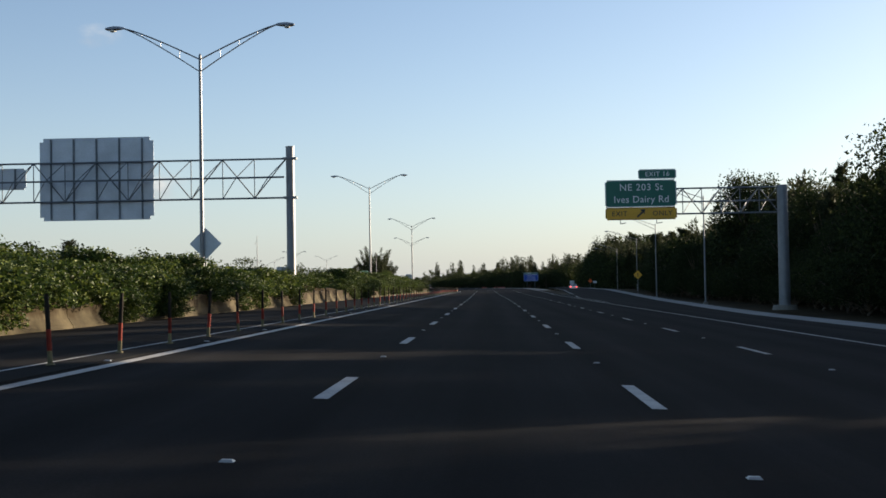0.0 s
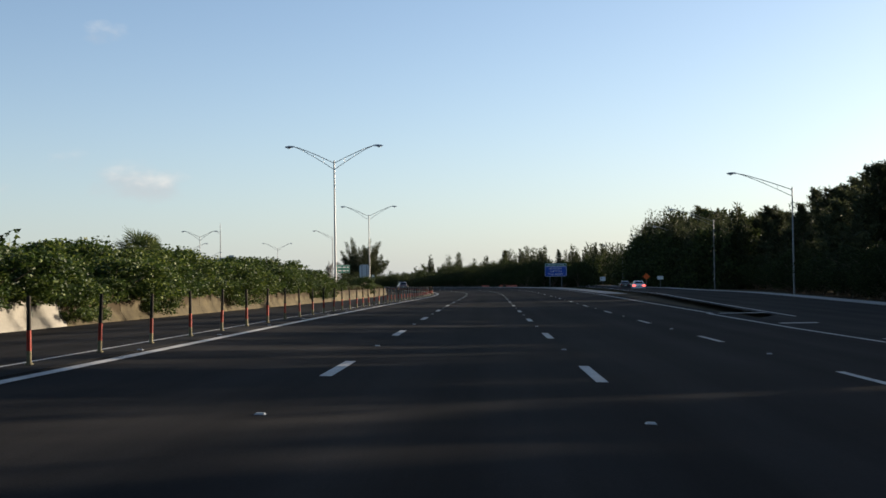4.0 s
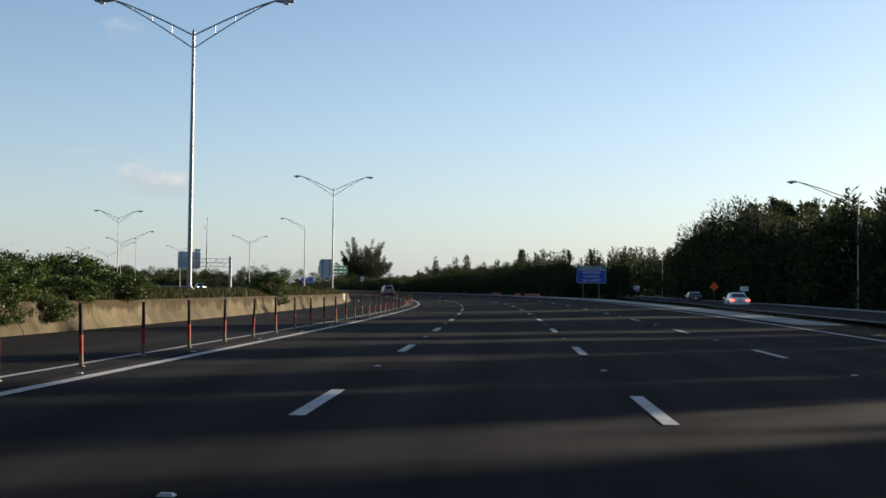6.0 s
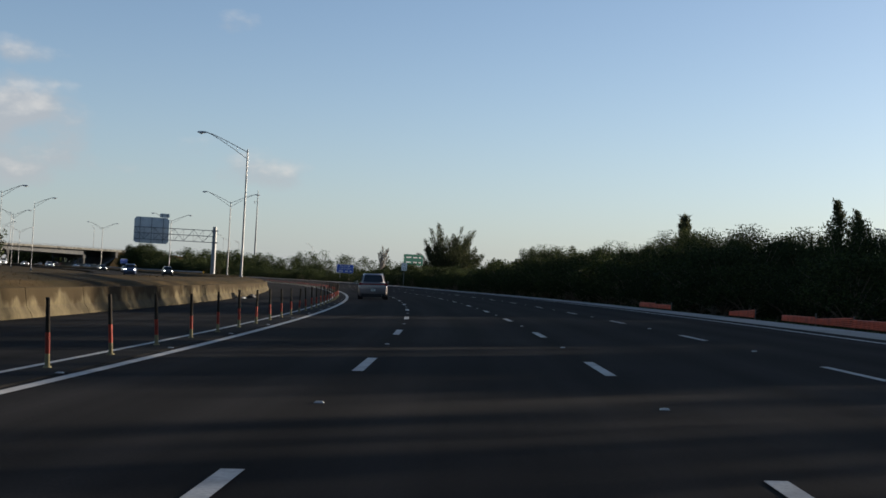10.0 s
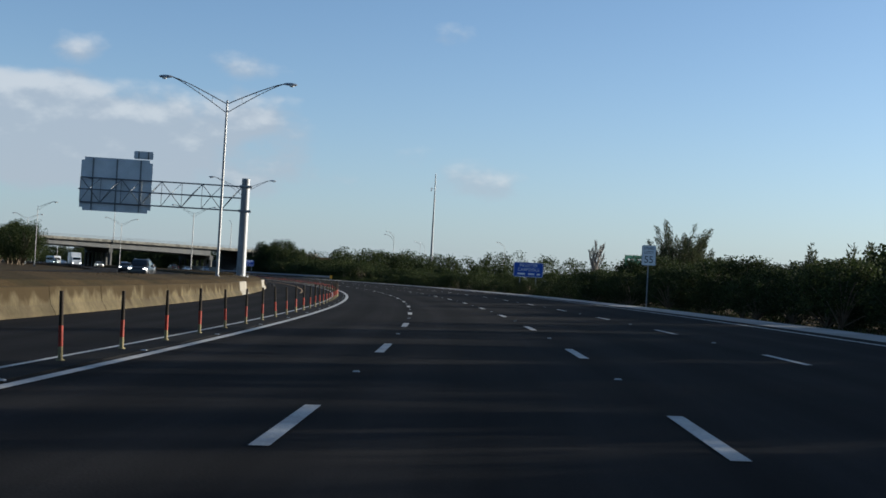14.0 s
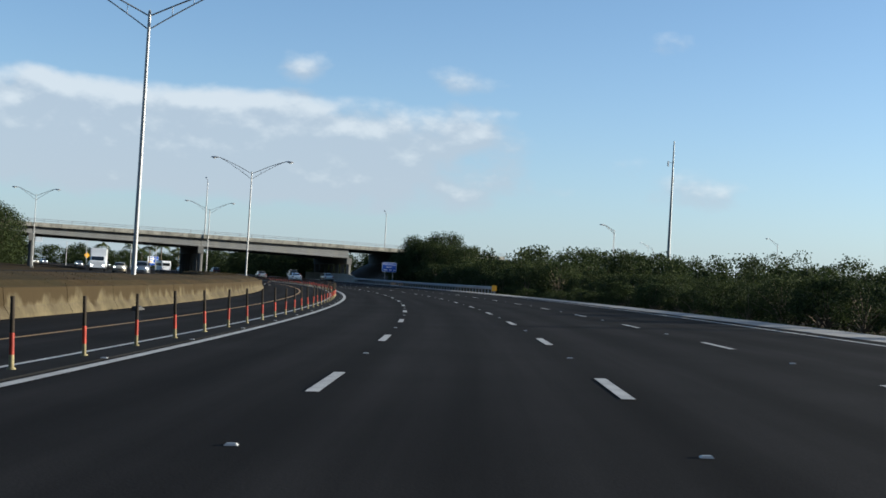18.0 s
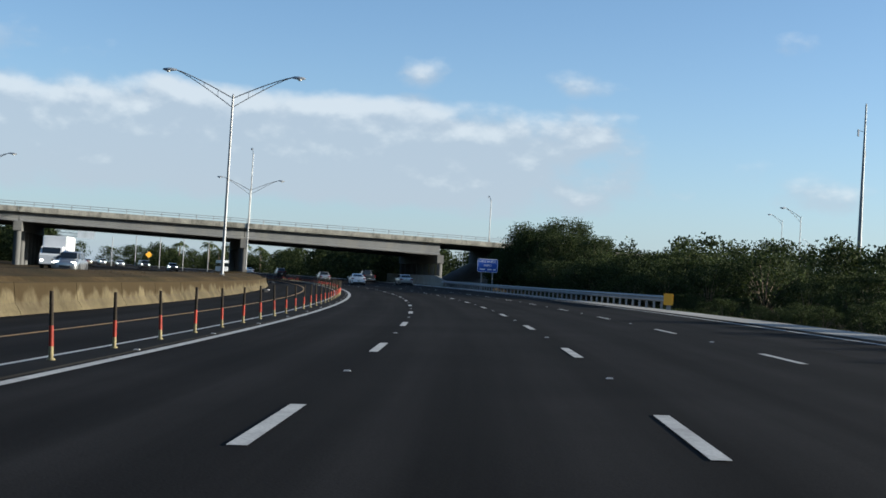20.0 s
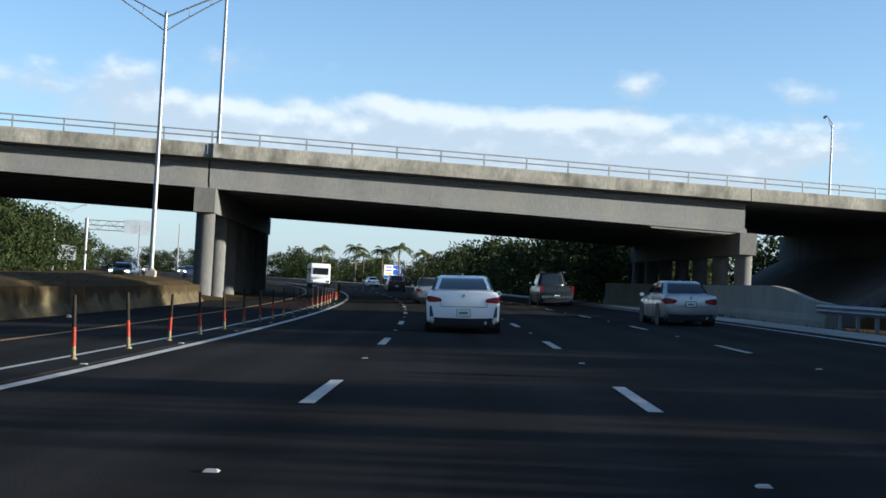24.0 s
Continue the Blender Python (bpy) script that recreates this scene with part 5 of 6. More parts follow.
# woods behind the exit ramp
TOPS = ([60, 110, 140, 165, 200, 230, 250, 272, 292, 315, 345, 372, 400, 428, 490, 540, 600, 650, 700], [12, 12.3, 12.9, 12.9, 12.2, 12.2, 11.6, 11.6, 11.8, 11.6, 10.6, 11.0, 13.6, 15.8, 14.8, 15.4, 15.8, 18, 18])
for row, off in enumerate((11.0, 15.5, 21.0)):
    s = 40.0 + 3 * row
    while s < 470:
        h = (float(np.interp(s, *TOPS)) + 1.0) * 0.92
        hh = h * (rng.uniform(0.66, 1.16) if s > 240 else rng.uniform(0.55, 1.05)) * (0.85 if row == 0 else 1.0)
        src = PINES[rng.integers(0, 4)] if (s > 240 or rng.random() < 0.6) else BROADS[rng.integers(0, 3)]
        base_h = 10.0 if src in PINES else 8.0
        plant(src, s, wood_u(s) + wood_back(s) + off + rng.uniform(-1.5, 1.5), hh / base_h * (1.0 + 0.02 * wood_back(s)), wide=rng.uniform(1.0, 1.55) * (1.0 if src in PINES else 0.75))
        s += rng.uniform(3.6, 6.4) + (1.5 if row else 0)
for s, u, h in [(103, 27.5, 13.2), (172, 31.5, 15.5), (178, 34.0, 14.0), (66, 25.0, 11.5)]:
    plant(BROADS[rng.integers(0, 3)], s, u, h / 8.0, wide=0.9)
s = 40.0
while s < 440:
    plant(SHRUBS[rng.integers(0, 3)], s, wood_u(s) + wood_back(s) + 8.8 + rng.uniform(-0.6, 1.5), rng.uniform(0.7, 1.25) * (1.0 if s < 400 else 1.5), wide=1.15)
    s += rng.uniform(3.0, 4.4) + (3 if s > 420 else 0)
# the inside of the wood, too thick to see through: pointed crowns over a dense understorey
trees, low_trees, deep_trees = [], [], []
for k in range(270):
    s = 42 + k * 1.62 + rng.uniform(-1.5, 1.5)
    h = float(np.interp(s, *TOPS)) * rng.choice([0.82, 0.90, 0.98, 1.05]) * rng.uniform(0.95, 1.05) + 1.2 * float(smooth(300, 350, s))
    u = wood_u(s) + wood_back(s) + rng.uniform(12, 22) - 9.0 * float(smooth(300, 350, s))
    if 228 < s < 322 and k % 3:
        continue
    trees.append((s, u, h, h * rng.uniform(0.20, 0.28)))
    low_trees.append((s, u + rng.uniform(-2, 2), h * rng.uniform(0.62, 0.84), h * rng.uniform(0.26, 0.34)))
    # extra crowns behind the wood, added to block sun from these stretches of road
    if 80 < s < 224 or s > 350:
        deep_trees.append((s, u + rng.uniform(5, 12), h * rng.uniform(0.78, 1.06), h * rng.uniform(0.26, 0.32)))
far_woods("wood_interior", trees, M["leaf_pine"], "thick dark interior of the roadside wood", 1500, 0.42, True)
far_woods("wood_understorey", low_trees, M["leaf_broad"], "dense dark understorey of the roadside wood", 1100, 0.50)
far_woods("wood_depth", deep_trees, M["leaf_broad"], "added dark crowns deep in the roadside wood that block the sun", 520, 0.85)
# the wood's far end, closing the view beyond the ramp
trees = []
for k in range(230):
    s = rng.uniform(440, 760)
    h = float(np.interp(s, *TOPS)) * rng.uniform(0.55, 1.05)
    trees.append((s, wood_u(s) + rng.uniform(11, 50), h, h * rng.uniform(0.16, 0.30)))
far_woods("far_pine_wood", trees, M["leaf_pine"], "distant wood of feathery pines beyond the exit ramp", 900, 0.62, True)
trees = [(s, wood_u(s) + rng.uniform(9, 20), rng.uniform(6, 12.5), rng.uniform(3.0, 4.5)) for s in np.arange(420, 770, 2.2)]
far_woods("far_undergrowth", trees, M["leaf_broad"], "dense dark undergrowth along the distant wood", 520, 0.55)

# shrubs along the highway after the ramp
SHRUB_TOP = ([400, 430, 446, 474, 503, 514, 545, 570, 590, 620, 655, 680, 700, 735, 780, 800, 812, 822, 835, 865], [5.2, 6.0, 6.2, 6.3, 6.0, 4.4, 4.0, 4.0, 4.7, 4.2, 3.5, 3.0, 3.3, 4.0, 5.0, 5.6, 5.8, 6.6, 8.2, 8.6])
for row, off in enumerate((17.2, 20.5, 25.0, 31.0)):
    s = (402.0, 411.0, 412.0, 412.0)[row]
    while s < (842 if row < 3 else 862):
        h = float(np.interp(s, *SHRUB_TOP)) * rng.uniform(0.80, 1.10)
        if row == 0:
            h *= 0.72
        if 588 < s < 650 and row < 2:
            h = rng.uniform(1.3, 2.1)
        if row < 2 and abs(s - 552) < 4:
            s += 3
            continue
        if row > 1 and 432 < s < 519:
            h = float(np.interp(s, [432, 450, 470, 512, 519], [6.4, 7.4, 9.0, 8.8, 5.5])) * rng.uniform(0.66, 1.10) * (0.86, 1.0)[row - 2]
        if 716 < s < 762:
            h = rng.uniform(1.0, 1.7) if row < 2 else h * (0.72, 0.95)[row - 2]
        src, bh = (SHRUBS[rng.integers(0, 3)], 4.0) if h < 5.6 else (BROADS[rng.integers(0, 3)], 8.0)
        plant(src, s, off + rng.uniform(-0.9, 0.9) + (1.5 if s > 735 else 0) + (3.2 if s > 802 else 0) + (3.0 if 588 < s < 650 and row > 1 else 0), h / bh, wide=rng.uniform(1.0, 1.25) if h < 5.6 else 0.8)
        s += rng.uniform(3.4, 5.0) + row * 1.3 + (4 if row == 3 else 0)
trees = [(s, 19.2 + rng.uniform(-0.8, 3.0) + (1.5 if s > 735 else 0), rng.uniform(1.2, 2.2) * (0.6 if 588 < s < 650 or 716 < s < 762 else 1.0), rng.uniform(1.0, 1.6)) for s in np.arange(402, 836, 1.5)]
far_woods("verge_undergrowth", trees, M["leaf_broad"], "low dark undergrowth filling the foot of the shrubs", 260, 0.24)
# the large tree group by the overpass
for s, u, h in [(838, 24.0, 9.6), (843, 24.5, 10.2), (847, 26.0, 10.6), (845, 30, 11.4), (839, 29, 10.6), (832, 26, 8.8), (825, 28, 8.2)]:
    plant(BROADS[rng.integers(0, 3)], s, u, h / 8.0, wide=1.0)
for s, u, h in [(838, 19.5, 5.6), (842, 20.5, 6.2), (846, 21.5, 6.8), (848, 25, 8.2), (841, 24, 8.6)]:
    plant(BROADS[rng.integers(0, 3)], s, u, h / 8.0, wide=0.95)
# lone feathery tree and bare saplings beyond the shrubs
for s, u, h in [(942, 268, 34), (948, 279, 29), (934, 258, 28), (952, 286, 22)]:
    plant(FAN, s, u, h / 10.0 * 1.02, wide=0.95)
FANPALM = fan_palm(2.2, 30, 1.35)
BARE = bare_tree(10.0)
for s, u, h in [(745, 74, 16), (749, 76.5, 15), (741, 72.5, 13), (430, 62, 17), (436, 66, 16)]:
    plant(BARE, s, u, h / 10.0)
for s, u, h in [(470, 29, 9.5), (476, 31, 9.8), (428, 27, 8.2), (446, 36, 9)]:
    plant(PINES[3], s, u, h / 10.0)

# bushes on the median by the barrier: bright round-leaved clumps spilling over, darker shrubs behind
s = 21.0
while s < 262:
    big = 1.0 if s < 252 else 0.7
    k = rng.uniform(0.66, 1.18) * big * (0.8 if 96 < s < 138 else 1.0)
    bare = 100 < s < 126 or 68 < s < 74 or 150 < s < 154
    if not bare:
        plant(GRAPES[rng.integers(0, 3)], s, -12.85 + rng.uniform(-0.3, 0.2), k * 0.86, z=0.46, wide=1.5)
        if rng.random() < 0.33:
            plant(GRAPES[rng.integers(0, 3)], s + 0.8, -12.15, k * 0.62, z=0.02, wide=1.2)
    if rng.random() < 0.6:
        plant(GRAPES[rng.integers(0, 3)], s + 1, -14.9 + rng.uniform(-0.6, 0.6), k * 1.12, z=0.6, wide=1.3)
    s += rng.uniform(1.5, 2.3) + (2.0 if s > 246 else 0)
plant(GRAPES[1], 290.0, -12.75, 0.80, z=0.5, wide=1.15)
plant(GRAPES[2], 289.2, -12.1, 0.42, z=0.02, wide=1.0)
trees = [(s, -16.0 + rng.uniform(-0.9, 0.9), rng.uniform(1.5, 2.7) * (0.7 if s > 225 else 1.0), rng.uniform(1.2, 1.8)) for s in np.arange(22, 250, 1.7)]
far_woods("median_thicket", trees, M["leaf_broad"], "dark tangled thicket along the middle of the median", 420, 0.20)
for s, u, h in [(31, -15.2, 2.4), (36, -16.0, 2.8), (58, -16.6, 2.3), (206, -14.3, 2.9), (141, -16.4, 2.1), (228, -15.2, 1.7)]:
    plant(FANPALM, s, u, h / 2.2, z=0.7)
for s, u, h in [(46, -16.4, 3.4), (49, -16.8, 3.0), (26, -15.8, 3.4), (72, -17.0, 2.6), (190, -17.4, 3.4)]:
    t = plant(PINES[3], s, u, h / 10.0, z=0.7, wide=2.2)
    tagged(t, "feathery young tree on the grassy median", "bush")

# belt of trees further back on the right
trees = []
for k in range(320):
    s = 425 + k * 1.6 + rng.uniform(-2, 2)
    u = rng.choice([36, 46, 58, 84, 110]) + rng.uniform(-4, 4) + (8 if s > 840 else 0)
    if s < 640 and u > wood_u(s) - 8:
        u = 29 + rng.uniform(-3, 3)
    if (s > 846 and u < 60) or (560 < s < 656 and 24 < u < 50):
        continue
    h = (float(np.interp(s, [560, 640, 715, 740, 763, 784, 820, 840, 860], [5.2, 4.2, 3.8, 4.3, 5.4, 6.6, 7.0, 8.0, 9.0])) + 0.036 * (u - 32)) * rng.uniform(0.85, 1.10) + 0.6
    trees.append((s, u, h, h * rng.uniform(0.36, 0.5)))
far_woods("tree_belt", trees, M["leaf_broad"], "belt of dark green trees behind the roadside shrubs", 900, 0.42)
trees = []
for k in range(46):
    s = 955 + k * 3.2 + rng.uniform(-2, 2)
    u = -43.5 - rng.uniform(0, 9)
    h = rng.uniform(7.5, 10.5)
    trees.append((s, u, h, h * 0.4))
far_woods("far_side_trees", trees, M["leaf_broad"], "lush green trees beyond the far carriageway", 1300, 0.45)
# trees beyond the oncoming carriageway
trees = []
for k in range(270):
    s = 180 + k * 3.9 + rng.uniform(-4, 4)
    h = rng.uniform(7.0, 11.5)
    trees.append((s, -56 - rng.uniform(0, 30) - 26 * (s < 560), h, h * rng.uniform(0.4, 0.6)))
far_woods("far_tree_line", trees, M["leaf_broad"], "low line of dark trees far beyond the oncoming lanes", 560, 0.6)
for s, u in [(800, -48), (806, -51), (795, -50), (790, -47), (783, -48), (776, -50), (768, -49), (760, -48)]:
    plant(BROADS[rng.integers(0, 3)], s, u, rng.uniform(1.15, 1.4), wide=1.0, z=-1.0)
# trees and palms beyond the overpass
trees = []
for k in range(80):
    h = rng.uniform(6.5, 9.5)
    trees.append((905 + rng.uniform(0, 190), -62 - rng.uniform(0, 50), h, h * 0.5))
for k in range(170):
    s = 985 + rng.uniform(0, 300)
    h = rng.uniform(5.0, 10.0)
    u = rng.uniform(16.5, 75)
    if 1026 < s < 1132 and u < float(np.interp(s, [1026, 1050, 1080, 1110, 1132], [16, 22, 30, 40, 48])):
        continue
    trees.append((s, u, h, h * rng.uniform(0.4, 0.6)))
for k in range(40):
    h = rng.uniform(7.0, 10.0)
    trees.append((930 + rng.uniform(0, 40), rng.uniform(30, 72), h, h * 0.5))
for k in range(34):
    h = rng.uniform(6.0, 9.0)
    trees.append((918 + k * 2.2 + rng.uniform(-1, 1), rng.uniform(17, 27) + 0.05 * k, h, h * 0.48))
for k in range(60):
    h = rng.uniform(6.0, 10.0)
    trees.append((1240 + rng.uniform(0, 140), rng.uniform(-80, 20), h, h * 0.5))
for k in range(120):
    h = rng.uniform(6.5, 9.5)
    trees.append((1110 + rng.uniform(0, 190), rng.uniform(-150, -38), h, h * 0.6))
far_woods("woods_beyond_overpass", trees, M["leaf_broad"], "dense dark trees beyond the overpass", 1000, 0.50)
PALM = palm(8.5, 22, 3.3, "tall coconut palm in the distance beyond the overpass")
for s, u, h in [(1107, 32, 1.15), (1112, 29, 1.05), (1100, 36, 1.0), (1096, 20.5, 0.85), (1120, 24, 1.1), (1150, 22, 1.1)]:
    plant(PALM, s, u, h)
for t in (*PINES, *BROADS, *SHRUBS, *GRAPES, FAN, FANPALM, BARE, PALM):
    drop_source(t)


# grass tufts on the median and along the verge
def grass(name, n, s0, s1, u0, u1, hmin, hmax, mat, label):
    c, ax = [], []
    ss, uu = rng.uniform(s0, s1, n), rng.uniform(u0, u1, n)
    hh = rng.uniform(hmin, hmax, n) * (0.55 + 0.45 * np.sin(ss * 0.21) * np.sin(ss * 0.047 + uu))
    p = np.interp(ss, S, PSI)
    z = deck_z(ss, uu)
    zz = np.where(uu < -12.3, z + 0.78 + (MED - 0.72) * smooth(-12.3, -13.0, uu) + 0.20 * smooth(-12.9, -14.6, uu) - 0.22 * smooth(-15.2, -17.0, uu), ground_z(ss, uu) - 0.05)
    pts = np.stack([np.interp(ss, S, RX) + uu * np.cos(p), np.interp(ss, S, RY) + uu * np.sin(p), zz + hh * 0.4], 1)
    ax = np.stack([rng.normal(size=n) * 0.35, rng.normal(size=n) * 0.35, np.ones(n)], 1)
    ob = new(name, leaf_mesh(name, pts, ax, np.maximum(hh, 0.08), np.maximum(hh, 0.1) * 0.26, mat, -0.05, 3))
    return tagged(ob, label, "grass", "", "stuff")


grass("median_grass", 34000, 20, 330, -17.2, -12.32, 0.06, 0.30, M["leaf_dry"], "dry brown grass and weeds on the raised median")
grass("median_stubble", 32000, 330, 866, -17.6, -12.32, 0.03, 0.16, M["leaf_dry"], "thin dry stubble on the bare median slope")
grass("verge_grass", 26000, 290, 866, 12.4, 17.0, 0.08, 0.32, M["leaf_broad"], "rough green grass along the shoulder")
grass("ramp_grass", 16000, 255, 420, 12.4, 24.0, 0.06, 0.22, M["leaf_dry"], "short dry grass between highway and ramp")
grass("median_scrub", 9000, 236, 345, -13.4, -12.32, 0.25, 0.75, M["leaf_broad"], "dark green scrub along the top of the barrier")
grass("median_weeds", 24000, 180, 330, -13.6, -12.32, 0.22, 0.62, M["leaf_dry"], "brown weeds along the top of the barrier")


# ---- vehicles ----
def superring(hw, y0, y1, z, n=32, e=4.0):
    """Rounded-rectangle outline in plan, counted round."""
    cy, hy = (y0 + y1) / 2, (y1 - y0) / 2
    out = []
    for i in range(n):
        a = 2 * math.pi * i / n
        c, s_ = math.cos(a), math.sin(a)
        out.append((hw * math.copysign(abs(c) ** (2 / e), c), cy + hy * math.copysign(abs(s_) ** (2 / e), s_), z))
    return out


def patch(bm, fn, nu=8, nv=5):
    vs = [[bm.verts.new(fn(i / nu, j / nv)) for i in range(nu + 1)] for j in range(nv + 1)]
    for j in range(nv):
        for i in range(nu):
            bm.faces.new((vs[j][i], vs[j][i + 1], vs[j + 1][i + 1], vs[j + 1][i]))


STYLES = {  # trunk or tail height, hood height, rear glass foot and head, windscreen foot and head (fractions of length from the tail)
    "coupe": dict(tail=0.74, hood=0.66, rg=(0.09, 0.36), ws=(0.76, 0.56), belt=0.70),
    "sedan": dict(tail=0.71, hood=0.66, rg=(0.13, 0.29), ws=(0.76, 0.60), belt=0.69),
    "suv": dict(tail=0.66, hood=0.62, rg=(0.012, 0.10), ws=(0.76, 0.62), belt=0.63),
    "hatch": dict(tail=0.66, hood=0.63, rg=(0.015, 0.13), ws=(0.80, 0.62), belt=0.64),
    "pickup": dict(tail=0.60, hood=0.60, rg=(0.36, 0.40), ws=(0.76, 0.64), belt=0.60),
}


def car(m, style, L, W, H, paint_, label, lights="tail", group=""):
    """A car at m, tail towards -y: lofted body, glasshouse with inset panes, wheels, lamps, plate, mirrors."""
    st = STYLES[style]
    t = thing("pickup_truck" if style == "pickup" else "car", m, label, "car", group)
    hw = W / 2
    pm = M[paint_]
    ytail, ynose = -L / 2, L / 2

    def yy(q):
        return ytail + L * q

    zt = lambda q: H * (st["tail"] if q < st["rg"][0] + 0.02 else st["hood"] if q > st["ws"][0] - 0.02 else st["belt"])
    rings = []
    for q, w, zb, drop in ((0, 0.80, 0.40, 0.13), (0.005, 0.90, 0.31, 0.045), (0.02, 0.955, 0.24, 0.0), (0.08, 0.985, 0.21, 0.0), (0.2, 1.0, 0.2, 0), (0.35, 1.0, 0.19, 0), (0.5, 1.0, 0.19, 0), (0.65, 1.0, 0.19, 0), (0.8, 0.99, 0.2, 0.01), (0.9, 0.96, 0.21, 0.04), (0.97, 0.88, 0.25, 0.10), (0.99, 0.80, 0.32, 0.16), (1.0, 0.66, 0.40, 0.26)):
        a, z1 = hw * w, zt(q) - drop
        zm = zb + (z1 - zb) * 0.55
        half = [(a * 0.86, zb), (a * 0.975, zb + 0.06), (a, zm), (a * 0.985, zm + (z1 - zm) * 0.55), (a * 0.92, z1 - 0.055), (a * 0.72, z1 - 0.008), (a * 0.35, z1 + 0.008)]
        ring = [(x, yy(q), z) for x, z in half] + [(-x, yy(q), z) for x, z in half[::-1]]
        rings.append(ring)
    bm = bmesh.new()
    loft(bm, rings)
    body = part("body", bm, pm, t, smooth_angle=38)
    z0, z1 = H * st["belt"] - 0.05, H

    def house(q):
        b = q ** 1.25
        yr = yy(st["rg"][0] + (st["rg"][1] - st["rg"][0]) * b)
        yf = yy(st["ws"][0] + (st["ws"][1] - st["ws"][0]) * b)
        w = hw * (0.87 - 0.20 * q ** 1.25)
        return yr, yf, w, z0 + (z1 - z0) * q

    bm = bmesh.new()
    rs = []
    for q in (0, 0.2, 0.4, 0.6, 0.8, 0.92, 0.98):
        yr, yf, w, z = house(q)
        rs.append(superring(w, yr, yf, z - 0.03 * (q > 0.95)))
    yr, yf, w, z = house(0.98)
    rs.append(superring(w * 0.9, yr + 0.12, yf - 0.15, z1))
    loft(bm, rs)
    part("cabin", bm, pm, t, smooth_angle=45)

    def pane(name, side):
        bm = bmesh.new()

        def fn(u, v):
            q = 0.20 + 0.66 * v
            yr, yf, w, z = house(q)
            if side == "rear":
                x = (u * 2 - 1) * w * 0.80
                return (x, yr + 0.05 * abs(x / w) ** 3 * L * 0.1 - 0.012, z)
            if side == "front":
                x = (u * 2 - 1) * w * 0.86
                return (x, yf - 0.05 * abs(x / w) ** 3 * L * 0.1 + 0.014, z)
            sg = 1 if side == "r" else -1
            a, b = yr + (yf - yr) * 0.14, yr + (yf - yr) * 0.90
            return (sg * (w + 0.010), a + (b - a) * u, z)
        patch(bm, fn)
        ret = bmesh.ops.extrude_face_region(bm, geom=list(bm.faces))
        off = {"rear": (0, 0.03, 0), "front": (0, -0.03, 0), "l": (0.03, 0, 0), "r": (-0.03, 0, 0)}[side]
        bmesh.ops.translate(bm, verts=[v for v in ret["geom"] if isinstance(v, bmesh.types.BMVert)], vec=off)
        return part(name, bm, M["glass"], t, smooth_angle=40)

    pane("rear_window", "rear")
    pane("windscreen", "front")
    for sd_ in ("l", "r"):
        w_ = pane("side_window", sd_)
        yr, yf, w, z = house(0.5)
        bm = bmesh.new()
        sg = 1 if sd_ == "r" else -1
        yr1, yf1, w1, zz1 = house(0.86)
        tube(bm, (sg * (w + 0.04), yr + (yf - yr) * 0.50, z0 + 0.1), (sg * (w1 + 0.012), yr + (yf - yr) * 0.49, zz1), 0.03, n=6)
        part("pillar", bm, M["trim"], w_)
    # wheels
    rw = 0.335 if H < 1.55 else 0.375
    for sx in (-1, 1):
        for q in (0.19, 0.80):
            wh = thing("wheel", Matrix.Identity(4), "", "")
            wh.parent = t
            wh.matrix_basis = Matrix.Translation((sx * (hw - 0.13), yy(q), rw))
            for key in ("label", "category"):
                if key in wh:
                    del wh[key]
            bm = bmesh.new()
            prof_ = [(-0.11, rw - 0.07), (-0.115, rw - 0.02), (-0.08, rw), (0.08, rw), (0.115, rw - 0.02), (0.11, rw - 0.07)]
            loft(bm, [[(x, r * math.cos(a), r * math.sin(a)) for x, r in prof_] for a in [2 * math.pi * i / 20 for i in range(21)]], True, False)
            part("tyre", bm, M["rubber"], wh, smooth_angle=40)
            bm = bmesh.new()
            tube(bm, (-0.09, 0, 0), (0.09, 0, 0), rw - 0.072, n=18)
            for k in range(5):
                a = 2 * math.pi * k / 5
                box(bm, (sx * 0.095, 0.5 * (rw - 0.09) * math.cos(a), 0.5 * (rw - 0.09) * math.sin(a)), (0.02, 0.06, rw - 0.1), rot=Matrix.Rotation(a + math.pi / 2, 3, "X"))
            part("rim", bm, M["rim"], wh)
            bm = bmesh.new()
            tube(bm, (sx * (hw - 0.30), yy(q), rw + 0.015), (sx * (hw + 0.003), yy(q), rw + 0.015), rw + 0.055, n=20)
            part("wheel_arch", bm, M["trim"], t)
    # tail
    zl = zt(0.0) - 0.24
    lm = M["brake"] if lights == "brake" else M["tail"]
    if style == "suv":
        bm = bmesh.new()
        box(bm, (0, ytail + 0.015, zl + 0.12), (W * 0.80, 0.06, 0.11), 0.02)
        part("light_bar", bm, lm, t, "full-width red tail light bar")
        for sx in (-1, 1):
            bm = bmesh.new()
            box(bm, (sx * hw * 0.84, ytail + 0.06, zl + 0.13), (hw * 0.24, 0.16, 0.17), 0.03)
            part("tail_light", bm, lm, t)
    elif style == "pickup":
        for sx in (-1, 1):
            bm = bmesh.new()
            box(bm, (sx * hw * 0.90, ytail + 0.05, zl + 0.02), (0.16, 0.10, 0.42), 0.02)
            part("tail_light", bm, lm, t)
    else:
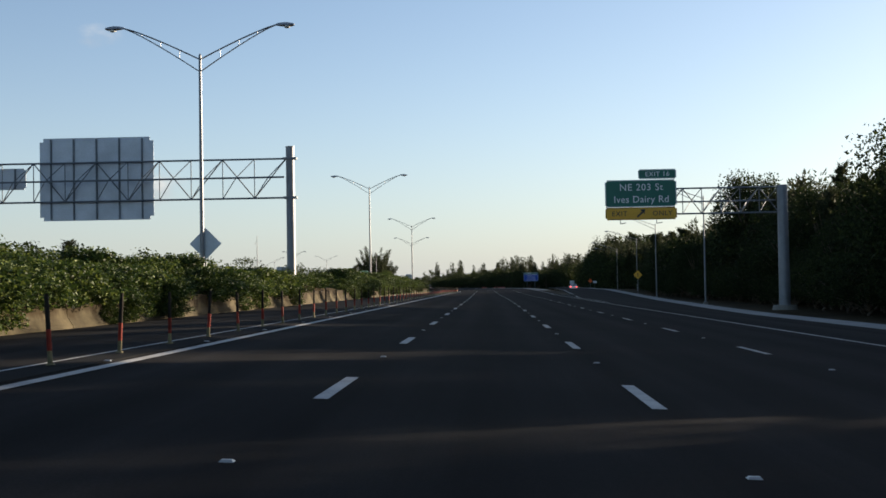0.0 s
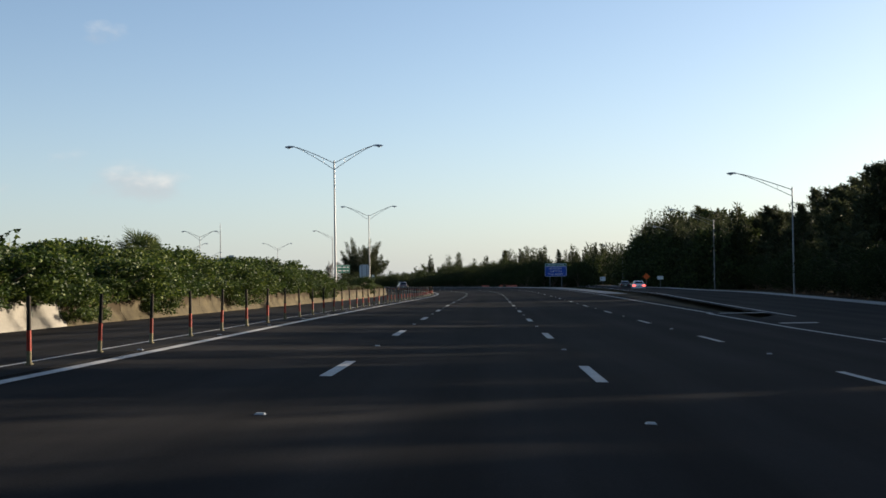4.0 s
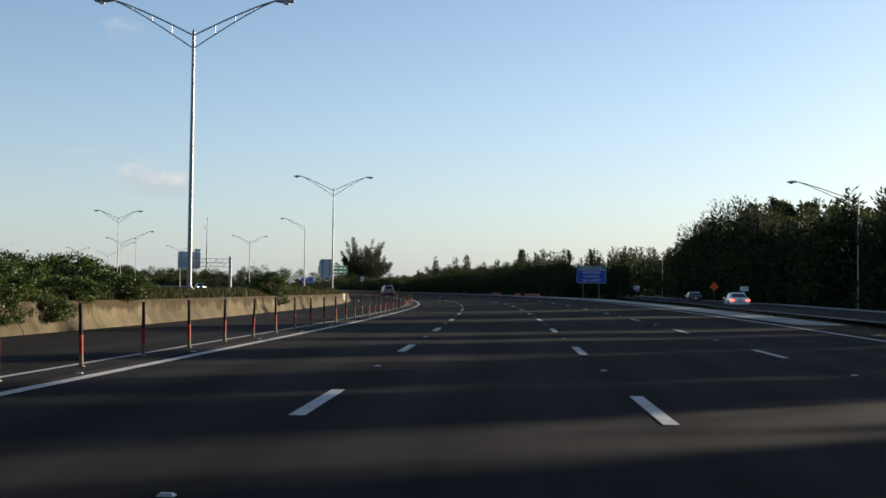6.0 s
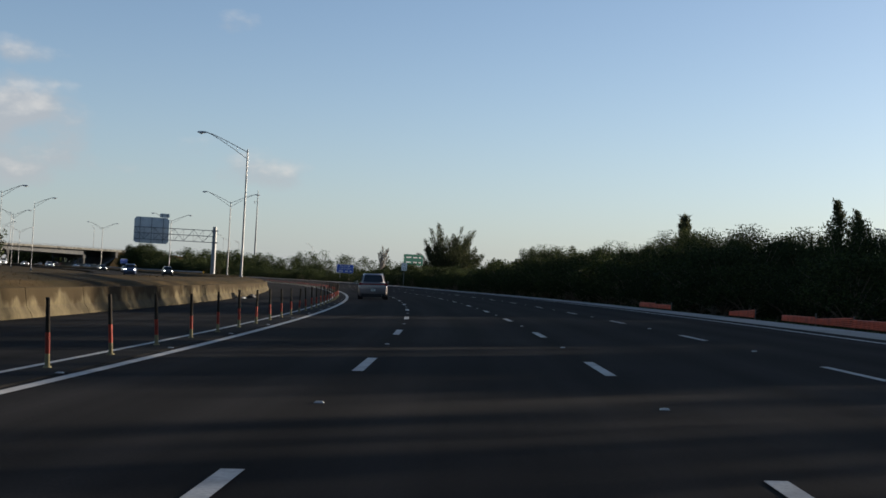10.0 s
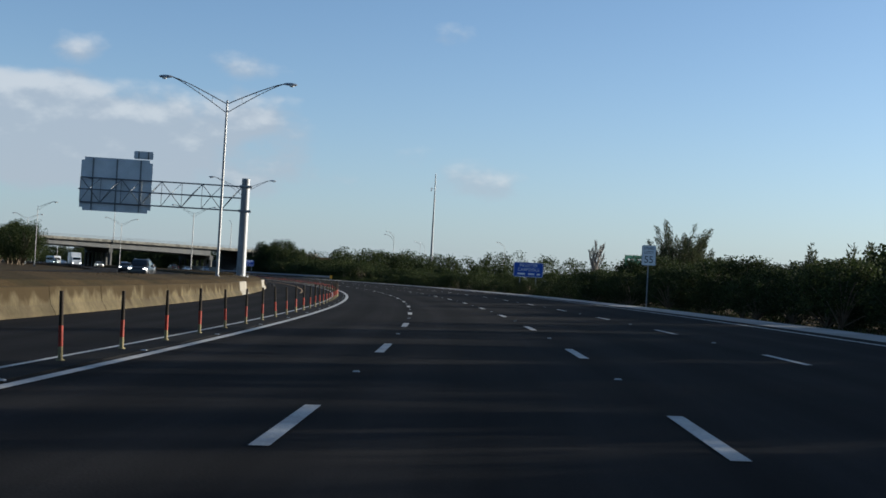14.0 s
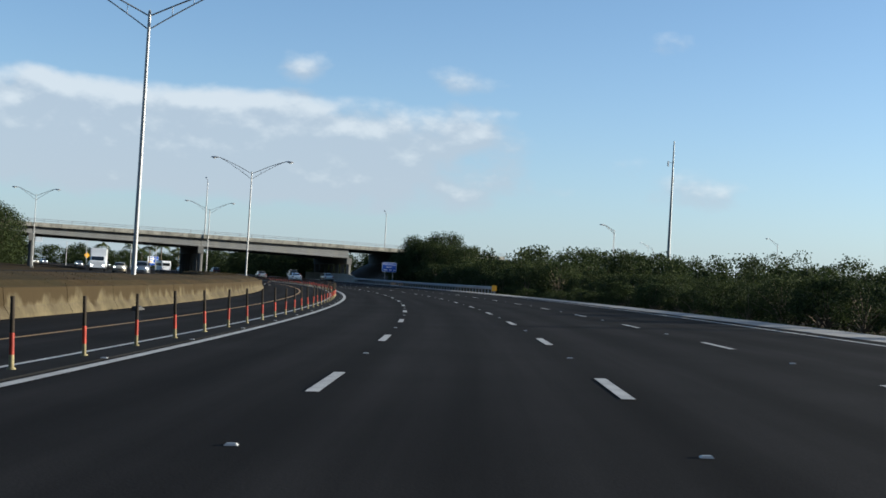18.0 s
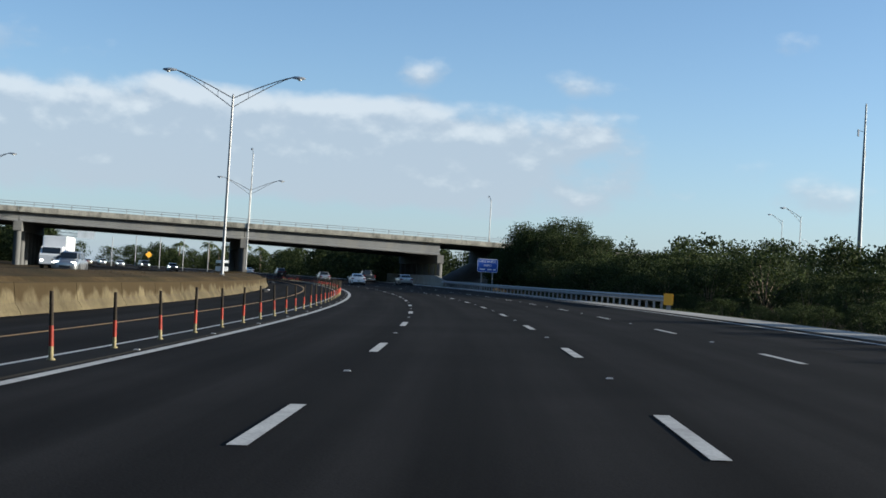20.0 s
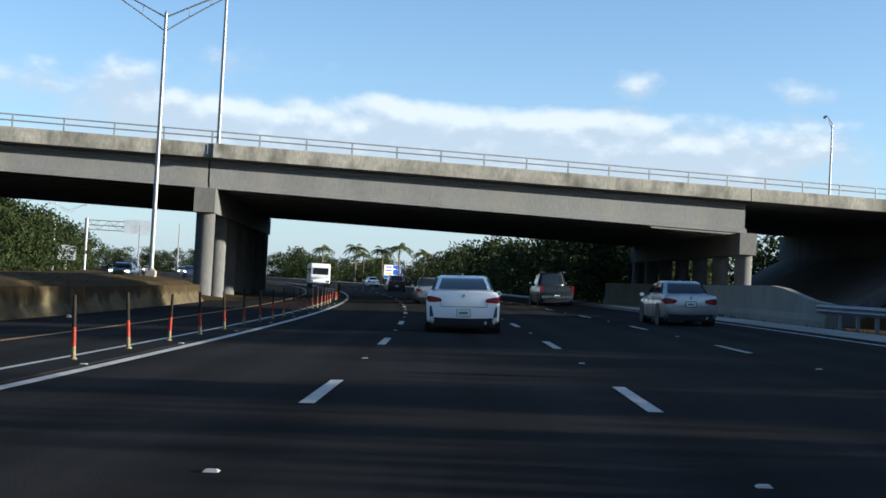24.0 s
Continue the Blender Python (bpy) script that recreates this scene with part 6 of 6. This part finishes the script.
        for sx in (-1, 1):
            bm = bmesh.new()
            rs_ = []
            if style == "coupe":
                lens = ((0.975, 0.28, 0.06, 0.01, 0.03), (0.95, 0.10, 0.085, 0.055, 0.04), (0.885, 0.0, 0.085, 0.07, 0.05), (0.76, -0.020, 0.065, 0.065, 0.05), (0.63, -0.020, 0.04, 0.055, 0.04), (0.59, -0.012, 0.0, 0.045, 0.03))
            else:
                lens = ((0.972, 0.26, 0.05, 0.02, 0.04), (0.945, 0.09, 0.09, 0.08, 0.05), (0.885, 0.0, 0.105, 0.10, 0.05), (0.74, -0.022, 0.09, 0.095, 0.05), (0.56, -0.022, 0.055, 0.06, 0.04), (0.50, -0.012, 0.03, 0.02, 0.03))
            for x, y, up, dn, th in lens:
                rs_.append([(sx * hw * x, ytail + y, zl + up), (sx * hw * x, ytail + y, zl - dn), (sx * hw * (x - 0.03), ytail + y + th, zl - dn), (sx * hw * (x - 0.03), ytail + y + th, zl + up)])
            loft(bm, rs_)
            part("tail_light", bm, lm, t, smooth_angle=30)
        if style == "coupe":
            bm = bmesh.new()
            loft(bm, [[(x, ytail + 0.02 + 0.05 * abs(x / hw) ** 2, zt(0) + 0.02), (x, ytail + 0.22, zt(0) + 0.005), (x, ytail + 0.22, zt(0) - 0.03), (x, ytail + 0.05 + 0.05 * abs(x / hw) ** 2, zt(0) - 0.03)] for x in [hw * 0.78 * k / 5 for k in range(-5, 6)]])
            part("spoiler", bm, pm, t, "white lip spoiler")
            bm = bmesh.new()
            box(bm, (0, ytail + 0.05, zt(0) + 0.024), (W * 0.22, 0.05, 0.012))
            part("high_brake_light", bm, M["trim"], t)
            for sx in (-1, 1):
                bm = bmesh.new()
                loft(bm, [[(sx * hw * 0.78, ytail - 0.012, 0.40), (sx * hw * 0.89, ytail + 0.01, 0.40), (sx * hw * 0.87, ytail + 0.12, 0.40), (sx * hw * 0.79, ytail + 0.1, 0.40)], [(sx * hw * 0.845, ytail - 0.005, 0.66), (sx * hw * 0.895, ytail + 0.015, 0.66), (sx * hw * 0.87, ytail + 0.1, 0.66), (sx * hw * 0.84, ytail + 0.1, 0.66)]])
                part("bumper_vent", bm, M["trim"], t, "black bumper vent")
    bm = bmesh.new()
    loft(bm, [[(x, ytail - 0.025 + 0.05 * abs(x / hw) ** 2, 0.365 + 0.03 * abs(x / hw) ** 2), (x, ytail + 0.25, 0.38), (x, ytail + 0.30, 0.19), (x, ytail + 0.03 + 0.05 * abs(x / hw) ** 2, 0.19)] for x in [hw * 0.78 * k / 6 for k in range(-6, 7)]])
    part("rear_valance", bm, M["trim"], t, "black lower bumper")
    bm = bmesh.new()
    tube(bm, (hw * 0.58, ytail + 0.00, 0.27), (hw * 0.58, ytail + 0.2, 0.27), 0.045, n=12)
    part("exhaust", bm, M["chrome"], t)
    zp = 0.50 if style in ("coupe", "hatch") else (0.62 if style == "suv" else 0.70 if style == "sedan" else 0.55)
    bm = bmesh.new()
    box(bm, (0, ytail - 0.002, zp), (0.36, 0.05, 0.20), 0.012)
    holder = part("plate_recess", bm, M["trim"] if style != "coupe" else M["lamp"], t)
    bm = bmesh.new()
    box(bm, (0, ytail - 0.032, zp), (0.305, 0.012, 0.152), 0.004)
    plate = part("number_plate", bm, M["plate"], t, "number plate with plain bars")
    bm = bmesh.new()
    box(bm, (0, ytail - 0.041, zp), (0.21, 0.006, 0.06))
    part("text_bar", bm, M["plate_bar"], plate)
    bm = bmesh.new()
    box(bm, (0, ytail + 0.004, zl + 0.10 if style != "suv" else zl + 0.14), (0.10, 0.03, 0.09), 0.02, rot=Matrix.Rotation(radians(45), 3, "Y"))
    part("badge", bm, M["chrome"], t)
    if style == "pickup":
        bm = bmesh.new()
        box(bm, (0, ytail + 0.01, 0.50), (W * 0.92, 0.16, 0.16), 0.03)
        part("rear_bumper", bm, M["chrome"], t, "chrome rear bumper")
        bm = bmesh.new()
        box(bm, (0, yy(0.19), H * 0.60 - 0.02), (W * 0.80, L * 0.30, 0.06))
        part("bed_cover", bm, M["trim"], t, "black bed cover")
    if style in ("coupe", "sedan"):
        bm = bmesh.new()
        box(bm, (0, ytail - 0.004, zl - 0.17), (W * 0.60, 0.012, 0.012))
        for sx in (-1, 1):
            box(bm, (sx * hw * 0.615, ytail - 0.004, zl - 0.11), (0.012, 0.012, 0.13))
        part("boot_seam", bm, M["trim"], t)
    # door seams, handles
    bm = bmesh.new()
    for sx in (-1, 1):
        for q in (0.36, 0.55, 0.72):
            box(bm, (sx * (hw - 0.004), yy(q), H * 0.40), (0.012, 0.010, H * 0.36))
    part("door_seams", bm, M["trim"], t)
    for sx in (-1, 1):
        for q in (0.40, 0.58):
            bm = bmesh.new()
            box(bm, (sx * (hw + 0.006), yy(q), H * 0.60), (0.03, 0.18, 0.03), 0.008)
            part("door_handle", bm, pm, t)
        bm = bmesh.new()
        box(bm, (sx * (hw + 0.08), yy(0.70), H * 0.675), (0.18, 0.13, 0.13), 0.04)
        mir = part("wing_mirror", bm, pm, t)
        bm = bmesh.new()
        box(bm, (sx * (hw + 0.09), yy(0.70) - 0.066, H * 0.675), (0.13, 0.008, 0.09))
        part("mirror_glass", bm, M["chrome"], mir)
        bm = bmesh.new()
        box(bm, (sx * hw * 0.66, ynose - 0.13, zt(1) - 0.20), (hw * 0.40, 0.20, 0.13), 0.035)
        part("headlight", bm, M["headlight"] if lights == "head" else M["lens"], t)
    bm = bmesh.new()
    box(bm, (0, ynose - 0.03, 0.52), (hw * 0.9, 0.08, 0.22), 0.02)
    part("grille", bm, M["trim"], t)
    bm = bmesh.new()
    box(bm, (0, 0, 0.20), (W * 0.84, L * 0.9, 0.10))
    part("underbody", bm, M["trim"], t)
    if H > 1.55:
        for sx in (-1, 1):
            bm = bmesh.new()
            tube(bm, (sx * hw * 0.62, yy(0.16), H + 0.035), (sx * hw * 0.62, yy(0.56), H + 0.035), 0.02, n=6)
            part("roof_rail", bm, M["chrome"], t)
    elif style in ("coupe", "sedan"):
        bm = bmesh.new()
        loft(bm, [[(-0.025, yy(0.36), H - 0.01), (0.025, yy(0.36), H - 0.01), (0.02, yy(0.42), H - 0.005), (-0.02, yy(0.42), H - 0.005)], [(-0.01, yy(0.355), H + 0.05), (0.01, yy(0.355), H + 0.05), (0.008, yy(0.375), H + 0.045), (-0.008, yy(0.375), H + 0.045)]])
        part("antenna_fin", bm, pm, t)
    return t


def truck(m, L, W, H, label, cab, group="", lights="tail"):
    """Box truck or coach at m, tail towards -y."""
    t = thing("truck" if cab else "bus", m, label, "truck" if cab else "bus", group)
    bm = bmesh.new()
    box(bm, (0, -L * 0.12 if cab else 0, 0.55 + (H - 0.55) / 2), (W, L * (0.74 if cab else 0.98), H - 0.55), 0.10)
    part("cargo_box" if cab else "body", bm, M["car_white"], t)
    if cab:
        bm = bmesh.new()
        loft(bm, [[(-W * 0.46, L * 0.26, z0), (W * 0.46, L * 0.26, z0), (W * 0.46, L * 0.5, z0), (-W * 0.46, L * 0.5, z0)] if z0 < 1.5 else [(-W * 0.42, L * 0.26, z0), (W * 0.42, L * 0.26, z0), (W * 0.42, L * 0.44, z0), (-W * 0.42, L * 0.44, z0)] for z0 in (0.5, 1.4, 2.3)])
        part("cab", bm, M["car_white"], t)
        bm = bmesh.new()
        box(bm, (0, L * 0.475, 1.85), (W * 0.74, 0.12, 0.66), 0.03, rot=Matrix.Rotation(radians(14), 3, "X"))
        part("windscreen", bm, M["glass"], t)
    else:
        for sx in (-1, 1):
            for k in range(6):
                bm = bmesh.new()
                box(bm, (sx * (W / 2 + 0.005), -L * 0.40 + L * 0.155 * k, H * 0.66), (0.03, L * 0.14, H * 0.26), 0.02)
                part("side_window", bm, M["glass"], t)
        for sy in (-1, 1):
            bm = bmesh.new()
            box(bm, (0, sy * L * 0.49, H * 0.68), (W * 0.8, 0.06, H * 0.28), 0.02)
            part("end_window", bm, M["glass"], t)
    for sx in (-1, 1):
        bm = bmesh.new()
        box(bm, (sx * W * 0.42, -L * 0.495, 0.85), (0.18, 0.05, 0.22), 0.01)
        part("tail_light", bm, M["tail"], t)
        bm = bmesh.new()
        box(bm, (sx * W * 0.36, L * 0.50, 0.85), (0.30, 0.05, 0.18), 0.01)
        part("headlight", bm, M["headlight"] if lights == "head" else M["lens"], t)
        for y in (-L * 0.30, L * 0.33):
            bm = bmesh.new()
            tube(bm, (sx * (W / 2 - 0.32), y, 0.48), (sx * (W / 2 - 0.02), y, 0.48), 0.48, n=18)
            part("wheel", bm, M["rubber"], t)
    bm = bmesh.new()
    box(bm, (0, 0, 0.52), (W * 0.9, L * 0.96, 0.22), 0.02)
    part("chassis", bm, M["trim"], t)
    return t


# in the driving lanes
car(lean(835.3, -0.03), "coupe", 4.80, 1.86, 1.43, "car_white", "clean white two-door coupe with red tail lights on the highway")
car(lean(845.3, 7.6), "sedan", 4.85, 1.85, 1.46, "car_silver", "silver four-door sedan in the outer highway lane")
car(lean(875.5, -0.1), "hatch", 4.40, 1.78, 1.50, "car_silver", "small silver car further up the driven lane")
car(lean(877.5, 7.2), "pickup", 5.70, 1.98, 1.92, "car_black", "black pickup truck in the shade of the overpass")
car(lean(429.8, -3.35), "suv", 4.60, 1.90, 1.66, "car_grey", "grey metallic crossover with a full-width tail light bar")
car(lean(937.0, 0.9), "suv", 4.70, 1.90, 1.75, "car_black", "black sport utility vehicle beyond the overpass")
car(lean(990.0, 3.4), "sedan", 4.70, 1.80, 1.45, "car_white", "white sedan far up the highway beyond the overpass")
car(lean(1075.0, -8.0), "suv", 4.70, 1.90, 1.75, "car_black", "dark sport utility vehicle in the express lane")
# leaving by the ramp
car(stand(331.0, 23.4, z=-0.31, turn=-7), "sedan", 4.75, 1.82, 1.45, "car_white", "white sedan with lit brake lights on the exit ramp", "brake")
car(stand(372.0, 30.2, z=-0.31, turn=-10), "sedan", 4.60, 1.80, 1.45, "car_black", "dark sedan on the exit ramp before the trees")
# oncoming
onc = [(545, -30.0, "suv", "car_blue"), (592, -22.8, "suv", "car_black"), (648, -26.4, "sedan", "car_silver"), (664, -30.0, "sedan", "car_black"), (772, -26.4, "suv", "car_silver"), (790, -30.0, "sedan", "car_tan"), (905, -22.8, "sedan", "car_white"), (935, -26.4, "suv", "car_black"), (960, -30.0, "sedan", "car_silver"), (985, -22.8, "suv", "car_blue"), (1040, -30.0, "sedan", "car_tan"), (1062, -23.0, "suv", "car_silver")]
SIZE = {"suv": (4.7, 1.9, 1.72), "sedan": (4.75, 1.82, 1.45), "pickup": (5.7, 2.0, 1.9)}
NAMES = {"car_black": "black", "car_tan": "tan", "car_silver": "silver", "car_blue": "dark blue", "car_red": "dark red", "car_white": "white"}
proto = {}
for s, u, st_, pt_ in onc:
    m = stand(s, u, 0.47, turn=180)
    if (st_, pt_) in proto:
        copy_thing(proto[(st_, pt_)], m)
    else:
        kind_ = {"suv": "sport utility vehicle", "sedan": "sedan", "pickup": "pickup truck"}[st_]
        proto[(st_, pt_)] = car(m, st_, *SIZE[st_], pt_, NAMES[pt_] + " " + kind_ + " with lit headlamps in the oncoming traffic", "head", "oncoming traffic")
truck(stand(808, -33.6, 0.47, turn=180), 8.0, 2.4, 3.4, "white box truck among the oncoming traffic", True, "oncoming traffic", "head")
truck(stand(972, -5.8, 0.0), 9.5, 2.5, 3.1, "white coach beyond the overpass", False)


# ---- pieces: barrier segments, delineator posts, dashes, markers ----
k = 0
s = 15.0
while s < 866:
    bm = barrier_piece(s, s + 5.96, 0.86 + 0.02 * math.sin(s))
    part("segment", bm, M["concrete_new"] if k in (28, 54, 91, 96, 97) else M["concrete"], barrier)
    s += 6.0
    k += 1

post = thing("delineator_post", Matrix.Identity(4), "flexible orange-red delineator post with a faded foot on the lane separator", "delineator post", "delineator posts along the express lane")
bm = bmesh.new()
tube(bm, (0, 0, 0.49), (0, 0, 1.0), 0.034, 0.030, 10)
part("upper_sleeve", bm, M["post_grey"], post, "dull brown-grey reflective sleeve", 40)
bm = bmesh.new()
tube(bm, (0, 0, 0.20), (0, 0, 0.50), 0.036, 0.036, 10)
part("tube", bm, M["post_red"], post, "orange-red plastic tube", 40)
bm = bmesh.new()
tube(bm, (0, 0, 0.02), (0, 0, 0.20), 0.037, 0.036, 10)
tube(bm, (0, 0, 0.0), (0, 0, 0.025), 0.065, 0.055, 12)
part("foot", bm, M["post_yellow"], post, "faded yellow foot", 40)
for k in range(-4, 290):
    s = float(np.interp(k, [-4, 0, 22, 54, 65, 86, 96, 118, 150, 160, 182, 192, 225, 235, 246, 257, 290], [25.0, 37.2, 104.8, 202.0, 234.7, 299.0, 328.9, 395.5, 492.7, 523.3, 590.4, 620.9, 721.2, 751.8, 785.1, 819.5, 919.9]))
    lean_x, lean_y = random.gauss(0, 1.4), random.gauss(0, 1.4)
    copy_thing(post, lean(s, U_POST, 0.02) @ pose(0, 0, 0, lean_x, lean_y, random.uniform(0, 360)) @ Matrix.Scale(random.uniform(0.87, 0.93), 4))
drop_source(post)


def dash(s, u, w=0.13):
    ob = new("lane_dash", quad_mesh("lane_dash", s, s + DASH_L, u - w / 2, u + w / 2, M["paint_white"]))
    ob.parent = road


for n in range(0, 88):
    s = DASH0 + DASH_P * n
    dash(s, U_L, 0.155)
    dash(s, U_R, 0.155)
    dash(s, U_RR, 0.14)

bm = bmesh.new()
loft(bm, [[(-0.05, -0.045, 0), (0.05, -0.045, 0), (0.05, 0.045, 0), (-0.05, 0.045, 0)], [(-0.035, -0.02, 0.016), (0.035, -0.02, 0.016), (0.035, 0.02, 0.016), (-0.035, 0.02, 0.016)]])
rpm = as_mesh("pavement_marker", bm, M["marker"])
for n in range(0, 75):
    s = DASH0 + DASH_P * n + DASH_L + 4.57
    for u in (U_L, U_R, U_RR):
        ob = new("pavement_marker", rpm)
        ob.matrix_basis = lean(s, u, 0.003)
        ob.parent = road
for n in range(0, 140):
    s = 20 + 6.096 * n
    ob = new("pavement_marker", rpm)
    ob.matrix_basis = lean(s, U_LEDGE - 0.22, 0.018)
    ob.parent = road

# ---- guardrail on the right before the overpass ----
rail = thing("guardrail", Matrix.Identity(4), "galvanised W-beam guardrail on steel posts along the shoulder", "guardrail")
prof = [(0, 0.42), (-0.05, 0.47), (-0.08, 0.50), (-0.05, 0.54), (0.0, 0.575), (-0.05, 0.61), (-0.08, 0.645), (-0.05, 0.69), (0, 0.735), (0.012, 0.735), (-0.036, 0.69), (-0.066, 0.645), (-0.036, 0.61), (0.012, 0.575), (-0.036, 0.54), (-0.066, 0.50), (-0.036, 0.47), (0.012, 0.42)]
u_g = lambda s: 11.9 + 1.6 * float(smooth(800, 850, s))
s = 738.0
while s < 846:
    bm = bmesh.new()
    loft(bm, [[at(q, u_g(q) + du, z) for du, z in prof] for q in (s, s + 1.9, s + 3.82)])
    part("beam", bm, M["galv"], rail)
    for q in (s, s + 1.9):
        bm = bmesh.new()
        p = stand(q, u_g(q) + 0.22)
        box(bm, (0, 0, 0.30), (0.10, 0.15, 0.88))
        box(bm, (-0.12, 0, 0.57), (0.15, 0.12, 0.34))
        bm.transform(p)
        part("post", bm, M["galv"], rail)
    s += 3.81
endm = thing("end_marker", stand(738.0, 12.0, 0.0), "yellow reflective marker on the guardrail end", "marker")
bm = bmesh.new()
box(bm, (0, -0.15, 0.55), (0.52, 0.10, 0.62), 0.04)
part("panel", bm, M["sign_yellow"], endm)
bm = bmesh.new()
box(bm, (0, -0.05, 0.15), (0.12, 0.08, 0.7), 0.01)
part("post", bm, M["galv"], endm)
wall = thing("wall_bridge_parapet", Matrix.Identity(4), "pale concrete crash wall beside the overpass column", "wall", "", "structure")
for a, b in ((848, 856), (856.02, 870), (870.02, 886), (886.02, 900)):
    bm = bmesh.new()
    rings = []
    for i in range(5):
        q = a + (b - a) * i / 4
        h = 0.75 + 0.65 * float(smooth(848, 856, q))
        u = 13.6 + 1.2 * float(smooth(850, 880, q))
        rings.append([at(q, u, -0.3), at(q, u + 0.02, 0.1), at(q, u + 0.12, 0.35), at(q, u + 0.15, h), at(q, u + 0.45, h), at(q, u + 0.5, -0.3)])
    loft(bm, rings)
    part("segment", bm, M["concrete_new"], wall)

# low orange plastic fence at the shrubs
of = thing("orange_fence", Matrix.Identity(4), "sagging orange plastic mesh fence at the foot of the shrubs", "fence")
for k in (0, 1, 2, 4, 8, 9):
    s = 384 + 4.0 * k
    bm = bmesh.new()
    h0, h1 = 0.24 + 0.05 * math.sin(k * 2.1), 0.24 + 0.05 * math.sin(k * 2.1 + 2.1)
    for j in range(5):
        q = j / 4
        tube(bm, at(s, 13.1, 0.02 + h0 * q), at(s + 4, 13.1, 0.02 + h1 * q - 0.06 * q), 0.028, n=4)
    for j in range(10):
        q = j / 10
        hh = h0 + (h1 - h0) * q
        tube(bm, at(s + 4 * q, 13.1, 0.02), at(s + 4 * q, 13.1, hh - 0.02), 0.022, n=4)
    part("mesh_panel", bm, M["mesh_orange"], of)
    bm = bmesh.new()
    tube(bm, at(s, 13.14, -0.1), at(s, 13.14, 0.38), 0.025, n=6)
    part("stake", bm, M["bare"], of)


# scraps of tyre and litter lying along the foot of the barrier
def scrap(s, u, w, h, mat, name, label, category):
    t = thing(name, lean(s, u, 0.01, turn=random.uniform(-25, 25)), label, category)
    bm = bmesh.new()
    rings = []
    for i in range(9):
        q = i / 8
        a = math.pi * q
        r = w / 2 * random.uniform(0.9, 1.1)
        hh = h * math.sin(a) ** 0.7 * random.uniform(0.75, 1.1) + 0.012
        y = -r * math.cos(a)
        d = 0.16 * w * random.uniform(0.8, 1.2)
        rings.append([(-d, y, 0.0), (-d * 0.8, y, hh * 0.8), (0.0, y, hh), (d * 0.8, y, hh * 0.75), (d, y, 0.0)])
    loft(bm, rings)
    part("scrap", bm, mat, t, "", 40)
    return t


for s, u, w, h in ((428.0, -11.05, 1.1, 0.22), (628.0, -11.0, 1.2, 0.28), (762.0, -11.0, 1.2, 0.24), (829.0, -11.0, 1.3, 0.26), (650.0, -11.0, 0.8, 0.16), (352.0, -11.0, 0.9, 0.18)):
    scrap(s, u, w, h, M["rubber"], "tyre_scrap", "black torn tyre scrap at the foot of the barrier", "debris")
for s, u, w in ((424.0, -11.2, 0.5), (634.0, -10.9, 0.35), (770.0, -11.1, 0.4), (838.0, -11.1, 0.3), (300.0, -11.2, 0.4), (96.0, -11.2, 0.4)):
    scrap(s, u, w, 0.08, M["marker"], "litter", "crumpled pale litter at the foot of the barrier", "litter")
